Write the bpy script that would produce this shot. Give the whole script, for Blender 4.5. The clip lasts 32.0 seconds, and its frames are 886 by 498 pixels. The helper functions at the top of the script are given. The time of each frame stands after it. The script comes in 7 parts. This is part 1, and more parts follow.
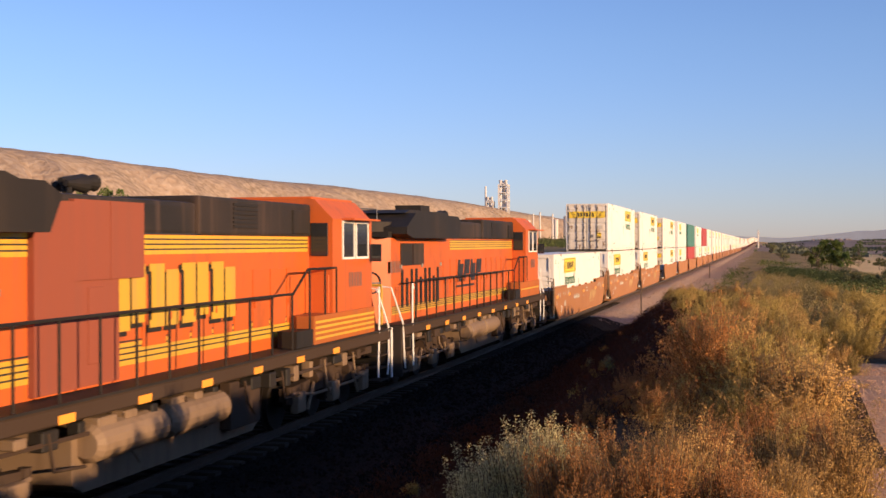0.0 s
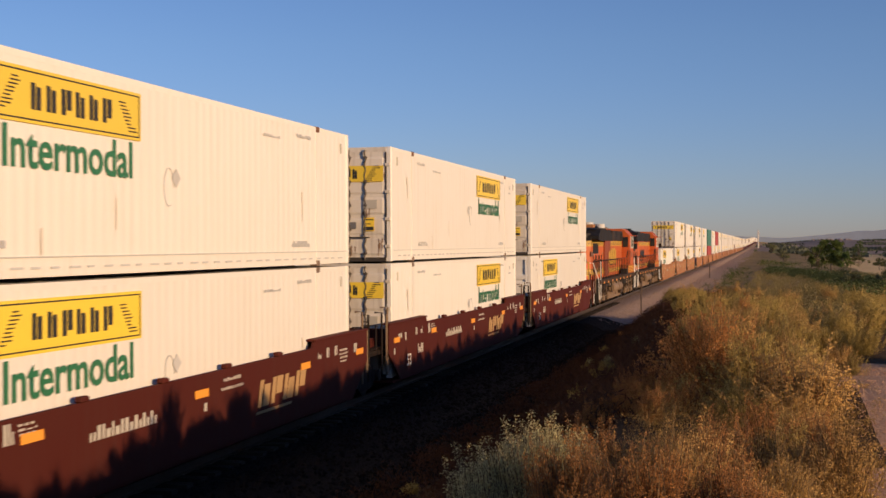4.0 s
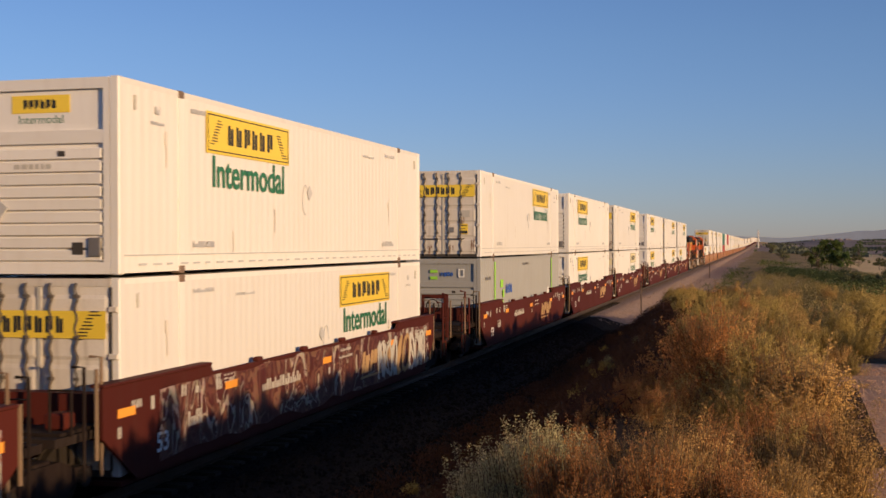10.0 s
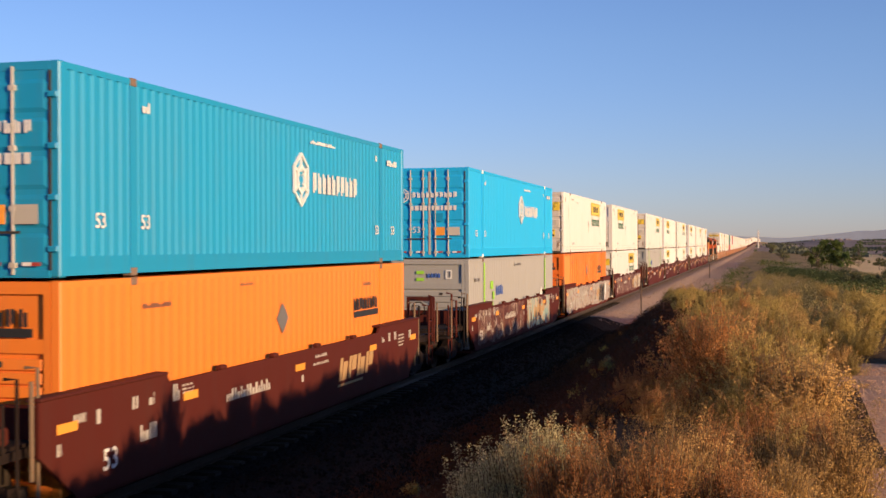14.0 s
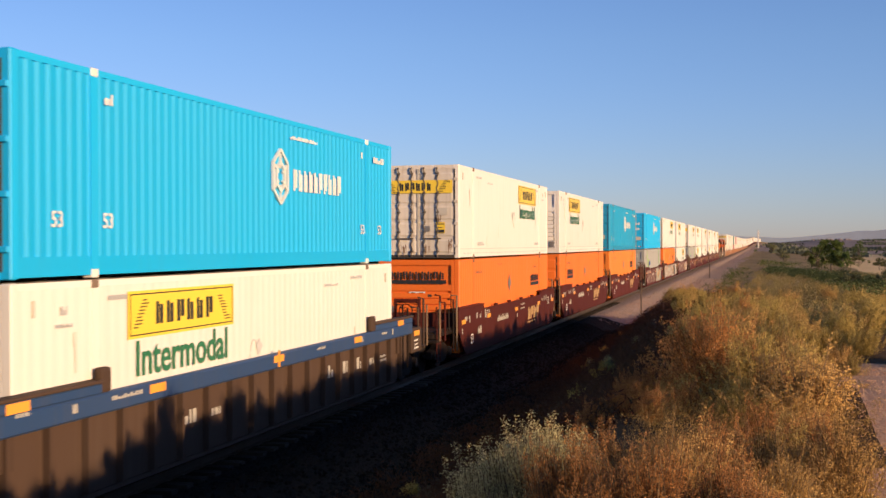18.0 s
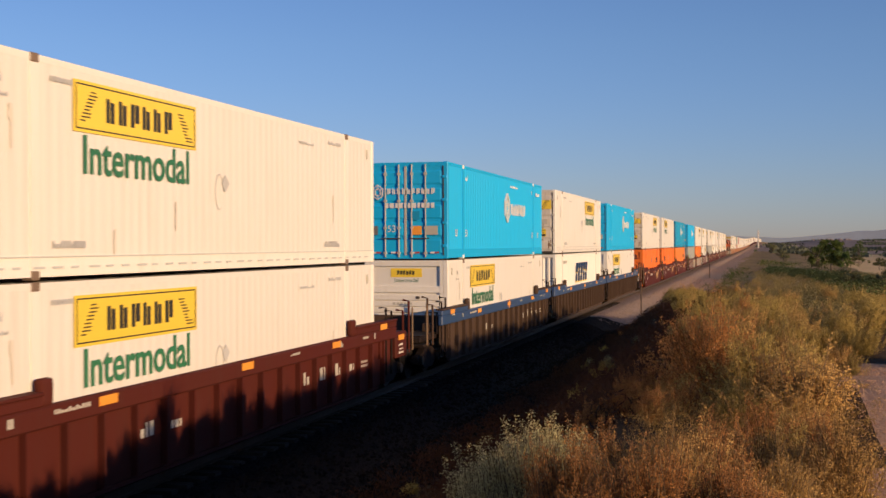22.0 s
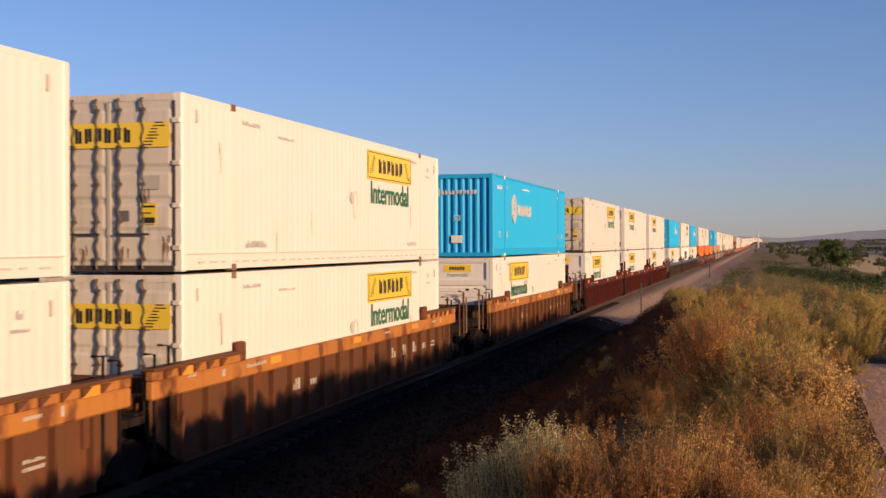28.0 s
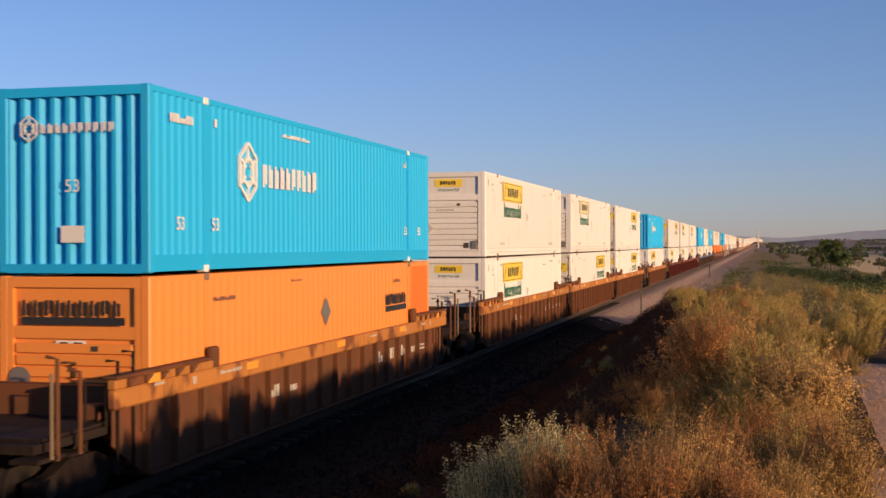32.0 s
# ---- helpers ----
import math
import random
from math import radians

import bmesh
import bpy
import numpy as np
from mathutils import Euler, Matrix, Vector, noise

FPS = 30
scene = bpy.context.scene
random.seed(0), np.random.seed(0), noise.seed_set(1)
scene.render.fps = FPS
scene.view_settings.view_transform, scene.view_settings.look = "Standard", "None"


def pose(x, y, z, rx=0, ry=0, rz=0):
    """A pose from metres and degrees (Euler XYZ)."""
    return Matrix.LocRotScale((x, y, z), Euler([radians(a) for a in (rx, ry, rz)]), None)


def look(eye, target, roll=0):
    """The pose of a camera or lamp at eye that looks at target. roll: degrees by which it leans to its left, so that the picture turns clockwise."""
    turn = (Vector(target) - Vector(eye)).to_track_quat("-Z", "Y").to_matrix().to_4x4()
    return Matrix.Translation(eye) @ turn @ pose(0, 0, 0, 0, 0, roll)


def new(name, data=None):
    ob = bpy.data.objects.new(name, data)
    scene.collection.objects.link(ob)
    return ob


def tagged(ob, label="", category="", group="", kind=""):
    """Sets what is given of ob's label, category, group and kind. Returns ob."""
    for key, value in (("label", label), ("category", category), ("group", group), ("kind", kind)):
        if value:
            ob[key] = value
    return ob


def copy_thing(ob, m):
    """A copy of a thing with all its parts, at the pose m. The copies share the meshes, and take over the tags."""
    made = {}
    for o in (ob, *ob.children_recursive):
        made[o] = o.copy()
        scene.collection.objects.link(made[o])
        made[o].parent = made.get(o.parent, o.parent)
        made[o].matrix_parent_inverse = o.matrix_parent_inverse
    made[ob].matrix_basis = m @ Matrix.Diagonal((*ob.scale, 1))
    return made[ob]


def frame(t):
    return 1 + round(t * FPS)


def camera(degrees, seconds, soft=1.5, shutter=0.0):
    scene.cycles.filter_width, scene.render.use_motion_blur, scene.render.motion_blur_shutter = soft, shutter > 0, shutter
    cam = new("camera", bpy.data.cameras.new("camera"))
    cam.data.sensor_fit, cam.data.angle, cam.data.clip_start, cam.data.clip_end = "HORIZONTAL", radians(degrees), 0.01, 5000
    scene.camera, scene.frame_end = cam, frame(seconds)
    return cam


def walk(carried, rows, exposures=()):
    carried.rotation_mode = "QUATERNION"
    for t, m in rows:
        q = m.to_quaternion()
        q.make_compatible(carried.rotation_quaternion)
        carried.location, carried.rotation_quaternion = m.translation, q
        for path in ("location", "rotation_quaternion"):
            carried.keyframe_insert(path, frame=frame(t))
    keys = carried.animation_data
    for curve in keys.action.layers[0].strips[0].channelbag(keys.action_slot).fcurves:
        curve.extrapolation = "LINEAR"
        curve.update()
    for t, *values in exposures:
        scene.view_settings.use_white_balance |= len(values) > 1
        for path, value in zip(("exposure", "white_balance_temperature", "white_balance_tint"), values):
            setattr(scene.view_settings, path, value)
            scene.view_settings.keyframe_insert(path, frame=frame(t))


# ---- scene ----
# The rails run along +x; z is 0 at the rail head; the camera stands on a brushy bank beside the line.
cam = camera(39.5, 32.0, 1.5, 0.14)
EYE = (0.0, 0.0, 3.69)
YAW, PITCH = radians(14.41), radians(-0.22)
AIM = (math.cos(YAW) * math.cos(PITCH), math.sin(YAW) * math.cos(PITCH), 3.69 + math.sin(PITCH))
STAND = look(EYE, AIM, -0.2)
walk(cam, [(0.0, STAND), (32.0, STAND)],
     [(0.0, 0.63, 5640, 26.0), (0.5, 0.76, 5640, 26.0), (1.0, 0.86, 5640, 26.5), (1.6, 0.68, 5640, 26.5), (2.2, 0.48, 5620, 26.0), (3.0, 0.07, 5520, 22.5), (5.0, -0.03, 5500, 22.0), (9.0, 0.0, 5480, 21.0),
      (12.0, 0.05, 5480, 20.5), (13.0, 0.17, 5480, 21.0), (14.0, 0.45, 5560, 25.0), (15.5, 0.48, 5540, 24.0), (17.5, 0.46, 5520, 23.0), (20.0, 0.10, 5460, 21.0), (21.5, 0.05, 5460, 21.0), (23.5, 0.15, 5540, 23.0),
      (25.5, 0.16, 5600, 26.0), (28.0, 0.17, 5600, 26.0), (32.0, 0.18, 5600, 25.5)])

TRACK_Y = 10.2
SPEED = 15.3

# ---- light ----
SUN_EL, SUN_AZ = radians(9.6), radians(180 + 64)  # direction to the sun, counted from +x towards +y
world = bpy.data.worlds.new("world")
scene.world = world
world.use_nodes = True
wn = world.node_tree.nodes
sky = wn.new("ShaderNodeTexSky")
sky.sky_type, sky.sun_disc = "NISHITA", False
sky.sun_elevation, sky.sun_rotation = SUN_EL, radians(90) - SUN_AZ
sky.air_density, sky.dust_density, sky.ozone_density, sky.altitude = 1.0, 0.15, 3.0, 300
wn["Background"].inputs["Strength"].default_value = 0.102
haze = wn.new("ShaderNodeMix")  # evening haze over the desert, slightly lavender
haze.data_type, haze.blend_type = "RGBA", "MULTIPLY"
haze.inputs["Factor"].default_value = 1.0
dome, split, rise, tint = (wn.new("ShaderNode" + k) for k in ("TexCoord", "SeparateXYZ", "MapRange", "Mix"))
rise.inputs["From Min"].default_value, rise.inputs["From Max"].default_value = 0.0, 0.16
tint.data_type = "RGBA"
tint.inputs["A"].default_value, tint.inputs["B"].default_value = (0.90, 0.86, 1.06, 1), (1.09, 1.0, 1.03, 1)
for a, b in ((dome.outputs["Generated"], split.inputs[0]), (split.outputs["Z"], rise.inputs["Value"]), (rise.outputs["Result"], tint.inputs["Factor"]), (tint.outputs["Result"], haze.inputs["B"])):
    world.node_tree.links.new(a, b)
world.node_tree.links.new(sky.outputs["Color"], haze.inputs["A"])
world.node_tree.links.new(haze.outputs["Result"], wn["Background"].inputs["Color"])
sun = new("sun", bpy.data.lights.new("sun", "SUN"))
sun.data.energy, sun.data.angle, sun.data.color = 5.1, radians(0.6), (1.0, 0.65, 0.275)
sun.matrix_world = look((0, 0, 60), (-math.cos(SUN_AZ) * math.cos(SUN_EL), -math.sin(SUN_AZ) * math.cos(SUN_EL), 60 - math.sin(SUN_EL)))


# ---- small tools ----
def smooth(a, b, v):
    t = min(1.0, max(0.0, (v - a) / (b - a)))
    return t * t * (3 - 2 * t)


def fbm(x, y, z=0.0):
    return noise.noise((x, y, z)) + 0.5 * noise.noise((2.1 * x, 2.1 * y, z + 7)) + 0.25 * noise.noise((4.3 * x, 4.3 * y, z + 3))


def part(name, bm, material, parent=None, label="", flat=True):
    """Links a bmesh (or a ready mesh) as one mesh object under a thing or a part."""
    if isinstance(bm, bpy.types.Mesh):
        me = bm
    else:
        me = bpy.data.meshes.new(name)
        bm.to_mesh(me)
        bm.free()
        if not flat:
            for pl in me.polygons:
                pl.use_smooth = True
    if material is not None and not me.materials:
        me.materials.append(material)
    ob = new(name, me)
    if parent is not None:
        ob.parent = parent
    if label:
        ob["label"] = label
    return ob


def box(bm, x0, x1, y0, y1, z0, z1):
    v = [bm.verts.new(c) for c in ((x0, y0, z0), (x1, y0, z0), (x1, y1, z0), (x0, y1, z0), (x0, y0, z1), (x1, y0, z1), (x1, y1, z1), (x0, y1, z1))]
    for f in ((3, 2, 1, 0), (4, 5, 6, 7), (0, 1, 5, 4), (1, 2, 6, 5), (2, 3, 7, 6), (3, 0, 4, 7)):
        bm.faces.new([v[i] for i in f])
    return bm


def boxed(*rows):
    bm = bmesh.new()
    for r in rows:
        box(bm, *r)
    return bm


def soft_box(x0, x1, y0, y1, z0, z1, r=0.02, seg=2):
    bm = boxed((x0, x1, y0, y1, z0, z1))
    bmesh.ops.bevel(bm, geom=bm.edges[:], offset=r, segments=seg, affect="EDGES", profile=0.6)
    return bm


def tube(bm, pts, r, n=6):
    """A round bar through the points."""
    rings = []
    for i, p in enumerate(pts):
        p = Vector(p)
        d = (Vector(pts[min(i + 1, len(pts) - 1)]) - Vector(pts[max(i - 1, 0)])).normalized()
        a = d.orthogonal().normalized()
        b = d.cross(a)
        if rings:
            pa = rings[-1][1]
            a = (pa - d * pa.dot(d)).normalized()
            b = d.cross(a)
        rings.append(([bm.verts.new(p + r * (math.cos(t) * a + math.sin(t) * b)) for t in [k * math.tau / n for k in range(n)]], a))
    for (r0, _), (r1, _) in zip(rings, rings[1:]):
        for k in range(n):
            bm.faces.new((r0[k], r0[(k + 1) % n], r1[(k + 1) % n], r1[k]))
    bm.faces.new(rings[0][0][::-1])
    bm.faces.new(rings[-1][0])
    return bm


def tubes(*bars, r=0.02, n=6):
    bm = bmesh.new()
    for pts in bars:
        tube(bm, pts, r, n)
    return bm


def prism(bm, outline, y0, y1):
    """An outline of (x, z), drawn out from y0 to y1."""
    a = [bm.verts.new((x, y0, z)) for x, z in outline]
    b = [bm.verts.new((x, y1, z)) for x, z in outline]
    n = len(outline)
    bm.faces.new(a)
    bm.faces.new(b[::-1])
    for i in range(n):
        bm.faces.new((a[i], b[i], b[(i + 1) % n], a[(i + 1) % n]))
    bmesh.ops.recalc_face_normals(bm, faces=bm.faces[:])
    return bm


def disc(bm, c, axis, r0, r1, h, n=20):
    """A drum at c along the axis 'x', 'y' or 'z', radii r0 and r1, length h."""
    ends = []
    for rr, o in ((r0, -h / 2), (r1, h / 2)):
        ring = []
        for k in range(n):
            u, w = rr * math.cos(k * math.tau / n), rr * math.sin(k * math.tau / n)
            ring.append(bm.verts.new(Vector(c) + Vector({"x": (o, u, w), "y": (w, o, u), "z": (u, w, o)}[axis])))
        ends.append(ring)
    for k in range(n):
        bm.faces.new((ends[0][k], ends[0][(k + 1) % n], ends[1][(k + 1) % n], ends[1][k]))
    bm.faces.new(ends[0][::-1])
    bm.faces.new(ends[1])
    return bm


def words(text, size, extrude=0.0, bold=0.0):
    """A flat mesh of the text, centred, in the x-z plane, read from -y."""
    cu = bpy.data.curves.new("text", "FONT")
    cu.body, cu.size, cu.align_x, cu.align_y, cu.offset, cu.resolution_u = text, size, "CENTER", "CENTER", bold, 3
    ob = bpy.data.objects.new("text", cu)
    scene.collection.objects.link(ob)
    me = bpy.data.meshes.new_from_object(ob.evaluated_get(bpy.context.evaluated_depsgraph_get()))
    bpy.data.objects.remove(ob)
    me.materials.clear()
    me.transform(Matrix.Rotation(radians(90), 4, "X"))
    return me


# ---- materials ----
def paint(name, color, rough=0.5, metal=0.0, tone=0.06, dirt=0.25, dirt_color=(0.22, 0.15, 0.09), streak=True, bump=0.04, rust=0.0, spot=3.0):
    """Weathered paint: tone shifts from thing to thing, broad soiling, runs down the sheet, rust where asked for."""
    m = bpy.data.materials.new(name)
    m.use_nodes = True
    nt, li = m.node_tree.nodes, m.node_tree.links
    b = nt["Principled BSDF"]
    b.inputs["Roughness"].default_value, b.inputs["Metallic"].default_value = rough, metal
    b.inputs["Specular IOR Level"].default_value = 0.5 if rough < 0.6 else 0.2
    co, info = nt.new("ShaderNodeTexCoord"), nt.new("ShaderNodeObjectInfo")
    shift = nt.new("ShaderNodeVectorMath")
    shift.operation = "ADD"
    li.new(co.outputs["Object"], shift.inputs[0])
    far = nt.new("ShaderNodeMath")
    far.operation = "MULTIPLY"
    far.inputs[1].default_value = 60.0
    li.new(info.outputs["Random"], far.inputs[0])
    li.new(far.outputs[0], shift.inputs[1])
    hsv = nt.new("ShaderNodeHueSaturation")
    hsv.inputs["Color"].default_value = (*color, 1)
    mr = nt.new("ShaderNodeMapRange")
    mr.inputs["To Min"].default_value, mr.inputs["To Max"].default_value = 1 - tone * 1.6, 1 + tone
    li.new(info.outputs["Random"], mr.inputs["Value"])
    li.new(mr.outputs["Result"], hsv.inputs["Value"])
    last = hsv.outputs["Color"]

    def layer(scale, stretch, lo, hi, amount, col, detail=4.0, socket=None):
        nonlocal last
        mp, nz, rp, mx = nt.new("ShaderNodeMapping"), nt.new("ShaderNodeTexNoise"), nt.new("ShaderNodeMapRange"), nt.new("ShaderNodeMix")
        mp.inputs["Scale"].default_value = stretch
        li.new(shift.outputs[0], mp.inputs["Vector"])
        li.new(mp.outputs["Vector"], nz.inputs["Vector"])
        nz.inputs["Scale"].default_value, nz.inputs["Detail"].default_value = scale, detail
        rp.inputs["From Min"].default_value, rp.inputs["From Max"].default_value, rp.inputs["To Max"].default_value = lo, hi, amount
        li.new(nz.outputs["Fac"], rp.inputs["Value"])
        mx.data_type = "RGBA"
        li.new(rp.outputs["Result"], mx.inputs["Factor"])
        li.new(last, mx.inputs["A"])
        mx.inputs["B"].default_value = (*col, 1)
        last = mx.outputs["Result"]
        return nz

    dk = tuple(c * 0.55 + d * 0.45 for c, d in zip(color, dirt_color))
    big = layer(0.5, (1, 1, 1), 0.42, 0.75, dirt, dk)
    if streak:
        layer(spot, (2.2, 2.2, 0.16), 0.52, 0.8, dirt * 0.9, dirt_color)
    fine = layer(38.0, (1, 1, 1), 0.45, 0.75, dirt * 0.45, dk, 2.0)
    if rust > 0:
        layer(1.7, (1, 1, 0.6), 0.62 - 0.1 * rust, 0.7 - 0.1 * rust, min(1.0, rust), (0.16, 0.055, 0.022), 8.0)
    li.new(last, b.inputs["Base Color"])
    rr = nt.new("ShaderNodeMapRange")
    rr.inputs["To Min"].default_value, rr.inputs["To Max"].default_value = rough * 0.8, min(1.0, rough * 1.25)
    li.new(big.outputs["Fac"], rr.inputs["Value"])
    li.new(rr.outputs["Result"], b.inputs["Roughness"])
    if bump:
        bp = nt.new("ShaderNodeBump")
        bp.inputs["Strength"].default_value, bp.inputs["Distance"].default_value = bump * 4, 0.004
        li.new(fine.outputs["Fac"], bp.inputs["Height"])
        li.new(bp.outputs["Normal"], b.inputs["Normal"])
    return m


def earth(name, c1, c2, c3, scale=0.35, fine=9.0, rough=0.95, bump=0.5, dist=0.05):
    """Soil, gravel, rock: three colours mixed at two scales, with relief."""
    m = bpy.data.materials.new(name)
    m.use_nodes = True
    nt, li = m.node_tree.nodes, m.node_tree.links
    b = nt["Principled BSDF"]
    b.inputs["Roughness"].default_value = rough
    b.inputs["Specular IOR Level"].default_value = 0.08
    geo = nt.new("ShaderNodeNewGeometry")
    n1, n2, r1, r2, m1, m2 = (nt.new("ShaderNode" + k) for k in ("TexNoise", "TexNoise", "MapRange", "MapRange", "Mix", "Mix"))
    for nz, s, d in ((n1, scale, 6.0), (n2, fine, 5.0)):
        nz.inputs["Scale"].default_value, nz.inputs["Detail"].default_value = s, d
        li.new(geo.outputs["Position"], nz.inputs["Vector"])
    for rp, nz in ((r1, n1), (r2, n2)):
        rp.inputs["From Min"].default_value, rp.inputs["From Max"].default_value = 0.38, 0.64
        li.new(nz.outputs["Fac"], rp.inputs["Value"])
    m1.data_type = m2.data_type = "RGBA"
    m1.inputs["A"].default_value, m1.inputs["B"].default_value, m2.inputs["B"].default_value = (*c1, 1), (*c2, 1), (*c3, 1)
    li.new(r1.outputs["Result"], m1.inputs["Factor"])
    li.new(m1.outputs["Result"], m2.inputs["A"])
    li.new(r2.outputs["Result"], m2.inputs["Factor"])
    li.new(m2.outputs["Result"], b.inputs["Base Color"])
    if bump:
        bp = nt.new("ShaderNodeBump")
        bp.inputs["Strength"].default_value, bp.inputs["Distance"].default_value = bump, dist
        li.new(n2.outputs["Fac"], bp.inputs["Height"])
        li.new(bp.outputs["Normal"], b.inputs["Normal"])
    return m


def foliage(name, c1, c2, tone=0.25, glow=0.25, full=0.0):
    """Leaves and stalks: each leaf and each plant takes its own shade; light shines through a little. full: how far the leaves share the roundness of their clump."""
    m = bpy.data.materials.new(name)
    m.use_nodes = True
    nt, li = m.node_tree.nodes, m.node_tree.links
    b, out = nt["Principled BSDF"], nt["Material Output"]
    b.inputs["Roughness"].default_value = 0.75
    b.inputs["Specular IOR Level"].default_value = 0.2
    geo, info, ramp, hsv, mr = (nt.new("ShaderNode" + k) for k in ("NewGeometry", "ObjectInfo", "Mix", "HueSaturation", "MapRange"))
    ramp.data_type = "RGBA"
    ramp.inputs["A"].default_value, ramp.inputs["B"].default_value = (*c1, 1), (*c2, 1)
    even = nt.new("ShaderNodeMapRange")
    even.inputs["To Min"].default_value, even.inputs["To Max"].default_value = 0.15, 0.85
    li.new(geo.outputs["Random Per Island"], even.inputs["Value"])
    li.new(even.outputs["Result"], ramp.inputs["Factor"])
    li.new(ramp.outputs["Result"], hsv.inputs["Color"])
    mr.inputs["To Min"].default_value, mr.inputs["To Max"].default_value = 1 - tone, 1 + tone
    li.new(info.outputs["Random"], mr.inputs["Value"])
    li.new(mr.outputs["Result"], hsv.inputs["Value"])
    li.new(hsv.outputs["Color"], b.inputs["Base Color"])
    tr, mix = nt.new("ShaderNodeBsdfTranslucent"), nt.new("ShaderNodeMixShader")
    li.new(hsv.outputs["Color"], tr.inputs["Color"])
    mix.inputs["Fac"].default_value = glow
    li.new(b.outputs["BSDF"], mix.inputs[1])
    li.new(tr.outputs["BSDF"], mix.inputs[2])
    li.new(mix.outputs["Shader"], out.inputs["Surface"])
    if full:
        co, low, unit_v, turn, grow, own, add, fin = (nt.new("ShaderNode" + k) for k in ("TexCoord", "VectorMath", "VectorMath", "VectorTransform", "VectorMath", "VectorMath", "VectorMath", "VectorMath"))
        low.operation, unit_v.operation, grow.operation, own.operation, add.operation, fin.operation = "SUBTRACT", "NORMALIZE", "SCALE", "SCALE", "ADD", "NORMALIZE"
        low.inputs[1].default_value = (0, 0, 0.2)
        turn.vector_type, turn.convert_from, turn.convert_to = "NORMAL", "OBJECT", "WORLD"
        grow.inputs["Scale"].default_value, own.inputs["Scale"].default_value = full, 1 - full
        for a, b2 in ((co.outputs["Object"], low.inputs[0]), (low.outputs[0], unit_v.inputs[0]), (unit_v.outputs[0], turn.inputs[0]), (turn.outputs[0], grow.inputs[0]), (geo.outputs["Normal"], own.inputs[0]), (grow.outputs[0], add.inputs[0]), (own.outputs[0], add.inputs[1]), (add.outputs[0], fin.inputs[0]), (fin.outputs[0], b.inputs["Normal"])):
            li.new(a, b2)
    return m


WHITE = paint("white_container_paint", (0.80, 0.76, 0.68), 0.45, tone=0.05, dirt=0.16, dirt_color=(0.42, 0.33, 0.22))
WHITE_DOOR = paint("white_door_paint", (0.70, 0.64, 0.54), 0.55, tone=0.08, dirt=0.65, dirt_color=(0.34, 0.27, 0.19), spot=4.0)
SKYBLUE = paint("sky_blue_paint", (0.014, 0.42, 0.82), 0.58, tone=0.05, dirt=0.08, dirt_color=(0.12, 0.22, 0.26))
TEAL = paint("faded_teal_paint", (0.014, 0.29, 0.53), 0.45, tone=0.03, dirt=0.2, dirt_color=(0.10, 0.16, 0.18))
GREY = paint("grey_container_paint", (0.35, 0.345, 0.315), 0.5, tone=0.04, dirt=0.2, dirt_color=(0.22, 0.19, 0.15))
ORANGE = paint("orange_container_paint", (0.80, 0.168, 0.001), 0.55, tone=0.04, dirt=0.14, dirt_color=(0.35, 0.12, 0.05))
MID_ORANGE = paint("sunned_orange_paint", (0.82, 0.225, 0.010), 0.5, tone=0.04, dirt=0.16, dirt_color=(0.42, 0.2, 0.08))
PALE_ORANGE = paint("faded_orange_paint", (0.80, 0.275, 0.036), 0.45, tone=0.04, dirt=0.16, dirt_color=(0.42, 0.2, 0.08))
GREEN_BOX = paint("green_container_paint", (0.06, 0.20, 0.15), 0.5)
RED_BOX = paint("red_container_paint", (0.40, 0.05, 0.035), 0.5)
BROWN_BOX = paint("brown_container_paint", (0.22, 0.10, 0.06), 0.5)
YELLOW = paint("yellow_sign", (0.84, 0.60, 0.03), 0.4, dirt=0.1, streak=False)
PALE_YELLOW = paint("faded_yellow_sign", (0.78, 0.68, 0.38), 0.45, dirt=0.15, streak=False)
INK = paint("black_lettering", (0.025, 0.025, 0.025), 0.5, dirt=0.05, streak=False)
GREEN_INK = paint("green_lettering", (0.035, 0.17, 0.075), 0.5, dirt=0.08, streak=False)
NAVY = paint("navy_lettering", (0.012, 0.04, 0.12), 0.45, dirt=0.08, streak=False)
LIME = paint("lime_green_stripe", (0.32, 0.66, 0.03), 0.45, dirt=0.1, streak=False)
BLUE_INK = paint("blue_lettering", (0.03, 0.10, 0.42), 0.5, dirt=0.1, streak=False)
WHITE_INK = paint("white_lettering", (0.78, 0.76, 0.70), 0.5, dirt=0.15, streak=False)
RUST_RUN = paint("rust_stain", (0.755, 0.69, 0.585), 0.7, dirt=0.4, streak=False)
DOOR_RUST = paint("rust_runs_on_doors", (0.26, 0.16, 0.09), 0.8, dirt=0.5, streak=False)
GOLD_INK = paint("faded_golden_lettering", (0.44, 0.28, 0.12), 0.6, dirt=0.4, streak=False)
SEAM = paint("yellow_seam_paint", (0.85, 0.46, 0.07), 0.5, dirt=0.15)
PALE_MARK = paint("worn_pale_grey_lettering", (0.52, 0.51, 0.49), 0.6, dirt=0.05, streak=False)
FADED = paint("faded_lettering", (0.50, 0.47, 0.40), 0.6, dirt=0.2, streak=False)
REFLECT = paint("amber_reflector", (0.90, 0.36, 0.03), 0.35, dirt=0.1, streak=False)
ROD = paint("grimy_lock_rod", (0.13, 0.11, 0.09), 0.6, 0.3, dirt=0.4, streak=False)
STEEL = paint("dirty_steel", (0.30, 0.28, 0.25), 0.5, 0.6, dirt=0.4, streak=False)
DARK = paint("dark_gasket", (0.05, 0.045, 0.04), 0.7, dirt=0.3, streak=False)
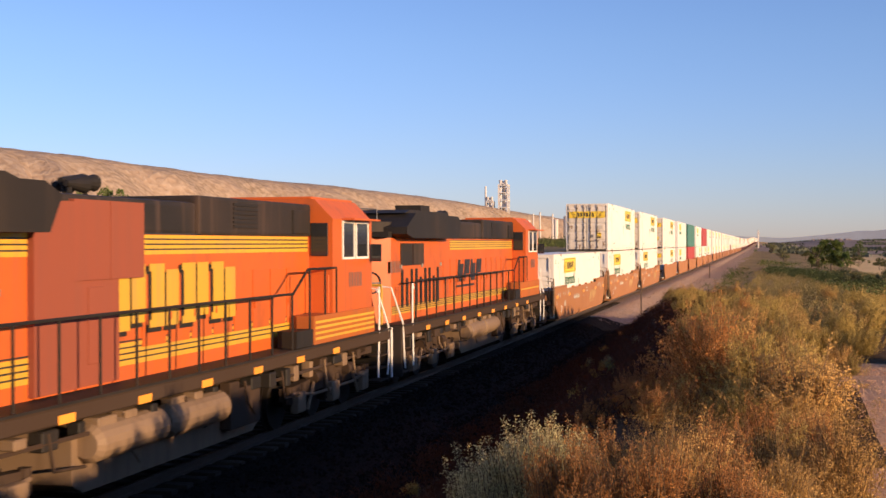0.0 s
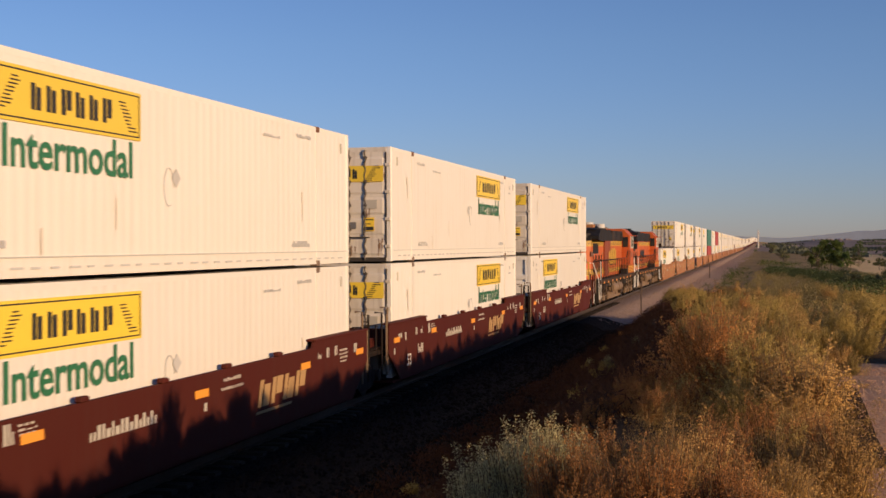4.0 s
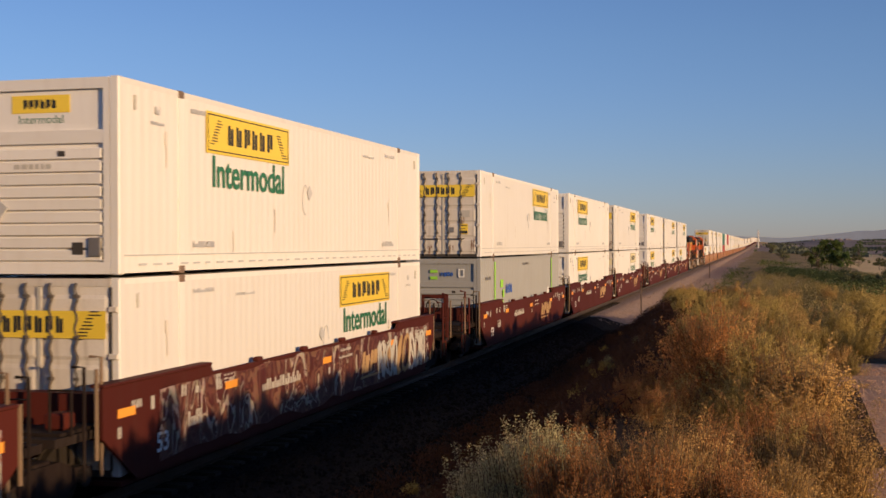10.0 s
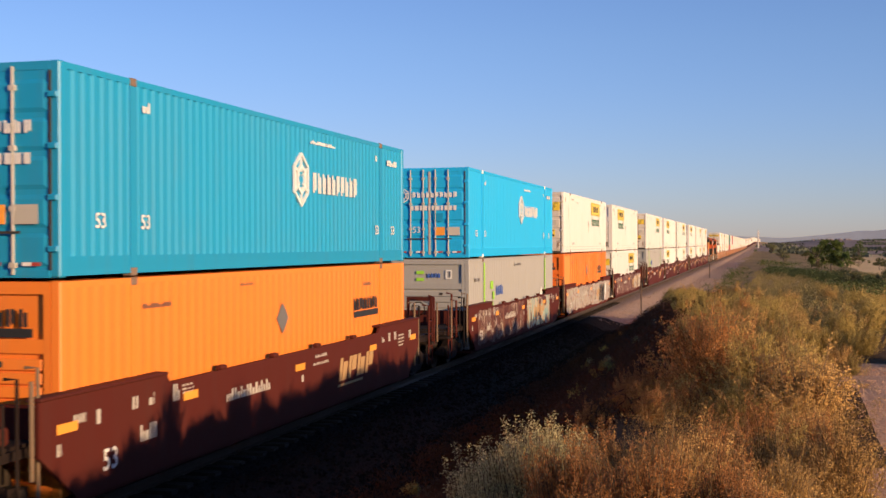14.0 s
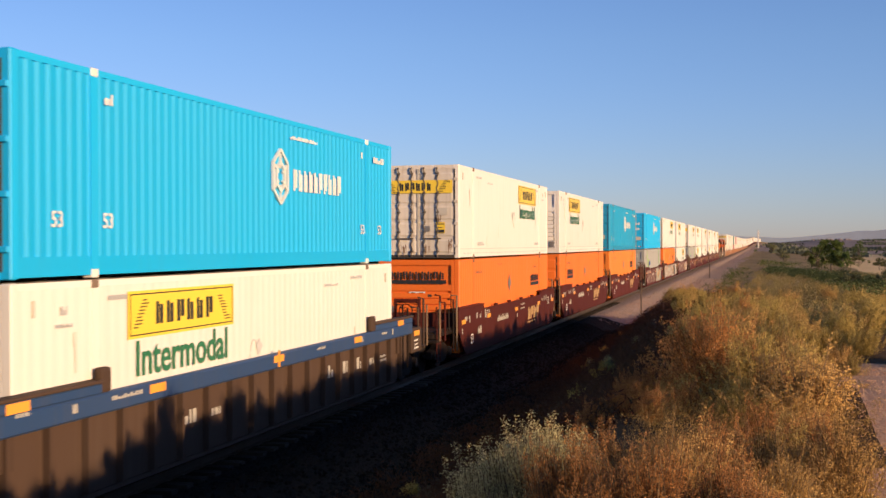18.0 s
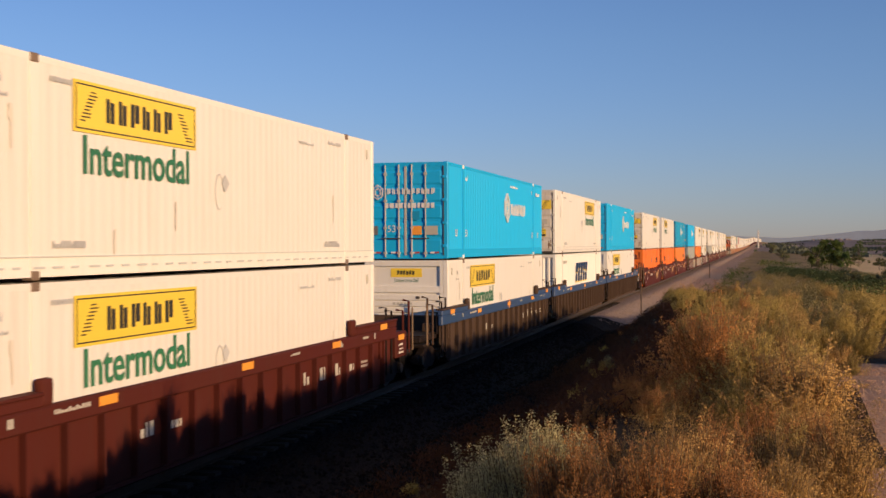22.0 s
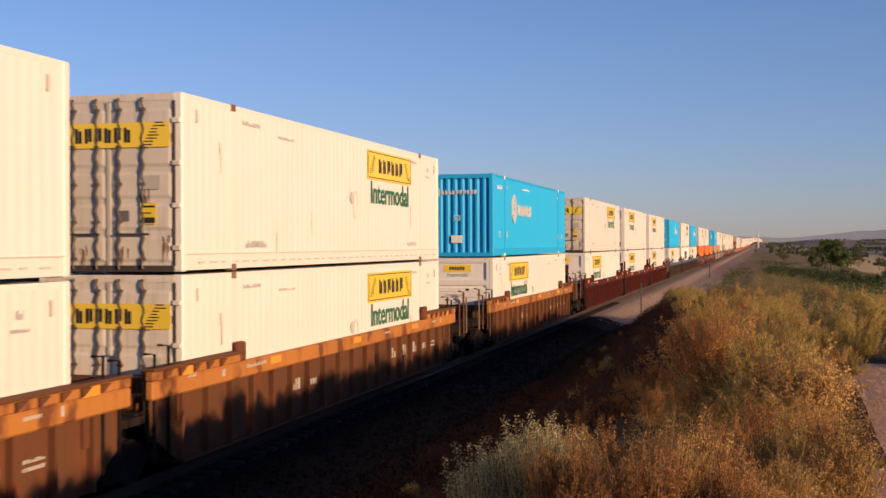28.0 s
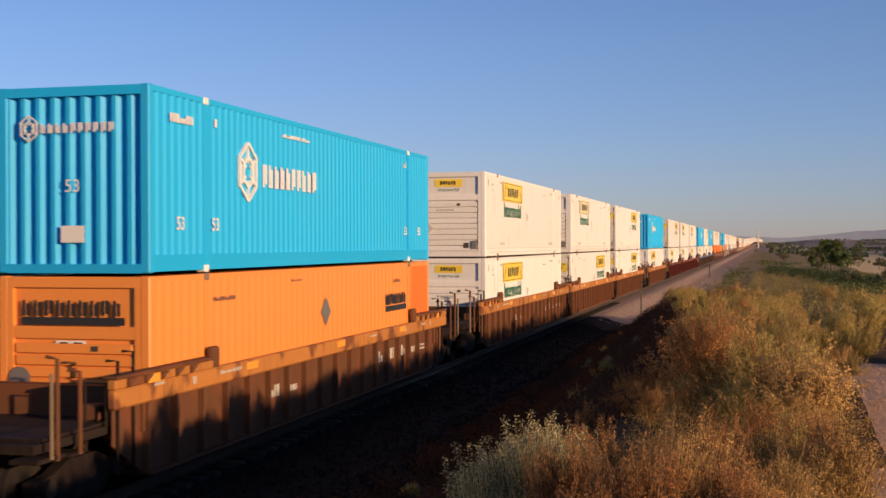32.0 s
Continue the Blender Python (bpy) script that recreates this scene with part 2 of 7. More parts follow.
CASTING = paint("rusty_casting", (0.20, 0.14, 0.10), 0.7, dirt=0.5, streak=False, rust=0.6)
CAR_BROWN = paint("mineral_brown_paint", (0.078, 0.0135, 0.007), 0.75, tone=0.1, dirt=0.35, dirt_color=(0.07, 0.03, 0.02))
# grime plus the shade under the cars, both put into this colour
CAR_DARK = paint("shade_darkened_grimy_underframe", (0.014, 0.0075, 0.0055), 0.85, tone=0.1, dirt=0.5, dirt_color=(0.06, 0.045, 0.035))
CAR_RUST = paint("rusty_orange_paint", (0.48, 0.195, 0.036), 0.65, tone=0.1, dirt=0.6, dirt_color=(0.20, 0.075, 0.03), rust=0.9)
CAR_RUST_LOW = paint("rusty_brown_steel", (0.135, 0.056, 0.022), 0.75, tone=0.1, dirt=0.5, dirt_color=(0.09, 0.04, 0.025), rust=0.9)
CAR_WEB = paint("dusty_brown_web", (0.07, 0.042, 0.027), 0.8, tone=0.1, dirt=0.5, dirt_color=(0.10, 0.07, 0.05))
CAR_BLUE = paint("slate_blue_paint", (0.030, 0.066, 0.165), 0.5, tone=0.05, dirt=0.3, dirt_color=(0.10, 0.09, 0.08))
CAR_TAN = paint("golden_brown_paint", (0.36, 0.155, 0.045), 0.55, tone=0.1, dirt=0.3, dirt_color=(0.18, 0.09, 0.04))


def spray_paint(name, inks, scale=2.2):
    """Layered spray paint: hard-edged swirls of several colours, worn."""
    m = bpy.data.materials.new(name)
    m.use_nodes = True
    nt, li = m.node_tree.nodes, m.node_tree.links
    b = nt["Principled BSDF"]
    b.inputs["Roughness"].default_value = 0.6
    co, mp, nz, ramp, grime, mx = (nt.new("ShaderNode" + k) for k in ("TexCoord", "Mapping", "TexNoise", "ValToRGB", "TexNoise", "Mix"))
    mp.inputs["Scale"].default_value = (1.3, 1.0, 0.75)
    li.new(co.outputs["Object"], mp.inputs["Vector"])
    li.new(mp.outputs["Vector"], nz.inputs["Vector"])
    nz.inputs["Scale"].default_value, nz.inputs["Detail"].default_value, nz.inputs["Distortion"].default_value = scale, 1.0, 2.2
    ramp.color_ramp.interpolation = "CONSTANT"
    el = ramp.color_ramp.elements
    while len(el) < len(inks):
        el.new(0.5)
    for k, ink in enumerate(inks):
        el[k].position, el[k].color = 0.30 + 0.36 * k / len(inks) if k else 0.0, (*ink, 1)
    li.new(nz.outputs["Fac"], ramp.inputs["Fac"])
    grime.inputs["Scale"].default_value, grime.inputs["Detail"].default_value = 9.0, 6.0
    li.new(co.outputs["Object"], grime.inputs["Vector"])
    mx.data_type, mx.blend_type = "RGBA", "MULTIPLY"
    mx.inputs["Factor"].default_value = 0.55
    li.new(ramp.outputs["Color"], mx.inputs["A"])
    li.new(grime.outputs["Color"], mx.inputs["B"])
    li.new(mx.outputs["Result"], b.inputs["Base Color"])
    return m


SPRAY_PALE = spray_paint("pale_spray_piece", ((0.44, 0.40, 0.32), (0.52, 0.48, 0.40), (0.16, 0.06, 0.04), (0.50, 0.46, 0.38), (0.56, 0.52, 0.43), (0.46, 0.24, 0.14), (0.48, 0.44, 0.37), (0.54, 0.50, 0.42)), 0.95)
SPRAY_TEAL = spray_paint("teal_and_cream_spray_piece", ((0.30, 0.46, 0.44), (0.60, 0.50, 0.34), (0.34, 0.50, 0.46), (0.52, 0.40, 0.26), (0.12, 0.04, 0.03)), 0.7)
SPRAY_DULL = spray_paint("dull_spray_piece", ((0.10, 0.02, 0.012), (0.17, 0.06, 0.035), (0.10, 0.02, 0.012), (0.24, 0.11, 0.06), (0.10, 0.02, 0.012), (0.50, 0.40, 0.30), (0.10, 0.02, 0.012)), 1.1)
# steel of wheels and couplers, darkened to hold the underfloor shade
WHEEL = paint("shade_darkened_steel", (0.028, 0.023, 0.019), 0.55, 0.5, dirt=0.4, streak=False)
LOCO_ORANGE = paint("locomotive_orange_paint", (0.52, 0.105, 0.003), 0.55, tone=0.03, dirt=0.6, dirt_color=(0.26, 0.085, 0.035), spot=1.6, rust=0.25)
LOCO_DUSTY = paint("dusty_orange_paint", (0.38, 0.105, 0.014), 0.7, tone=0.06, dirt=0.8, dirt_color=(0.18, 0.10, 0.05), spot=1.6)
LOCO_PRIMER = paint("faded_patch_paint", (0.25, 0.07, 0.036), 0.7, tone=0.03, dirt=0.7, dirt_color=(0.20, 0.07, 0.045), spot=1.8)
LOCO_YELLOW = paint("locomotive_yellow_paint", (0.62, 0.355, 0.006), 0.5, dirt=0.45, dirt_color=(0.3, 0.2, 0.1))
LOCO_BLACK = paint("sooty_black_paint", (0.02, 0.018, 0.016), 0.62, dirt=0.5, dirt_color=(0.06, 0.042, 0.03), spot=1.5)
LOCO_GREY = paint("sooty_grey_paint", (0.022, 0.020, 0.018), 0.65, dirt=0.8, dirt_color=(0.085, 0.055, 0.04), spot=1.5)
LOCO_GRIME = paint("dusty_running_gear", (0.05, 0.031, 0.019), 0.8, dirt=0.7, dirt_color=(0.06, 0.045, 0.035), streak=False)
LOCO_TANK = paint("dusty_tank_paint", (0.22, 0.15, 0.09), 0.6, dirt=0.7, dirt_color=(0.12, 0.08, 0.05))
GLASS = paint("dark_window_glass", (0.02, 0.022, 0.025), 0.08, dirt=0.0, streak=False, bump=0)
RED_LENS = paint("red_lens", (0.5, 0.03, 0.02), 0.3, dirt=0.0, streak=False, bump=0)

# ---- the line's way: straight past the bank, then a slight rise and curve far out ----
def way(s):
    u = max(0.0, s - 600.0)
    k = min(u, 900.0)
    return TRACK_Y - 3.4 * (k / 670.0) ** 2 - (u - k) * 0.0136, 3.3 * min(1.0, u / 670.0) ** 2


def on_track(s, z=0.0, turn=0.0, off=0.0):
    y, rise = way(s)
    y1, _ = way(s + 5.0)
    return pose(s, y + off, z + rise, 0, 0, turn + math.degrees(math.atan2(y1 - y, 5.0)))


RUNNING = []  # thing, place along the line at the start, height, turn


def run(ob, s, z=0.0, turn=0.0):
    ob.matrix_basis = on_track(s, z, turn)
    RUNNING.append((ob, s, z, turn))
    return ob


# ---- containers: doors at -x, nose at +x, 53 feet long ----
CL, CW, CH = 8.077, 1.295, 2.896
C40 = 6.096


def ribbed_sheet(x0, x1, y, z0, z1, pitch, depth, out, flat=0.55):
    """A corrugated sheet in the x-z plane; out is -1 or 1, the side that it faces."""
    bm = bmesh.new()
    n = max(1, round((x1 - x0) / pitch))
    p = (x1 - x0) / n
    xs = []
    for i in range(n):
        a = x0 + i * p
        e = p * (1 - flat) / 4
        xs += [(a, 0.0), (a + p * flat / 2, 0.0), (a + p * flat / 2 + 2 * e, depth), (a + p * flat + 2 * e, depth)]
    xs.append((x1, 0.0))
    lo = [bm.verts.new((x, y - out * d, z0)) for x, d in xs]
    hi = [bm.verts.new((x, y - out * d, z1)) for x, d in xs]
    for i in range(len(xs) - 1):
        q = (lo[i], lo[i + 1], hi[i + 1], hi[i])
        bm.faces.new(q if out < 0 else q[::-1])
    return bm


def sign_marks(w, h, n, seed, slot=0.35):
    """Plain upright blocks in a row, standing for a name."""
    r = random.Random(seed)
    bm = bmesh.new()
    step = w / n
    for i in range(n):
        a, ww = -w / 2 + i * step, step * (0.62 + 0.1 * r.random())
        box(bm, a, a + ww * 0.42, -0.002, 0.002, -h / 2, h / 2)
        k = h * (0.12 + 0.3 * slot * r.random())
        up = r.random() < 0.5
        box(bm, a + ww * 0.52, a + ww, -0.002, 0.002, -h / 2 + (0 if up else k), h / 2 - (k if up else 0))
    return bm


def bars(w, h, n, seed):
    """A row of small unreadable marks."""
    r = random.Random(seed)
    bm = bmesh.new()
    a = -w / 2
    while a < w / 2:
        b = a + w / n * (0.4 + 0.4 * r.random())
        box(bm, a, min(b, w / 2), -0.0015, 0.0015, -h / 2, h / 2)
        a = b + w / n * 0.25
    return bm


def bar_rows(rows):
    """Several rows of small unreadable marks: x, z, width, height, count."""
    bm = bmesh.new()
    for i, (x, z, w, h, n) in enumerate(rows):
        r = random.Random(int(w * 100) + i)
        a = x - w / 2
        while a < x + w / 2 - 0.01:
            b = a + w / n * (0.35 + 0.4 * r.random())
            k = r.random()
            box(bm, a, min(b, x + w / 2), -0.0015, 0.0015, z - h / 2, z + (h / 2 if k < 0.7 else 0.1 * h))
            a = b + w / n * 0.25
    return bm


def place(ob, x, y, z, rz=0.0):
    ob.matrix_basis = pose(x, y, z, 0, 0, rz)
    return ob


def frame_sign(w, h, t=0.02):
    return boxed((-w / 2, w / 2, -0.002, 0.002, h / 2 - t, h / 2), (-w / 2, w / 2, -0.002, 0.002, -h / 2, -h / 2 + t),
                 (-w / 2, -w / 2 + t, -0.002, 0.002, -h / 2 + t, h / 2 - t), (w / 2 - t, w / 2, -0.002, 0.002, -h / 2 + t, h / 2 - t))


MESH = {}


def shared(key, build):
    """One mesh for alike pieces."""
    if key not in MESH:
        bm = build()
        if isinstance(bm, bpy.types.Mesh):
            MESH[key] = bm
        else:
            me = bpy.data.meshes.new(key)
            bm.to_mesh(me)
            bm.free()
            MESH[key] = me
    return MESH[key]


def piece(name, key, build, material, parent, x, y, z, rz=0.0, label=""):
    me = shared(key + "_" + material.name, build)
    ob = place(part(name, me, material, parent, label), x, y, z, rz)
    if name.endswith(("lettering", "scroll", "shadow", "emblem")):
        ob["kind"] = "stuff"
    return ob


def container(kind, skin, label, door_skin=None, pitch=0.27, depth=0.028, cast=CASTING, back="d"):
    """A 53-foot container with its shell, posts, castings, doors and nose. back: the end, doors or nose, that faces back along the line; it and the
    side towards the bank carry the fittings."""
    c = tagged(new("shipping_container"), label, "container", "containers on the train")
    door_skin = door_skin or skin
    c["seen"] = -1 if back == "d" else 1
    for out in (-1, 1):
        y = out * (CW - 0.012)
        part("side_wall", ribbed_sheet(-CL + 0.14, CL - 0.14, y, 0.30, CH - 0.1, pitch, depth, out), skin, c)
        part("bottom_rail", boxed((-CL + 0.1, CL - 0.1, min(y, y - out * 0.06), max(y, y - out * 0.06), 0.04, 0.30)), skin, c)
        part("top_rail", boxed((-CL + 0.1, CL - 0.1, min(y, y - out * 0.08), max(y, y - out * 0.08), CH - 0.10, CH - 0.012)), skin, c)
        for x in (-C40, C40) if out == c["seen"] else ():
            piece("mid_post", kind + "mid_post", lambda: boxed((-0.10, 0.10, -0.03, 0.03, 0.12, CH - 0.12)), skin, c, x, out * (CW - 0.03), 0)
            for z in (0.0, CH - 0.12):
                piece("corner_casting", "casting", lambda: soft_box(-0.085, 0.085, -0.08, 0.08, 0, 0.12, 0.012, 1), cast, c, x, out * (CW - 0.07), z)
        for x in (-CL, CL):
            piece("corner_post", kind + "post", lambda: soft_box(-0.08, 0.08, -0.08, 0.08, 0.02, CH - 0.005, 0.02, 1), skin, c, x - math.copysign(0.08, x), out * (CW - 0.08), 0)
    part("roof", ribbed_roof(), skin, c)
    part("floor", boxed((-CL + 0.1, CL - 0.1, -CW + 0.08, CW - 0.08, 0.05, 0.16)), DARK, c)
    # nose
    part("nose_wall", nose_sheet(kind), skin, c)
    if back == "n":
        if kind in ("blue", "swift"):
            for z0, z1 in ((CH - 0.16, CH - 0.015), (0.02, 0.16)):
                part("nose_beam", boxed((CL - 0.08, CL, -CW + 0.14, CW - 0.14, z0, z1)), skin, c)
        else:
            for k, (y0, y1, z0, z1) in enumerate(((-1.14, -1.04, 0.2, CH - 0.18), (1.04, 1.14, 0.2, CH - 0.18), (-1.14, 1.14, CH - 0.18, CH - 0.02), (-1.14, 1.14, 0.03, 0.2), (-1.04, 1.04, 1.93, 2.12))):
                part("nose_beam", boxed((CL - 0.058, CL - 0.004 * (k == 4), y0, y1, z0, z1)), skin, c)
            for i in range(9):
                piece("nose_rib", kind + "nose_rib", lambda: soft_box(-0.03, 0.03, -1.0, 1.0, -0.076, 0.076, 0.008, 1), skin, c, CL - 0.034, 0, 0.30 + i * 0.185)
            # dark strips paint the frame edge's shade beside the slats; last box is a slot
            part("vent_slot", boxed(*[(CL - 0.053, CL - 0.045, 1.0, 1.038, 0.24 + i * 0.185, 0.36 + i * 0.185) for i in range(9)], (CL - 0.004, CL + 0.002, 0.30, 0.42, 1.74, 1.82)), DARK, c)["kind"] = "stuff"
    # doors
    for sgn in (-1, 1):
        d = part("door", door_sheet(sgn, kind), door_skin, c)
        if back == "n":
            continue
        for k in (0.20, 0.62):
            piece("lock_rod", kind + "rod", lambda: lock_rod(kind == "white"), ROD if kind == "white" else FADED if kind == "blue" else STEEL, d, -CL - 0.045, sgn * k, 0)
        piece("door_handle", "door_handle", lambda: boxed((-0.02, 0.0, -0.30, 0.30, -0.018, 0.018)), DARK, d, -CL - 0.06, sgn * 0.44, 0.62)
        for k in range(4):
            piece("hinge", kind + "hinge", lambda: soft_box(-0.03, 0.03, -0.07, 0.07, -0.04, 0.04, 0.01, 1), door_skin, d, -CL - 0.015, sgn * 1.20, 0.4 + k * 0.68)
        for k, m in ((0.017, FADED), (1.16, DARK)):
            piece("door_gasket", "door_gasket", lambda: boxed((-0.012, 0.012, -0.015, 0.015, 0.12, CH - 0.14)), m, d, -CL - 0.012, sgn * k, 0)
    part("door_header", boxed((-CL - 0.01, -CL + 0.12, -CW + 0.15, CW - 0.15, CH - 0.13, CH - 0.015)), door_skin, c)
    part("door_sill", boxed((-CL - 0.02, -CL + 0.12, -CW + 0.15, CW - 0.15, 0.02, 0.12)), DARK if kind == "white" else door_skin, c)
    return c


def ribbed_roof():
    bm = bmesh.new()
    n = 40
    xs = [(-CL + 0.1 + (2 * CL - 0.2) * i / n, CH - 0.02 + (0.012 if i % 2 else 0.0)) for i in range(n + 1)]
    a = [bm.verts.new((x, -CW + 0.02, z)) for x, z in xs]
    b = [bm.verts.new((x, CW - 0.02, z)) for x, z in xs]
    for i in range(n):
        bm.faces.new((a[i], a[i + 1], b[i + 1], b[i]))
    return bm


def nose_sheet(kind):
    if kind in ("blue", "swift"):
        bm = ribbed_sheet(-CW + 0.12, CW - 0.12, 0, 0.10, CH - 0.08, 0.27, 0.06, -1)
        bmesh.ops.rotate(bm, verts=bm.verts, cent=(0, 0, 0), matrix=Matrix.Rotation(radians(90), 3, "Z"))
        bmesh.ops.translate(bm, verts=bm.verts, vec=(CL - 0.03, 0, 0))
        return bm
    x = CL - 0.055
    return boxed((x - 0.04, x, -CW + 0.14, CW - 0.14, 0.05, CH - 0.015))


def door_sheet(sgn, kind):
    """A door leaf pressed into five shallow panels."""
    x = -CL + 0.0
    y0, y1 = (0.03, 1.14) if sgn > 0 else (-1.14, -0.03)
    bm = bmesh.new()
    h = (CH - 0.35) / 5
    prof = [(0.12, 0.0)]
    for i in range(5):
        z = 0.17 + i * h
        prof += [(z, 0.0), (z + 0.06, 0.022), (z + h - 0.13, 0.022), (z + h - 0.07, 0.0)]
    prof.append((CH - 0.13, 0.0))
    rows = [[bm.verts.new((x - (d if k in (1, 2) else 0.0), y, z)) for k, y in enumerate((y0, y0 + 0.08, y1 - 0.08, y1))] for z, d in prof]
    for a, b in zip(rows, rows[1:]):
        for k in range(3):
            bm.faces.new((a[k], b[k], b[k + 1], a[k + 1]))
    return bm


def lock_rod(wavy):
    bm = bmesh.new()
    if wavy:
        tube(bm, [(0, 0.022 * math.sin(i * 1.3), 0.06 + i * (CH - 0.14) / 46) for i in range(47)], 0.021, 5)
        for i in range(5):
            z = 0.2 + i * 0.6
            box(bm, -0.012, 0.03, -0.05, 0.05, z, z + 0.05)
    else:
        tube(bm, [(0, 0, 0.06), (0, 0, CH - 0.08)], 0.02, 6)
        for z in (0.15, 0.9, 1.7, 2.5):
            box(bm, -0.022, 0.03, -0.045, 0.045, z, z + 0.07)
    return bm


def on_side(c, fn):
    """Calls fn(y, rz, side) for the long side towards the bank: where a marking stands and how it is turned."""
    if c["seen"] < 0:
        fn(-CW - 0.006, 0.0, -1)
    else:
        fn(CW + 0.006, 180.0, 1)


def white_container(back, faded=False, label=""):
    c = container("white", WHITE, label or "white corrugated 53-foot container with a yellow sign and green word", WHITE_DOOR, 0.27, 0.0045, back=back)
    yel = PALE_YELLOW if faded else YELLOW

    def marks(y, rz, s):
        p = piece("sign_panel", "sign_panel", lambda: boxed((-1.85, 1.85, -0.003, 0.003, -0.35, 0.35)), yel, c, 3.35, y, CH - 0.56, rz, "yellow sign panel")
        for nm, key, fn, m, x, z in (("sign_border", "sign_border", lambda: frame_sign(3.6, 0.62), INK, 0, 0), ("sign_lettering", "sign_lettering", lambda: sign_marks(2.1, 0.34, 6, 4), INK, 0.05, 0),
                                     ("sign_scroll", "scroll_a", lambda: scroll(1), INK, -1.45, 0.02), ("sign_scroll", "scroll_b", lambda: scroll(2), INK, 1.45, -0.02)):
            piece(nm, key, fn, m, p, x, -0.006, z)
        piece("word", "word_intermodal", lambda: words("Intermodal", 0.74, bold=0.012), GREEN_INK, c, 3.35, y, CH - 1.24, rz, "green word Intermodal")
        rows = ((-5.3, 2.62, 0.8, 0.07, 9), (-5.1, 0.46, 0.95, 0.12, 9), (5.3, 0.46, 0.8, 0.1, 9), (5.4, 2.62, 0.7, 0.07, 8), (6.9, 2.5, 0.16, 0.12, 2), (6.9, 2.3, 0.4, 0.05, 5), (-3.6, 2.5, 0.8, 0.05, 6))
        piece("lettering", f"white_data{s}", lambda: bar_rows([(-s * x, *q) for x, *q in rows]), PALE_MARK, c, 0, y, 0, rz)
        piece("rail_trim", "rail_slots", lambda: rail_slots(), PALE_MARK, c, 0, y, 0, rz)["kind"] = "stuff"
        piece("rail_edge", "rail_edge", lambda: boxed((-CL + 0.15, CL - 0.15, -0.006, 0.006, 0.292, 0.308)), PALE_MARK, c, 0, y, 0, rz)
        piece("placard", "small_diamond", lambda: diamond(0.15), PALE_MARK, c, 0.35, y, 1.5, rz)
        piece("rust_streak", "streaks", lambda: boxed(*[(x - w, x + w * 0.6, -0.001, 0.001, z - h / 2, z + h / 2) for x, z, w, h in ((-6.6, 1.9, 0.03, 0.5), (-6.62, 2.1, 0.05, 0.2), (-2.2, 0.9, 0.025, 0.45), (5.2, 1.2, 0.02, 0.6), (5.19, 1.4, 0.04, 0.2), (-4.1, 0.5, 0.03, 0.35))]), RUST_RUN, c, 0, y + (0.003 if y < 0 else -0.003), 0, rz)["kind"] = "stuff"
        piece("dent_ring", "dent_ring", lambda: ring_mark(), PALE_MARK, c, 0.6, y, 1.35, rz)
        for x in (-7.55, 7.6):
            piece("vent", "vent", lambda: soft_box(-0.03, 0.03, -0.012, 0.012, -0.11, 0.11, 0.008, 1), FADED, c, x, y + (0.006 if y < 0 else -0.006), 2.55, rz)

    on_side(c, marks)
    if back == "n":
        return white_nose(c, yel)
    piece("door_stain", "door_stain", lambda: door_stain(), DOOR_RUST, c, -CL - 0.0245, 0, 0, -90)["kind"] = "stuff"
    b = piece("sign_panel", "door_band", lambda: boxed((-1.1, 1.1, -0.003, 0.003, -0.2, 0.2)), yel, c, -CL - 0.05, 0, CH - 0.68, -90, "yellow band across the doors")
    piece("sign_lettering", "door_marks", lambda: sign_marks(1.05, 0.24, 6, 9), INK, b, -0.05, -0.006, 0)
    piece("sign_scroll", "scroll_c", lambda: scroll(3, 0.45), INK, b, 0.82, -0.006, 0)
    piece("sign_scroll", "scroll_d", lambda: scroll(2, 0.45), INK, b, -0.82, -0.006, 0)
    for x, z, w, h, m in ((0.72, 0.95, 0.28, 0.34, YELLOW), (0.3, 0.92, 0.17, 0.17, STEEL), (0.75, 1.45, 0.36, 0.22, FADED)):
        q = piece("placard", f"placard{w}", lambda w=w, h=h: boxed((-w / 2, w / 2, -0.003, 0.003, -h / 2, h / 2)), m, c, -CL - 0.05, -x, z, -90)
        if m is YELLOW:
            piece("placard_lettering", "placard_lettering", lambda: boxed((-0.12, 0.12, -0.002, 0.002, 0.10, 0.13), (-0.12, 0.12, -0.002, 0.002, -0.15, -0.06), (-0.11, 0.05, -0.002, 0.002, 0.0, 0.02)), INK, q, 0, -0.005, 0)
    return c


def door_stain():
    """Rust runs and scuffs down both door leaves, ragged and narrow."""
    r = random.Random(44)
    bm = bmesh.new()
    for x, z, n in ((-0.98, 1.55, 9), (0.62, 1.25, 10), (0.98, 0.5, 7), (-0.5, 0.4, 6), (0.25, 0.42, 5)):
        for _ in range(n):
            u, w, h = x + r.gauss(0, 0.06), r.uniform(0.006, 0.022), r.uniform(0.06, 0.34)
            top = z + r.uniform(-0.05, 0.12)
            prism(bm, [(u - w, top), (u + w, top - 0.02), (u + w * 0.4, top - h), (u - w * 0.3, top - h * 0.9)], -0.001, 0.001)
    return bm


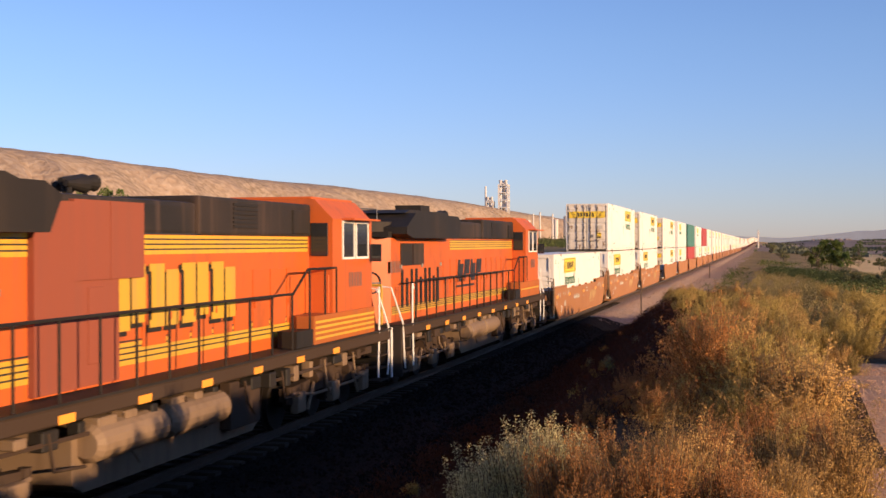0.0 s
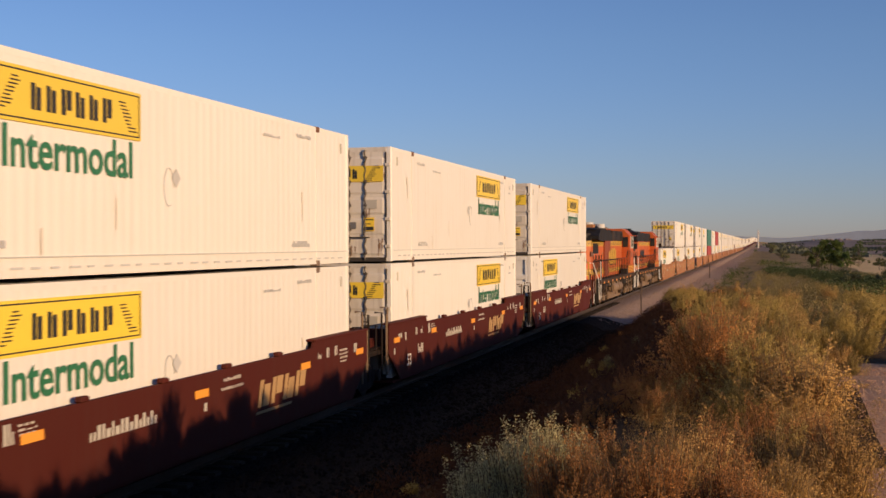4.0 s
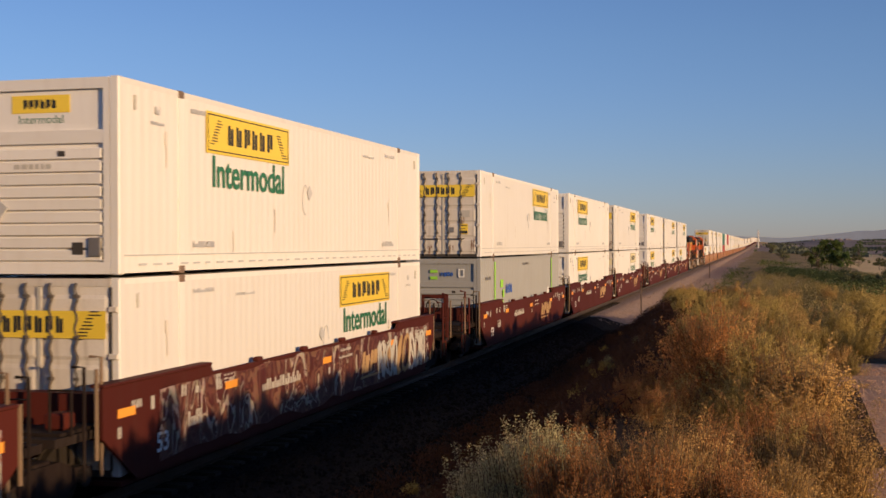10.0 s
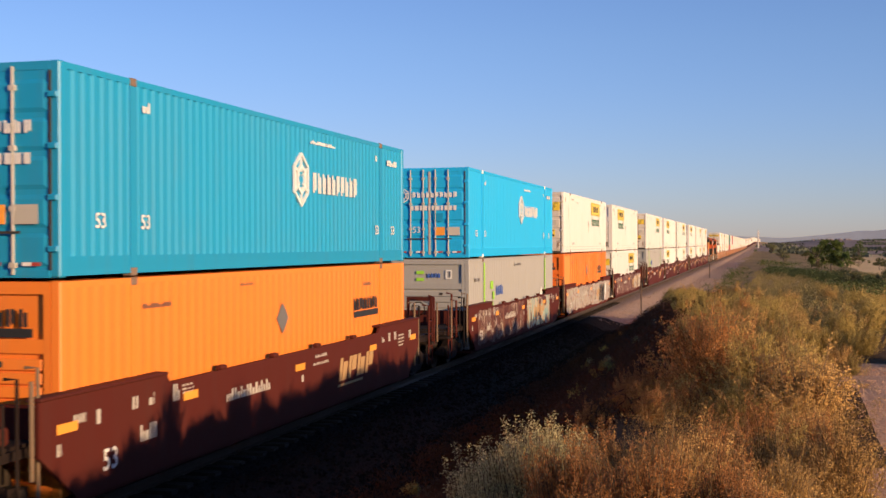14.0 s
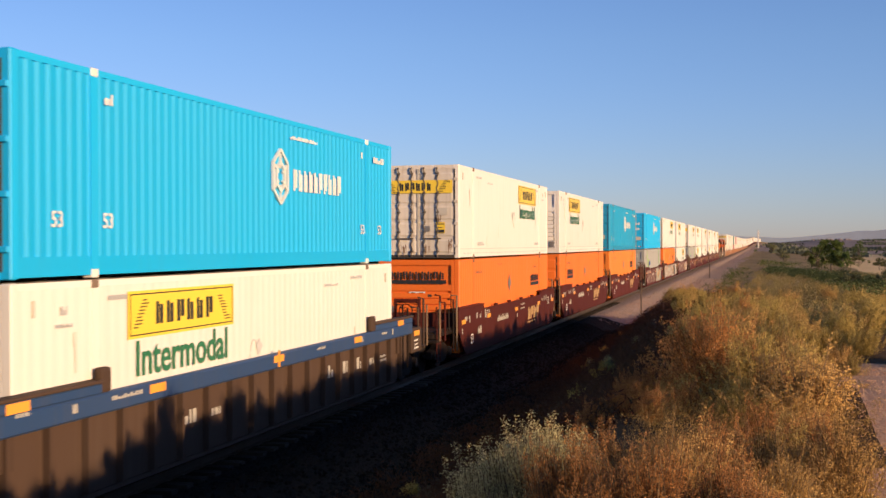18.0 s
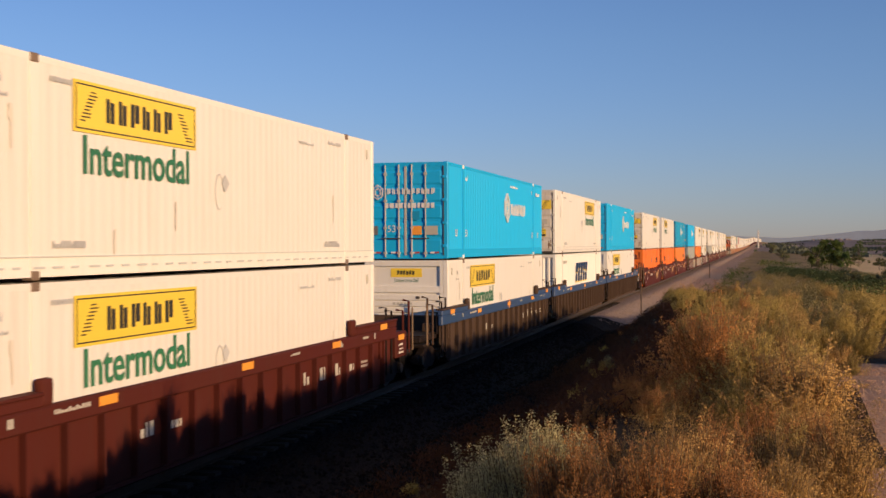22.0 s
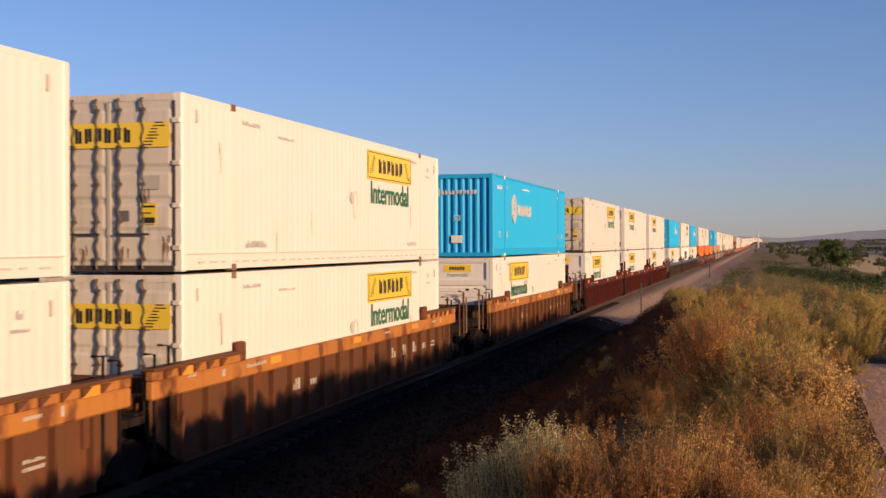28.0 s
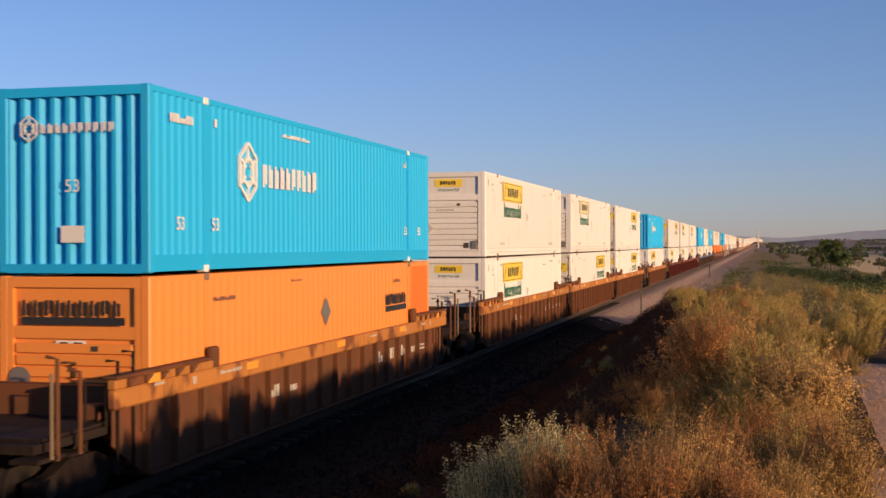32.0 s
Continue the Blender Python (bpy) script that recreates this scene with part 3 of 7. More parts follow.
def white_nose(c, yel):
    p = piece("sign_panel", "nose_panel", lambda: boxed((-0.48, 0.48, -0.003, 0.003, -0.13, 0.13)), yel, c, CL - 0.05, 0, CH - 0.38, 90, "small yellow sign panel")
    piece("sign_lettering", "nose_marks", lambda: sign_marks(0.56, 0.13, 6, 5), INK, p, 0, -0.006, 0)
    piece("word", "word_small", lambda: words("Intermodal", 0.17), GREEN_INK, c, CL - 0.052, 0, CH - 0.61, 90)
    piece("lettering", "nose_data", lambda: bars(0.62, 0.07, 5, 6), FADED, c, CL + 0.001, -0.1, 1.60, 90)
    h = piece("placard_holder", "placard_holder", lambda: boxed((-0.16, 0.16, -0.03, 0.0, -0.16, 0.16)), PALE_MARK, c, CL, -0.74, 0.98, 90, "tilted pale placard holder")
    h.matrix_basis = h.matrix_basis @ Matrix.Rotation(radians(38), 4, "Y")
    piece("placard", "nose_box", lambda: boxed((-0.09, 0.09, -0.02, 0.003, -0.09, 0.09)), DARK, c, CL - 0.02, 0.62, 0.40, 90)
    piece("placard", "nose_box2", lambda: soft_box(-0.10, 0.10, -0.05, 0.003, -0.14, 0.14, 0.02), STEEL, c, CL - 0.02, 0.90, 0.42, 90)
    return c


def scroll(seed, w=0.5):
    r = random.Random(seed)
    bm = bmesh.new()
    for i in range(9):
        z = -0.22 + 0.05 * i
        a = -w / 2 + w * 0.07 * (i if seed != 2 else 8 - i)
        box(bm, a, a + w * (0.25 + 0.25 * r.random()), -0.0015, 0.0015, z, z + 0.02)
    return bm


def rail_slots():
    bm = bmesh.new()
    for i in range(34):
        x = -7.5 + i * 0.45
        box(bm, x, x + 0.22 + 0.06 * math.sin(i * 2.3), -0.003, 0.003, 0.145, 0.175)
    return bm


def ring_mark():
    bm = bmesh.new()
    pts = [(0.16 * math.cos(k * math.tau / 16), 0, 0.3 * math.sin(k * math.tau / 16)) for k in range(14)]
    return tube(bm, pts, 0.006, 4)


def hexagon_mark(r):
    bm = bmesh.new()
    for rr in (r, r * 0.55):
        ps = [(rr * 0.8 * math.sin(k * math.tau / 6), 0, rr * math.cos(k * math.tau / 6)) for k in range(7)]
        for a, b in zip(ps, ps[1:]):
            tube(bm, [a, b], r * 0.07, 4)
    for k in range(6):
        a = (r * 0.8 * math.sin(k * math.tau / 6), 0, r * math.cos(k * math.tau / 6))
        tube(bm, [tuple(0.3 * q for q in a), tuple(0.85 * q for q in a)], r * 0.06, 4)
    return bm


def blue_container(back, skin=SKYBLUE, label="sky blue corrugated 53-foot container with white markings"):
    c = container("blue", skin, label, pitch=0.25, depth=0.028, back=back, cast=WHITE_INK if skin is SKYBLUE else CASTING)

    def marks(y, rz, s):
        piece("emblem", "emblem_big", lambda: hexagon_mark(0.52), WHITE_INK, c, 0.7 if s < 0 else 4.4, y, 1.75, rz, "white hexagon emblem")
        piece("name_lettering", "blue_name", lambda: sign_marks(2.9, 0.42, 10, 7, 0.4), WHITE_INK, c, 2.85 if s < 0 else 2.25, y, 1.72, rz)
        for x in (-7.05, -5.75, 5.75, 7.05):
            piece("size_mark", "size53", lambda: words("53", 0.30, bold=0.004), WHITE_INK, c, x, y, 0.78, rz, "white figures 53")
        rows = ((2.0, 2.55, 1.5, 0.07, 14), (7.0, 2.45, 0.8, 0.14, 6), (-5.72, 2.5, 0.22, 0.16, 2), (5.72, 2.5, 0.12, 0.14, 1))
        piece("lettering", f"blue_data{s}", lambda: bar_rows([(-s * x, *q) for x, *q in rows]), WHITE_INK, c, 0, y, 0, rz)

    on_side(c, marks)
    if back == "n":
        return blue_nose(c)
    piece("emblem", "emblem_small", lambda: hexagon_mark(0.22), WHITE_INK, c, -CL - 0.05, 0.85, 2.0, -90)
    piece("name_lettering", "blue_name_door", lambda: sign_marks(1.5, 0.17, 10, 7, 0.4), WHITE_INK, c, -CL - 0.055, -0.2, 2.02, -90)
    piece("lettering", "blue_data_door", lambda: bars(1.5, 0.15, 9, 8), WHITE_INK, c, -CL - 0.055, -0.15, 1.6, -90)
    piece("size_mark", "size53_door", lambda: words("53", 0.28), WHITE_INK, c, -CL - 0.055, 0.42, 0.9, -90, "white figures 53")
    for yy, w, m in ((-0.35, 0.32, REFLECT), (-0.8, 0.4, FADED), (0.95, 0.2, STEEL), (-0.3, 0.3, TEAL)):
        z = 0.86 if m is not TEAL else 1.3
        piece("placard", f"bplac{w}", lambda w=w: boxed((-w / 2, w / 2, -0.003, 0.003, -0.13, 0.13)), m, c, -CL - 0.055, yy, z, -90)
    for k in range(4):
        piece("reflector", "red_white", lambda: boxed((-0.14, 0.0, -0.002, 0.002, -0.025, 0.025)), WHITE_INK, c, -CL - 0.052, -0.9 + 0.6 * k, 0.2, -90)
        piece("reflector", "red_red", lambda: boxed((0.0, 0.14, -0.002, 0.002, -0.025, 0.025)), RED_BOX, c, -CL - 0.052, -0.9 + 0.6 * k, 0.2, -90)
    return c


def blue_nose(c):
    piece("lettering", "nose_name", lambda: sign_marks(1.3, 0.15, 10, 3, 0.4), WHITE_INK, c, CL + 0.004, 0.1, 2.25, 90)
    piece("emblem", "emblem_nose", lambda: hexagon_mark(0.2), WHITE_INK, c, CL + 0.004, -0.75, 2.25, 90)
    piece("size_mark", "size53_nose", lambda: words("53", 0.28), WHITE_INK, c, CL + 0.004, 0.0, 1.35, 90, "white figures 53")
    piece("placard", "nose_placard", lambda: boxed((-0.2, 0.2, -0.003, 0.003, -0.13, 0.13)), WHITE_INK, c, CL + 0.004, 0.0, 0.62, 90)
    return c


def grey_container(back):
    c = container("grey", GREY, "grey 53-foot container with lime green stripes", pitch=0.30, depth=0.02, back=back)

    def marks(y, rz, s):
        for x in (-5.95, 5.95):
            piece("stripe", "lime_stripe", lambda: boxed((-0.09, 0.09, -0.003, 0.003, -1.3, 1.3)), LIME, c, x, y - (0.012 if y < 0 else -0.012), 1.45, rz, "lime green stripe")
        piece("emblem", "lime_emblem", lambda: boxed((-0.35, 0.1, -0.002, 0.002, 0.22, 0.5), (-0.35, 0.1, -0.002, 0.002, -0.5, -0.22), (0.02, 0.28, -0.002, 0.002, -0.14, 0.14)), LIME, c, 4.6, y, 1.6, rz)
        piece("name_lettering", "grey_name", lambda: sign_marks(1.2, 0.34, 4, 8), BLUE_INK, c, 3.4, y, 1.75, rz)
        rows = ((3.4, 1.2, 1.1, 0.08, 8), (7.0, 2.2, 0.8, 0.12, 6), (0.0, 2.6, 1.2, 0.09, 9), (7.0, 0.5, 0.2, 0.2, 2), (-7.1, 0.6, 0.3, 0.3, 2))
        piece("lettering", "grey_data", lambda: bar_rows([(-x, *q) for x, *q in rows]), STEEL, c, 0, y, 0, rz)
        piece("placard", "diamond", lambda: diamond(0.3), WHITE_INK, c, -5.1, y, 1.3, rz)

    on_side(c, marks)
    piece("emblem", "lime_emblem_nose", lambda: boxed((-0.2, 0.05, -0.002, 0.002, 0.06, 0.16), (-0.2, 0.05, -0.002, 0.002, -0.16, -0.06)), LIME, c, CL - 0.02, -0.25, 2.35, 90)
    piece("name_lettering", "grey_name_nose", lambda: sign_marks(0.45, 0.14, 4, 8), BLUE_INK, c, CL - 0.02, 0.15, 2.37, 90)
    piece("placard", "nose_frame", lambda: frame_sign(0.2, 0.28, 0.04), WHITE_INK, c, CL - 0.02, 0.62, 2.4, 90)
    piece("placard", "diamond_nose", lambda: diamond(0.22), FADED, c, CL + 0.02, -0.72, 0.55, 90)
    return c


def diamond(r):
    bm = bmesh.new()
    bm.faces.new([bm.verts.new(q) for q in ((-r, 0, 0), (0, 0, -r), (r, 0, 0), (0, 0, r))])
    return bmesh_thick(bm, 0.004)


def bmesh_thick(bm, t):
    g = bmesh.ops.extrude_face_region(bm, geom=bm.faces[:])
    bmesh.ops.translate(bm, verts=[v for v in g["geom"] if isinstance(v, bmesh.types.BMVert)], vec=(0, t, 0))
    bmesh.ops.recalc_face_normals(bm, faces=bm.faces[:])
    return bm


def orange_container(back, skin, label, pitch=0.30, depth=0.012, seams=False, repainted=False):
    c = container("orange", skin, label, pitch=pitch, depth=depth, back=back)

    def marks(y, rz, s):
        nm = piece("name_lettering", "orange_name", lambda: sign_marks(1.8, 0.27, 9, 8), INK, c, -4.9, y, 2.0, rz)
        piece("name_bar", "orange_bar", lambda: boxed((-0.9, 0.9, -0.002, 0.002, -0.07, 0.07)), INK, c, -4.9, y, 1.77, rz)
        piece("placard", "diamond", lambda: diamond(0.3), STEEL, c, 0.3, y, 1.95, rz)
        rows = ((-5.0, 2.45, 0.6, 0.08, 6), (5.4, 2.45, 0.9, 0.07, 9), (2.0, 2.66, 0.6, 0.04, 6))
        piece("lettering", "orange_data", lambda: bar_rows([(-s * x, *q) for x, *q in rows]), BROWN_BOX, c, 0, y, 0, rz)
        if seams:
            part("end_panel", ribbed_sheet(C40 + 0.1, CL - 0.16, CW - 0.004, 0.31, CH - 0.12, pitch, depth, 1), PALE_ORANGE, c, "faded end panel")
            for i in range(18):
                x = -5.4 + i * 0.66
                piece("seam_strip", "seam_strip", lambda: boxed((-0.03, 0.03, -0.004, 0.004, 0.31, CH - 0.10)), SEAM, c, x, y, 0, rz)

    on_side(c, marks)
    if repainted:
        part("end_panel", ribbed_sheet(-CL + 0.16, -C40 - 0.1, CW - 0.004, 0.31, CH - 0.12, pitch, depth, 1), ORANGE, c, "bright repainted end panel")
    if back == "d":
        return c
    piece("name_lettering", "orange_nose_name", lambda: sign_marks(1.75, 0.24, 9, 8), INK, c, CL + 0.004, 0, 2.40, 90)
    piece("name_bar", "orange_nose_bar", lambda: boxed((-0.88, 0.88, -0.002, 0.002, -0.06, 0.06)), INK, c, CL + 0.004, 0, 2.2, 90)
    piece("placard", "nose_lights", lambda: boxed((-0.26, 0.26, -0.003, 0.003, -0.06, 0.06)), WHITE_INK, c, CL - 0.02, -0.05, 1.84, 90)
    piece("placard_lettering", "nose_lights_in", lambda: boxed((-0.19, -0.05, -0.003, 0.003, -0.035, 0.035), (0.05, 0.19, -0.003, 0.003, -0.035, 0.035)), INK, c, CL - 0.014, -0.05, 1.84, 90)
    piece("placard", "nose_disc", lambda: disc(bmesh.new(), (0, 0, 0), "y", 0.19, 0.19, 0.006), STEEL, c, CL + 0.02, -0.92, 1.3, 90)
    return c


def swift_container(back):
    c = container("swift", WHITE, "white corrugated 53-foot container with navy slanted lettering blocks", WHITE_DOOR, pitch=0.26, depth=0.03, back=back)

    def slab(dx, grow):
        bm = bmesh.new()
        for i in range(5):
            a, w, k = -2.1 + i * 0.86, 0.70, 0.34
            def sl(x0, x1, z0, z1):
                prism(bm, [(x0 + z0 * k + dx, z0 - grow), (x1 + z0 * k + dx, z0 - grow), (x1 + z1 * k + dx, z1 - grow), (x0 + z1 * k + dx, z1 - grow)], -0.002, 0.002)
            cut = (-0.06, 0.10, -0.14, 0.04, -0.02)[i]
            sl(a, a + w, cut + 0.07, 0.46)
            sl(a + 0.04, a + w - 0.12, -0.46, cut - 0.07)
            sl(a + 0.22, a + w - 0.22, cut - 0.07, cut + 0.07)
        return bm

    def marks(y, rz, s):
        piece("name_shadow", "swift_shadow", lambda: slab(0.05, 0.06), YELLOW, c, -0.2, y + (0.003 if y < 0 else -0.003), 1.95, rz)
        piece("name_lettering", "swift_name", lambda: slab(0, 0), NAVY, c, -0.2, y - (0.003 if y < 0 else -0.003), 1.95, rz, "navy slanted lettering blocks")
        piece("lettering", "sdata", lambda: bars(1.2, 0.14, 8, 3), FADED, c, 5.4, y, 2.5, rz)

    on_side(c, marks)
    piece("name_lettering", "swift_nose", lambda: sign_marks(0.9, 0.2, 5, 2), NAVY, c, CL + 0.004, 0, 2.3, 90)
    return c


def far_container(back, skin, signed, label):
    """The plainer build for stacks that run far ahead."""
    c = tagged(new("shipping_container"), label, "container", "containers on the train")
    part("shell", boxed((-CL, CL, -CW, CW, 0.02, CH)), skin, c)
    if back == "d":
        for y0, y1 in ((-CW + 0.03, -0.02), (0.02, CW - 0.03)):
            part("door", boxed((-CL - 0.03, -CL - 0.002, y0, y1, 0.08, CH - 0.06)), WHITE_DOOR if skin is WHITE else skin, c)
    else:
        part("nose_beam", boxed((CL, CL + 0.02, -CW + 0.1, CW - 0.1, 1.7, 1.95)), skin, c)
    if signed:
        y, rz = (-CW - 0.006, 0) if back == "d" else (CW + 0.006, 180)
        piece("sign_panel", "far_sign", lambda: boxed((-1.7, 1.7, -0.004, 0.004, -0.35, 0.35)), YELLOW, c, 3.35, y, CH - 0.58, rz)
        piece("word_block", "far_word", lambda: boxed((-1.5, 1.5, -0.004, 0.004, -0.14, 0.14)), GREEN_INK, c, 3.35, y, CH - 1.25, rz)
    return c


# ---- well cars: one well, its end decks, bogies and fittings ----
def bogie(parent, x, detail=True):
    if not detail:
        piece("bogie", "plain_bogie", lambda: prism(bmesh.new(), [(-1.3, 0.1), (1.3, 0.1), (1.3, 0.7), (0.4, 0.9), (-0.4, 0.9), (-1.3, 0.7)], -1.1, 1.1), CAR_DARK, parent, x, 0, 0)
        return
    for sy in (-1, 1):
        y = sy * 1.05
        bm = bmesh.new()
        prism(bm, [(-1.15, 0.62), (-0.7, 0.66), (-0.35, 0.80), (0.35, 0.80), (0.7, 0.66), (1.15, 0.62), (1.15, 0.44), (0.75, 0.42), (0.4, 0.24), (-0.4, 0.24), (-0.75, 0.42), (-1.15, 0.44)], y - 0.09, y + 0.09)
        me = shared(f"bogie_side{sy}", lambda b=bm: b)
        f = place(part("bogie_frame", me, CAR_DARK, parent), x, 0, 0)
        for dx in (-0.88, 0.88) if sy < 0 else ():
            piece("bearing_cap", "bearing_cap", lambda: disc(bmesh.new(), (0, 0, 0), "y", 0.13, 0.13, 0.1, 12), WHEEL, f, dx, sy * 1.17, 0.5)
    for dx in (-0.88, 0.88):
        piece("wheelset", "wheelset", wheelset, WHEEL, parent, x + dx, 0, 0)
    piece("bolster", "bolster", lambda: soft_box(-0.2, 0.2, -1.1, 1.1, 0.55, 0.85, 0.04), CAR_DARK, parent, x, 0, 0)


def wheelset():
    bm = bmesh.new()
    for sy in (-1, 1):
        disc(bm, (0, sy * 0.745, 0.46), "y", 0.46, 0.46, 0.12, 24)
        disc(bm, (0, sy * 0.69, 0.46), "y", 0.49, 0.49, 0.03, 24)
        disc(bm, (0, sy * 0.81, 0.46), "y", 0.2, 0.14, 0.05, 14)
    tube(bm, [(0, -1.1, 0.46), (0, 1.1, 0.46)], 0.08, 8)
    return bm


SILL = 8.85
RIBBED = 9.4  # half length of the ribbed cars' sills
SY = 1.46


def smooth_side(sy):
    bm = bmesh.new()
    y0, y1 = sorted((sy * (SY - 0.05), sy * SY))
    prism(bm, [(-SILL, 1.72), (-SILL, 1.02), (-7.9, 0.32), (7.9, 0.32), (SILL, 1.02), (SILL, 1.72), (5.4, 1.72), (5.3, 1.60), (-5.3, 1.60), (-5.4, 1.72)], y0, y1)
    return bm


def cap(sy, x0, x1, z):
    y0, y1 = sorted((sy * (SY - 0.2), sy * (SY + 0.03)))
    return soft_box(x0, x1, y0, y1, z, z + 0.05, 0.015, 1)


def well_car(kind, front, rear, label, skin, low, detail=True):
    """kind: smooth or ribbed side; front and rear: True at a coupler end with its deck and stands."""
    c = tagged(new("well_car"), label, "railway car", "well cars of the train")
    for sy in (-1, 1):
        if kind == "smooth":
            s = part("side_sill", smooth_side(sy), skin, c)
            for x0, x1, z in ((-SILL, -5.4, 1.72), (5.4, SILL, 1.72)) if detail else ():
                part("sill_cap", cap(sy, x0, x1, z), low, s)
            if detail and sy < 0:
                for i, x in enumerate((-3.4, -1.1, 1.2, 3.5)):
                    piece("guide_lug", "guide_lug", lambda: soft_box(-0.11, 0.11, -0.07, 0.05, 0, 0.08, 0.02, 1), low, s, x, sy * (SY - 0.03), 1.60)
        else:
            y0, y1 = sorted((sy * (SY - 0.14), sy * SY))
            s = part("side_sill", soft_box(-RIBBED, RIBBED, y0, y1, 1.37, 1.66, 0.03, 1), skin, c)
            w0, w1 = sorted((sy * (SY - 0.13), sy * (SY - 0.11)))
            bm = bmesh.new()
            prism(bm, [(-RIBBED + 0.1, 1.39), (-RIBBED + 0.1, 0.85), (-8.4, 0.32), (8.4, 0.32), (RIBBED - 0.1, 0.85), (RIBBED - 0.1, 1.39)], w0, w1)
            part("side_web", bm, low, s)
            if detail and sy < 0:
                for i in range(19):
                    x = -8.4 + i * 0.933
                    piece("side_rib", f"side_rib{sy}", lambda sy=sy: boxed((-0.035, 0.035, *sorted((sy * (SY - 0.115), sy * (SY - 0.004))), 0.34, 1.375)), low, s, x, 0, 0)
                for x in (-C40, C40):
                    piece("container_guide", "container_guide", lambda: soft_box(-0.14, 0.14, -0.08, 0.06, 0, 0.36, 0.06, 2), low, s, x, sy * (SY - 0.07), 1.655)
                for x0, x1 in ((-RIBBED, -6.2), (6.2, RIBBED)):
                    part("raised_sill", soft_box(x0, x1, -SY, -SY + 0.14, 1.655, 1.80, 0.02, 1), skin, s)
                    for k in range(5) if skin is CAR_RUST else ():
                        piece("gusset", "gusset", lambda: prism(bmesh.new(), [(-0.03, 0.0), (0.2, 0.12), (-0.03, 0.12)], -0.05, 0.0), low, s, x0 + 0.35 + 0.5 * k, -SY - 0.003, 1.67)
                    part("sill_cap", cap(sy, x0, x1, 1.80), low, s)
        if detail and sy < 0:
            for x in (-8.2, -4.6, 0.2, 4.9, 8.3):
                piece("reflector", "amber", lambda: boxed((-0.25, 0.25, -0.003, 0.003, -0.065, 0.065)), REFLECT, s, x, sy * (SY + 0.005), (1.72 if abs(x) > 6.2 else 1.56) if kind != "smooth" else 1.32 - 0.03 * (x > 0))
            if skin is CAR_BLUE:
                piece("reflector", "amber_cross", lambda: boxed((-0.05, 0.05, -0.0035, 0.0035, -0.16, 0.16)), REFLECT, s, 0.2, sy * (SY + 0.006), 1.56)
            if kind == "smooth":
                rows = ((-7.9, 1.40, 0.3, 0.12, 3), (-7.4, 1.36, 0.14, 0.2, 1), (-6.4, 1.42, 0.16, 0.18, 1), (-5.9, 1.42, 0.16, 0.18, 1), (-5.1, 1.42, 0.22, 0.26, 2), (-4.7, 1.50, 0.4, 0.03, 2), (-4.7, 1.44, 0.4, 0.03, 2), (-4.7, 1.38, 0.35, 0.03, 2), (-2.3, 1.14, 1.9, 0.2, 12), (0.35, 1.1, 0.14, 0.22, 1),
                        (1.4, 1.42, 0.7, 0.06, 9), (1.4, 1.27, 0.9, 0.05, 9), (5.7, 1.42, 0.2, 0.14, 2), (6.2, 1.44, 0.16, 0.2, 1), (6.7, 1.44, 0.16, 0.2, 1), (7.2, 1.42, 0.5, 0.04, 5), (7.2, 1.34, 0.5, 0.04, 5), (7.2, 1.26, 0.5, 0.04, 5), (7.2, 1.18, 0.4, 0.04, 5), (8.0, 1.4, 0.2, 0.2, 2), (-8.4, 1.05, 0.1, 0.16, 1), (-6.0, 0.95, 0.5, 0.24, 4))
                yy = sy * (SY + 0.005)
            else:
                rows = ((-8.1, 1.62, 0.3, 0.05, 4), (-6.9, 1.54, 0.14, 0.12, 2), (-5.5, 1.56, 0.9, 0.06, 9), (2.5, 1.57, 0.5, 0.05, 6), (6.9, 1.56, 0.4, 0.05, 5), (7.6, 1.55, 0.1, 0.14, 1), (5.2, 1.54, 0.2, 0.12, 2))
                yy = sy * (SY + 0.005)
            piece("lettering", "car_data" + kind, lambda: bar_rows(rows), FADED, s, 0, yy, 0)
            if kind == "ribbed":
                low_rows = ((-3.3, 0.95, 0.4, 0.22, 2), (-2.35, 0.95, 0.35, 0.2, 2), (3.35, 1.0, 0.3, 0.26, 1), (4.3, 1.0, 0.3, 0.26, 1), (5.25, 1.0, 0.3, 0.26, 1), (6.2, 1.0, 0.3, 0.24, 1), (7.1, 1.0, 0.5, 0.05, 5), (7.1, 0.9, 0.5, 0.05, 5))
                piece("lettering", "car_low_data", lambda: bar_rows(low_rows), FADED, s, 0, sy * (SY - 0.1), 0)
            if kind == "smooth":
                m = piece("name_lettering", "car_name", lambda: slanted_name(), GOLD_INK, s, 3.7, sy * (SY + 0.005), 1.0, 0 if sy < 0 else 180)
                piece("size_mark", "car53", lambda: words("53", 0.42, bold=0.006), WHITE_INK, s, -7.1, sy * (SY + 0.006), 0.72, 0 if sy < 0 else 180, "white figures 53")
    part("well_floor", boxed((-CL - 0.1, CL + 0.1, -1.36, 1.36, 0.24, 0.31)), low, c)
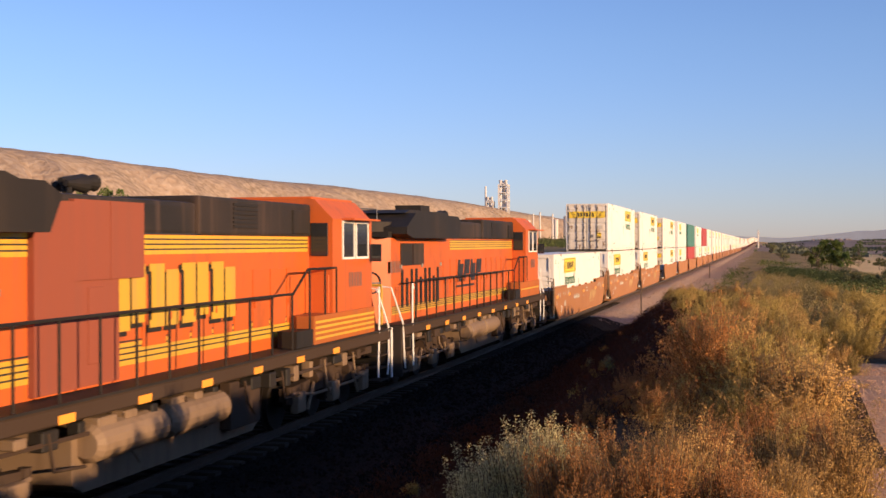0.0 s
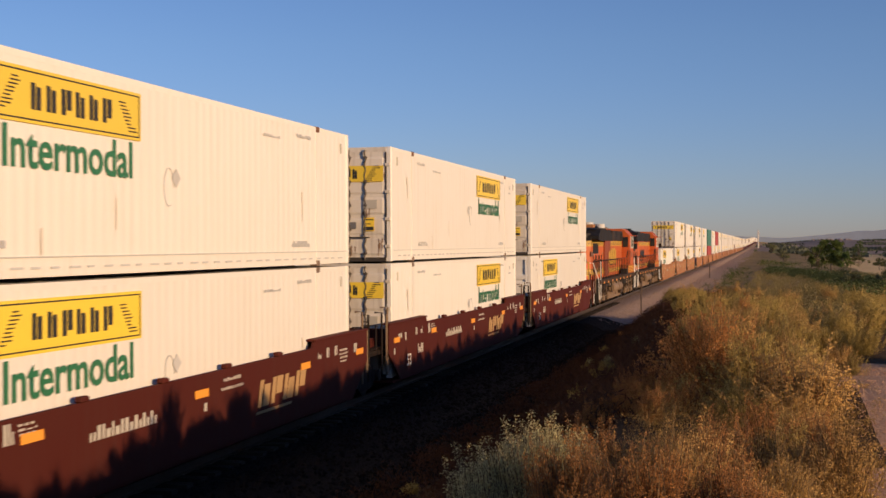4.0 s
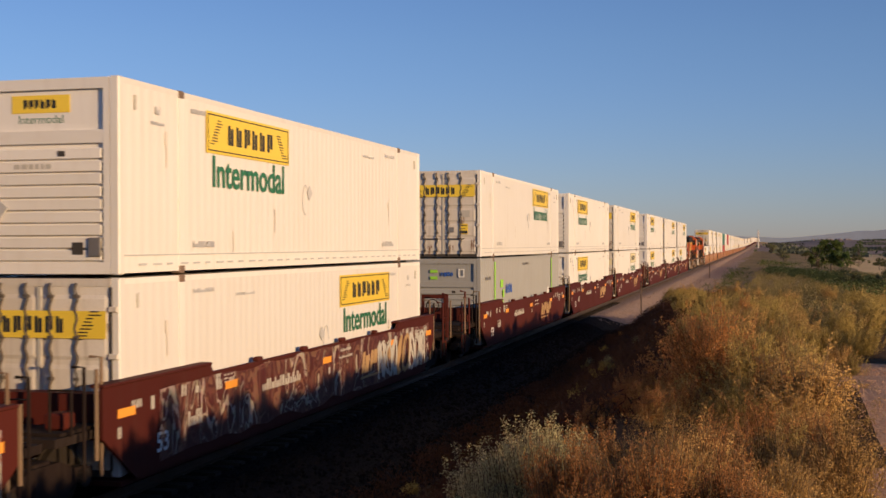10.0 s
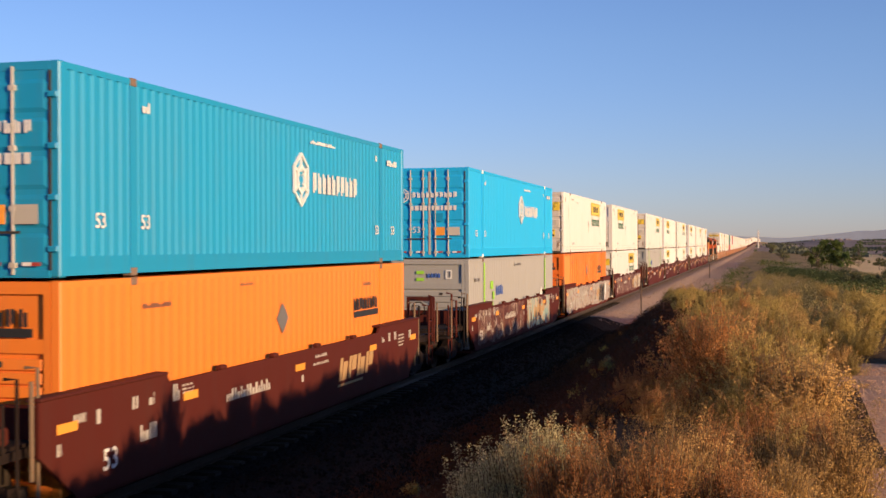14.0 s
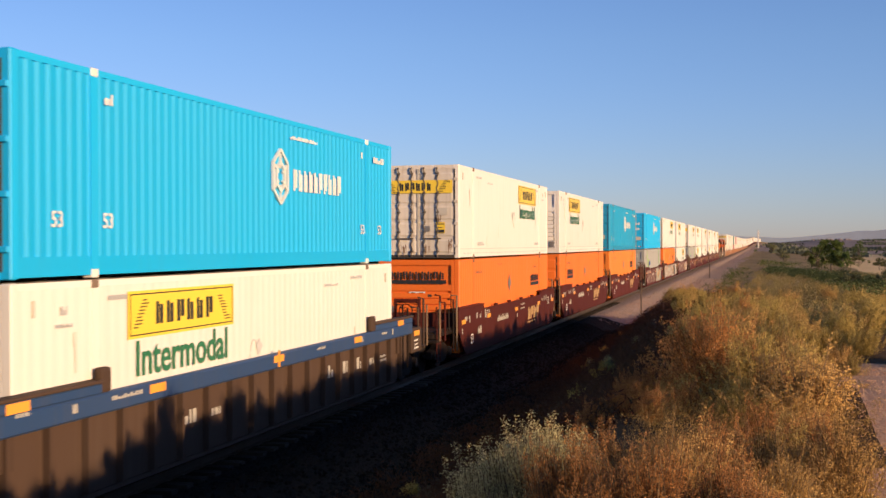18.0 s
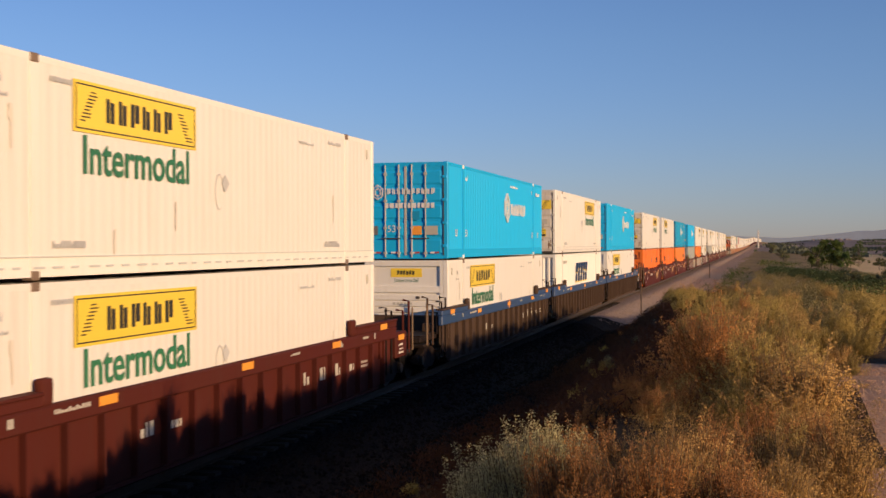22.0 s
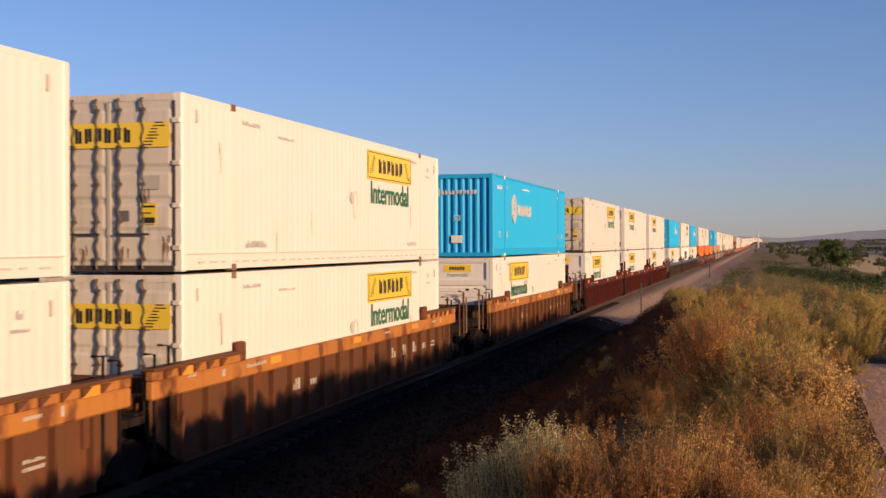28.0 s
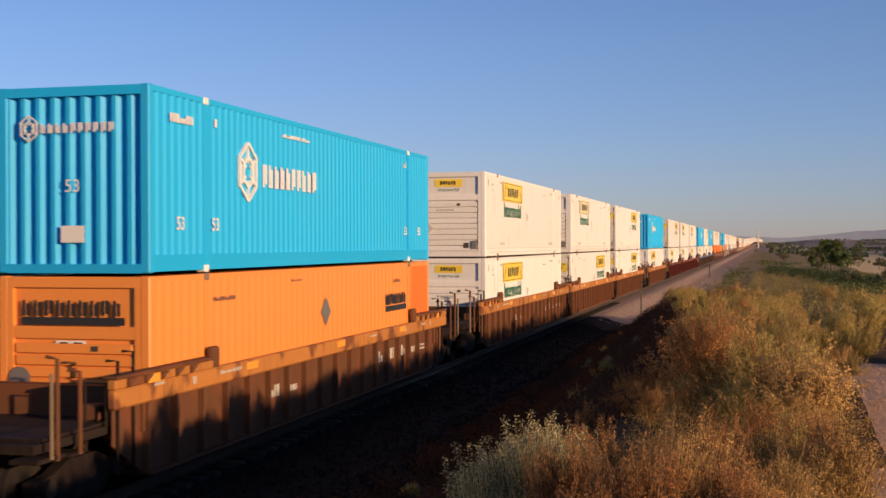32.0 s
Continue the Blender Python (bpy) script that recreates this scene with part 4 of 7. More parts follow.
    for end, coupled in ((1, front), (-1, rear)):
        x0, x1 = 8.25, (11.1 if coupled else 9.7)
        bm = boxed(*[(min(end * x0, end * x1), max(end * x0, end * x1), -1.25, 1.25, 1.02, 1.14)])
        d = part("end_deck", bm, CAR_DARK, c)
        if detail:
            part("end_sill", boxed((min(end * 8.2, end * 8.5), max(end * 8.2, end * 8.5), -1.4, 1.4, 0.95, 1.6)), low, d)
            part("deck_beam", soft_box(min(end * 8.4, end * x1), max(end * 8.4, end * x1), -0.32, 0.32, 0.7, 1.02, 0.03), low, d)
            part("tread_plate", boxed((min(end * 8.5, end * (x1 - 0.2)), max(end * 8.5, end * (x1 - 0.2)), -1.2, -0.5, 1.145, 1.19)), CAR_DARK, d)
            if kind == "smooth":
                part("pale_pole", tubes([(end * 8.95, -1.42, 0.75), (end * 8.95, -1.42, 1.75 + 0.25 * (end < 0))], r=0.03), LOCO_TANK, d, "pale worn upright pole")
            part("valve_box", soft_box(end * 9.1 - 0.16, end * 9.1 + 0.16, -1.1, -0.8, 1.19, 1.42, 0.03, 1), low, d)
            part("handhold", tubes([(end * 9.35, -1.28, 1.14), (end * 9.35, -1.28, 1.75), (end * 9.35, -0.95, 1.75), (end * 9.35, -0.95, 1.14)], r=0.022), CAR_DARK, d)
            for k in (0, 1):
                part("grab_post", tubes([(end * (8.75 + 0.45 * k), -1.38, 0.5), (end * (8.75 + 0.45 * k), -1.38, 2.15 - 0.1 * k), (end * (8.75 + 0.45 * k), -1.2, 2.15 - 0.1 * k)], r=0.025), LOCO_TANK if kind == "smooth" and not k else CAR_DARK, d)
        if coupled:
            part("coupler", soft_box(min(end * 10.9, end * 11.65), max(end * 10.9, end * 11.65), -0.14, 0.14, 0.72, 1.0, 0.05), WHEEL, c)
            if detail:
                # posts and pale poles at the platform's corner
                part("corner_post", tubes([(end * 10.75, -1.38, 0.9), (end * 10.75, -1.38, 2.22), (end * 10.75, -1.22, 2.25)], [(end * 10.2, -1.38, 0.9), (end * 10.2, -1.38, 2.0), (end * 10.2, -1.2, 2.02)], r=0.03), low, d)
                part("pale_pole", tubes([(end * 10.95, -1.42, 0.95), (end * 10.95, -1.42, 2.05)], r=0.024), LOCO_TANK, d, "pale worn upright pole")
                part("corner_step", boxed((end * 10.85 - 0.4, end * 10.85 + 0.25, -1.4, -1.0, 0.92, 0.98)), CAR_DARK, d)
                if kind == "ribbed" and end > 0 and skin is not CAR_RUST:
                    eb = part("end_box", soft_box(9.4, 10.35, -SY + 0.02, -0.7, 0.85, 1.5, 0.03, 1), low, d)
                    piece("reflector", "amber", lambda: boxed((-0.25, 0.25, -0.003, 0.003, -0.065, 0.065)), REFLECT, eb, 9.85, -SY + 0.014, 1.36)
                    piece("lettering", "end_box_data", lambda: bar_rows([(0, 0.2, 0.4, 0.05, 4), (0.03, 0.1, 0.35, 0.05, 4), (0, 0, 0.4, 0.05, 3)]), WHITE_INK, eb, 9.8, -SY + 0.014, 0.98)
                if end < 0 and skin not in (CAR_RUST, CAR_BLUE):
                    x = end * (10.1 if kind == "smooth" else 9.6)
                    if kind == "ribbed":
                        for y in (-0.33, 0.12):
                            st = part("stand_panel", holed_plate(0.40, 0.84, 2), low, d, "steel stand with round holes")
                            place(st, x, y, 1.53)
                        for y in (-0.56, -0.105, 0.35):
                            part("stand_post", boxed((x - 0.05, x + 0.05, y - 0.035, y + 0.035, 1.1, 2.37)), low, d)
                        part("stand_header", soft_box(x - 0.06, x + 0.06, -0.61, 0.40, 2.37, 2.6, 0.02, 1), low, d)
                    if kind == "smooth":
                        b = part("brake_stand", boxed((x - 0.05, x + 0.05, -0.62, -0.54, 1.14, 2.1)), low, d)
                        for y0, y1, z0, z1 in ((0.10, 0.18, 1.14, 2.1), (-0.54, 0.10, 1.98, 2.1), (-0.54, 0.10, 1.5, 1.56)):
                            part("stand_bar", boxed((x - 0.04, x + 0.04, y0, y1, z0, z1)), low, b)
                        rim = bmesh.new()
                        tube(rim, [(0, 0.2 * math.cos(k * math.tau / 18), 0.2 * math.sin(k * math.tau / 18)) for k in range(19)], 0.018, 5)
                        place(part("brake_wheel", rim, CAR_DARK, b), x - 0.1, -0.2, 1.75)
                if kind == "smooth":
                    part("ladder", tubes([(end * 10.85, -1.3, 0.35), (end * 10.85, -1.3, 1.9)], [(end * 10.45, -1.3, 0.35), (end * 10.45, -1.3, 1.9)], *[[(end * 10.85, -1.3, z), (end * 10.45, -1.3, z)] for z in (0.5, 0.85, 1.2, 1.55)], r=0.022), low, d)
                part("air_hose", tubes([(end * 11.1, -0.4, 0.95), (end * 11.35, -0.42, 0.7), (end * 11.45, -0.3, 0.4), (end * 11.6, -0.1, 0.45)], r=0.03), INK, c)
        elif end > 0 or skin is not CAR_BROWN or kind == "smooth" or not detail:
            part("joint", soft_box(-0.2 + end * 9.5, 0.2 + end * 9.5, -0.35, 0.35, 0.75, 1.02, 0.04), CAR_DARK, c)
        else:
            st = part("stand_panel", holed_plate(0.62, 1.25, 2), low, d, "brown steel stand with two round holes")
            place(st, -8.98, -0.95, 1.14)
            for k, y in enumerate((-0.42, 0.44)):
                part("stand_post", boxed((-0.05, 0.05, y - 0.05, y + 0.05, -0.1, 1.35)), low, st)
            part("joint", soft_box(min(end * 9.3, end * 9.72), max(end * 9.3, end * 9.72), -0.35, 0.35, 0.75, 1.02, 0.04), CAR_DARK, c)
    bogie(c, -9.75, detail)
    if front:
        bogie(c, 9.75, detail)
    return c


def holed_plate(w, h, n):
    """An upright plate facing along the line, with n round holes one above the other."""
    bm = bmesh.new()
    cell = h / n
    for i in range(n):
        zc, r = cell * (i + 0.5), 0.32 * min(w, cell)
        rows = []
        for x in (-0.02, 0.02):
            ring, rim = [], []
            for k in range(16):
                a = k * math.tau / 16
                c, s = math.cos(a), math.sin(a)
                q = 1 / max(abs(c), abs(s))
                ring.append(bm.verts.new((x, r * c, zc + r * s)))
                rim.append(bm.verts.new((x, w / 2 * c * q, zc + cell / 2 * s * q)))
            rows.append((ring, rim))
        (a0, b0), (a1, b1) = rows
        for k in range(16):
            j = (k + 1) % 16
            bm.faces.new((a0[k], b0[k], b0[j], a0[j]))
            bm.faces.new((a1[k], a1[j], b1[j], b1[k]))
            bm.faces.new((a0[k], a0[j], a1[j], a1[k]))
    return bm


def slanted_name():
    bm = bmesh.new()
    for i in range(4):
        a, k = -1.15 + i * 0.6, 0.3
        def sl(x0, x1, z0, z1):
            prism(bm, [(a + x0 + z0 * k, z0), (a + x1 + z0 * k, z0), (a + x1 + z1 * k, z1), (a + x0 + z1 * k, z1)], -0.002, 0.002)
        sl(0, 0.17, -0.24, 0.24)
        sl(0.21, 0.50, -0.08 if i % 2 else -0.24, 0.24 if i % 2 else 0.15)
    prism(bm, [(-1.3, -0.36), (0.4, -0.36), (0.42, -0.31), (-1.28, -0.31)], -0.002, 0.002)
    return bm


def spray(c, seed, x0, x1, ground, inks):
    """A sprayed piece on the side of a car: a rough-edged fill, then looping strokes, unreadable."""
    r = random.Random(seed)
    if ground is not None:
        bm = bmesh.new()
        n = 26
        top = [(x0 + (x1 - x0) * k / n, 1.5 + 0.08 * r.random()) for k in range(n + 1)]
        bot = [(x0 + (x1 - x0) * k / n, 0.36 + 0.16 * r.random()) for k in range(n + 1)]
        a, b = [bm.verts.new((x, 0, z)) for x, z in top], [bm.verts.new((x, 0, z)) for x, z in bot]
        for k in range(n):
            bm.faces.new((b[k], b[k + 1], a[k + 1], a[k]))
        place(part("spray_fill", bm, ground, c), 0, -SY - 0.0025, 0)
    x, i = x0 + 0.1, 0
    if not inks:
        return
    while x < x1 - 0.4:
        w = r.uniform(0.45, 0.8)
        bm = bmesh.new()
        for k in range(2):
            u, v, ph = r.uniform(0.8, 2.2), r.uniform(1.0, 2.6), r.random() * 6
            pts = [(x + w * (0.5 + 0.45 * math.sin(u * q * 0.5 + ph)), 0, 0.95 + 0.45 * math.cos(v * q * 0.45 + ph * 2)) for q in range(11)]
            tube(bm, pts, r.uniform(0.03, 0.075), 4)
        bmesh.ops.scale(bm, vec=(1, 0.08, 1), verts=bm.verts)
        place(part("spray_stroke", bm, inks[(i + r.randrange(2)) % len(inks)], c), 0, -SY - 0.014 - 0.0006 * i, 0)
        x += w * 0.9
        i += 1


# ---- locomotives: cab at +x, radiators at -x; x runs from -11.1 to 11.1 over the couplers ----
def deck_prof(bm, pts, z0, z1):
    """An outline of (x, y) drawn up from z0 to z1."""
    a = [bm.verts.new((x, y, z0)) for x, y in pts]
    b = [bm.verts.new((x, y, z1)) for x, y in pts]
    bm.faces.new(a)
    bm.faces.new(b[::-1])
    for i in range(len(pts)):
        j = (i + 1) % len(pts)
        bm.faces.new((a[i], a[j], b[j], b[i]))
    bmesh.ops.recalc_face_normals(bm, faces=bm.faces[:])
    return bm


HW = 0.93


def locomotive(heritage, label):
    c = tagged(new("locomotive"), label, "locomotive", "locomotives in mid-train")
    # frame and walkway
    f = part("underframe", soft_box(-10.4, 10.4, -1.5, 1.5, 1.38, 1.62, 0.03, 1), LOCO_GRIME, c)
    for i in range(8):
        for sy in (-1, 1):
            piece("reflector", "loco_reflector", lambda: boxed((-0.2, 0.2, -0.003, 0.003, -0.06, 0.06)), REFLECT, f, -8.2 + i * 2.1, sy * 1.505, 1.45)
    part("walkway", boxed((-10.5, 10.5, -1.52, 1.52, 1.622, 1.66)), LOCO_BLACK, c)
    # long hood with chamfered rear corners
    bm = bmesh.new()
    deck_prof(bm, [(-10.35, -0.28), (-9.75, -HW), (6.4, -HW), (6.4, HW), (-9.75, HW), (-10.35, 0.28)], 1.66, 3.86)
    hood = part("hood", bm, LOCO_ORANGE, c, "orange hood with yellow stripes")
    part("rear_door", boxed((-10.37, -10.352, -0.26, 0.26, 1.7, 3.7)), LOCO_BLACK, hood, "dark rear door")
    for z in (2.35,):
        for y in (-0.13, 0.15):
            piece("lamp_lens", "lamp_lens", lambda: disc(bmesh.new(), (0, 0, 0), "x", 0.05, 0.05, 0.03, 12), RED_LENS, hood, -10.38, y, z)
    # stripes along the hood
    for sy in (-1, 1):
        bands = ((3.70, 0.31), (2.05, 0.34)) if heritage else ((3.66, 0.28), (1.95, 0.2))
        for z, h in bands:
            x0, x1 = (-9.72, 6.3) if heritage or z < 2 else (-3.5, 6.3)
            st = part("stripe", boxed((x0, x1, sy * HW - 0.006, sy * HW + 0.006, z - h / 2, z + h / 2)), LOCO_YELLOW, hood, "yellow stripe")
            for q in (-0.24, 0.02, 0.28, 0.56):
                part("pinstripe", boxed((x0, x1, sy * (HW + 0.006) - 0.003, sy * (HW + 0.006) + 0.003, z + q * h - 0.012, z + q * h + 0.012)), INK, st)
            if heritage and sy < 0:
                turn = math.atan2(sy * (HW - 0.28), 0.6)
                for key, m, z0, z1, off in [("stripe", LOCO_YELLOW, z - h / 2, z + h / 2, 0.004)] + [("pinstripe", INK, z + q * h - 0.012, z + q * h + 0.012, 0.007) for q in (-0.24, 0.02, 0.28, 0.56)]:
                    q = part(key, boxed((0.0, 0.885, -off, 0.0, z0, z1)), m, hood)
                    q.matrix_basis = Matrix.Translation((-10.35, sy * 0.28, 0)) @ Matrix.Rotation(turn, 4, "Z")
    for sy in (-1, 1):
        # hood doors and louvres
        if sy > 0:
            continue
        for i in range(9):
            x = -8.75 + i * 0.47
            piece("louvre", f"louvre{sy}{i % 3 == 1}", lambda sy=sy, i=i: boxed((-0.1, 0.1, *sorted((sy * HW, sy * (HW + 0.02))), 2.02, 2.78 if i % 3 == 1 else 3.02)), LOCO_BLACK, hood, x, 0, 0)
        for i in range(3):
            piece("lift_lug", "lift_lug", lambda: soft_box(-0.05, 0.05, -0.03, 0.03, -0.05, 0.05, 0.01, 1), STEEL, hood, -8.9 + 2.1 * i, sy * (HW + 0.02), 3.1)
        for i in range(12):
            x = -4.4 + i * 0.86
            if heritage and x < -1.0:
                continue
            piece("hood_door", f"hood_door{sy}", lambda sy=sy: frame_door(sy), LOCO_ORANGE, hood, x, 0, 0)
        for x0 in (-8.9, -7.7):
            part("intake_screen", boxed((x0, x0 + 1.1, *sorted((sy * HW, sy * (HW + 0.03))), 3.12, 3.72)), LOCO_GREY, hood)
        # name blocks
        if heritage:
            q = part("name_lettering", loco_name(1.0, 4.5), LOCO_YELLOW, hood, "large yellow name blocks")
            place(q, 0.4, sy * (HW + 0.034), 2.90)
            place(part("name_shadow", loco_name(1.04, 4.5), LOCO_BLACK, hood), 0.31, sy * (HW + 0.026), 2.845)
        else:
            q = part("name_lettering", slanted_name(), INK, hood, "black slanted name blocks")
            q.matrix_basis = pose(-0.9, sy * (HW + 0.03), 2.85, 0, 0, 0 if sy < 0 else 180) @ Matrix.Scale(1.45, 4)
        part("number_lettering", bars(1.1, 0.3, 4, 2), BROWN_BOX, hood).matrix_basis = pose(-9.3, sy * (HW + 0.012), 3.1, 0, 0, 0 if sy < 0 else 180)
    ring = bmesh.new()
    tube(ring, [(0, 0.27 * math.cos(k * math.tau / 20), 0.27 * math.sin(k * math.tau / 20)) for k in range(21)], 0.02, 5)
    box(ring, -0.015, 0.015, -0.26, 0.26, -0.02, 0.02)
    box(ring, -0.014, 0.014, -0.02, 0.02, -0.26, 0.26)
    q = part("round_emblem", ring, INK, hood, "dark round emblem")
    q.matrix_basis = pose(-10.16, -0.52, 2.7, 0, 0, math.degrees(math.atan2(-0.65, 0.6)) + 90)
    # patch panel of another colour
    if heritage:
        cover = part("blower_cover", boxed((-4.0, -3.0, -HW - 0.10, -HW, 1.70, 4.3)), LOCO_PRIMER, hood, "faded reddish blower cover")
        part("cover_panel", boxed((-3.0, -1.72, -HW - 0.06, -HW, 1.70, 3.2)), LOCO_PRIMER, hood, "faded reddish panel")
        part("cover_panel", boxed((-3.0, -1.0, -HW - 0.09, -HW, 3.2, 4.34)), LOCO_PRIMER, hood, "faded reddish panel")
        part("cover_strip", boxed((-2.02, -1.96, -HW - 0.1, -HW - 0.09, 3.2, 4.34)), LOCO_PRIMER, hood)
        part("cover_door", soft_box(-2.6, -2.2, -HW - 0.08, -HW - 0.055, 2.0, 3.1, 0.008, 1), LOCO_PRIMER, hood)
    # radiator wings and roofs
    bm = bmesh.new()
    prism(bm, [(-9.85, 3.96), (-9.85, 4.14), (-9.0, 4.52), (-4.3, 4.52), (-3.9, 4.35), (-4.2, 3.86), (-9.3, 3.86)], -1.4, 1.4)
    rad = part("radiator_wing", bm, LOCO_BLACK, c, "black overhanging radiator wing")
    bm = bmesh.new()
    prism(bm, [(-9.2, 4.52), (-8.7, 4.62), (-4.8, 4.62), (-4.4, 4.52)], -1.15, 1.15)
    part("roof_plate", bm, LOCO_BLACK, rad)
    part("number_board", boxed((-10.2, -9.9, -1.0, -0.45, 3.88, 4.02)), LOCO_BLACK, rad)
    bm = bmesh.new()
    deck_prof(bm, [(-10.3, -0.28), (-9.72, -0.9), (-4.2, -0.9), (-4.2, 0.9), (-9.72, 0.9), (-10.3, 0.28)], 3.75, 4.28)
    part("hood_top", bm, LOCO_BLACK, rad)
    for y in (-0.08, 0.08):
        for z in (4.0, 4.16):
            piece("headlight", "headlight", lambda: disc(bmesh.new(), (0, 0, 0), "x", 0.07, 0.07, 0.05, 14), STEEL, rad, -10.32, y, z)
    part("grab_rail", tubes([(-9.9, -0.6, 4.3), (-9.9, -0.6, 4.6), (-9.9, 0.6, 4.66), (-9.9, 0.6, 4.3)], r=0.02), STEEL, rad)
    part("engine_roof", soft_box(-4.2, 1.0, -0.94, 0.94, 3.84, 4.42, 0.09, 2), LOCO_GREY, c, "sooty grey engine roof")
    part("exhaust_duct", boxed((-4.9, -3.9, -0.4, 0.4, 4.36, 4.86)), LOCO_BLACK if not heritage else CAR_TAN, c)
    part("inverter_cabin", soft_box(1.0, 6.4, -0.98, 0.98, 3.865, 4.54, 0.06), LOCO_GREY, c)
    part("roof_louvre", boxed(*[(2.4, 3.5, -1.0, -0.981, 4.0 + 0.08 * k, 4.05 + 0.08 * k) for k in range(6)]), LOCO_BLACK, c)
    for k in range(2):
        part("roof_hatch", soft_box(-3.6 + k * 2.5, -1.8 + k * 2.5, -0.6, 0.6, 4.36, 4.44, 0.02), LOCO_BLACK, c)
    part("grille_box", soft_box(5.3, 6.2, -1.02, 1.02, 3.92, 4.4, 0.02), LOCO_BLACK, c)
    horn = bmesh.new()
    for k, (x, y, ln) in enumerate(((-1.9, -0.22, 0.5), (-1.7, 0.0, 0.65), (-1.5, 0.22, 0.4), (-1.25, -0.1, 0.35))):
        disc(horn, (x + ln / 2, y, 4.62 + 0.05 * (k % 2)), "x", 0.05, 0.14, ln, 12)
        tube(horn, [(x + 0.1, y, 4.40), (x + 0.1, y, 4.64)], 0.04, 6)
    part("air_horn", horn, LOCO_BLACK, c, "cluster of black air horns")
    # cab
    bm = bmesh.new()
    sect = [(-1.46, 1.66), (-1.46, 4.24), (-1.05, 4.66), (1.05, 4.66), (1.46, 4.24), (1.46, 1.66)]
    a = [bm.verts.new((6.4, y, z)) for y, z in sect]
    b = [bm.verts.new((9.1, y, z)) for y, z in sect]
    bm.faces.new(a), bm.faces.new(b[::-1])
    for i in range(6):
        bm.faces.new((a[i], b[i], b[(i + 1) % 6], a[(i + 1) % 6]))
    bmesh.ops.recalc_face_normals(bm, faces=bm.faces[:])
    cab = part("cab", bm, LOCO_ORANGE, c, "orange crew cab")
    bm = bmesh.new()
    prism(bm, [(9.1, 1.66), (9.1, 3.1), (10.1, 2.85), (10.25, 1.66)], -0.95, 0.95)
    part("nose", bm, LOCO_ORANGE, cab)
    part("cab_roof", soft_box(6.5, 9.2, -0.95, 0.95, 4.66, 4.72, 0.02), LOCO_ORANGE, cab)
    for sy in (-1, 1):
        for x0, x1, z0, z1 in ((7.05, 7.75, 3.42, 4.16), (7.95, 8.75, 3.42, 4.16)):
            w = part("window", soft_box(x0, x1, *sorted((sy * 1.455, sy * 1.475)), z0, z1, 0.008, 1), GLASS, cab)
            part("window_frame", boxed((x0 - 0.05, x1 + 0.05, *sorted((sy * 1.46, sy * 1.49)), z1, z1 + 0.05), (x0 - 0.05, x1 + 0.05, *sorted((sy * 1.46, sy * 1.49)), z0 - 0.05, z0), (x0 - 0.05, x0, *sorted((sy * 1.46, sy * 1.49)), z0, z1), (x1, x1 + 0.05, *sorted((sy * 1.46, sy * 1.49)), z0, z1)), WHITE_INK, w)
        bm = bmesh.new()
        y0, y1 = sorted((sy * 1.46, sy * 1.75))
        prism(bm, [(7.0, 4.22), (7.0, 4.26), (8.85, 4.26), (8.85, 4.22)], y0, y1)
        part("sun_awning", bm, LOCO_ORANGE, cab)
        part("number_lettering", bars(0.9, 0.32, 4, 3), BROWN_BOX, cab).matrix_basis = pose(7.9, sy * 1.466, 2.92, 0, 0, 0 if sy < 0 else 180)
        for z, h in ((2.0, 0.1), (1.85, 0.08)) if heritage else ():
            part("stripe", boxed((6.5, 9.0, sy * 1.462 - 0.004, sy * 1.462 + 0.004, z - h / 2, z + h / 2)), LOCO_YELLOW, cab)
        part("mirror", boxed((8.9, 8.94, *sorted((sy * 1.5, sy * 1.75)), 3.3, 3.7)), GLASS, cab)
    part("rear_window", soft_box(6.37, 6.402, -1.36, -0.98, 3.45, 4.15, 0.008, 1), GLASS, cab)
    part("rear_window", soft_box(6.37, 6.402, 0.98, 1.36, 3.45, 4.15, 0.008, 1), GLASS, cab)
    part("cab_door", soft_box(6.37, 6.41, -1.38, -0.95, 1.7, 3.05, 0.008, 1), LOCO_ORANGE, cab)
    # battery boxes beside the cab
    for sy in (-1, 1):
        sb = part("side_box", soft_box(5.2, 9.2, *sorted((sy * 0.96, sy * 1.5)), 1.66, 2.25, 0.03), LOCO_DUSTY, c, "dusty orange side box")
        for z in (1.76, 1.87, 1.98, 2.09) if heritage else (1.95,):
            part("pinstripe", boxed((5.25, 9.15, *sorted((sy * 1.5, sy * 1.504)), z, z + 0.05)), LOCO_YELLOW, sb)
        part("step_well", boxed((4.2, 5.1, *sorted((sy * 1.1, sy * 1.5)), 1.67, 2.0)), LOCO_BLACK, c)
    # handrails
    for sy in (-1, 1):
        y = sy * 1.47
        rail = part("handrail", tubes([(-9.3, y, 2.74), (4.1, y, 2.74), (4.9, y, 3.2), (6.6, y, 3.2)], [(-9.3, y, 2.74), (-9.3, y, 1.66)], r=0.026), LOCO_BLACK, c)
        for i in range(13):
            x = -8.2 + i * 1.02
            piece("stanchion", f"stanchion{sy}", lambda y=y: tubes([(0, y, 1.66), (0, y, 2.73)], r=0.022), LOCO_BLACK, rail, x, 0, 0)
        for x in (5.0, 5.9, 6.6):
            part("stanchion", tubes([(x, y, 1.66), (x, y, 3.18)], r=0.022), LOCO_BLACK, rail)
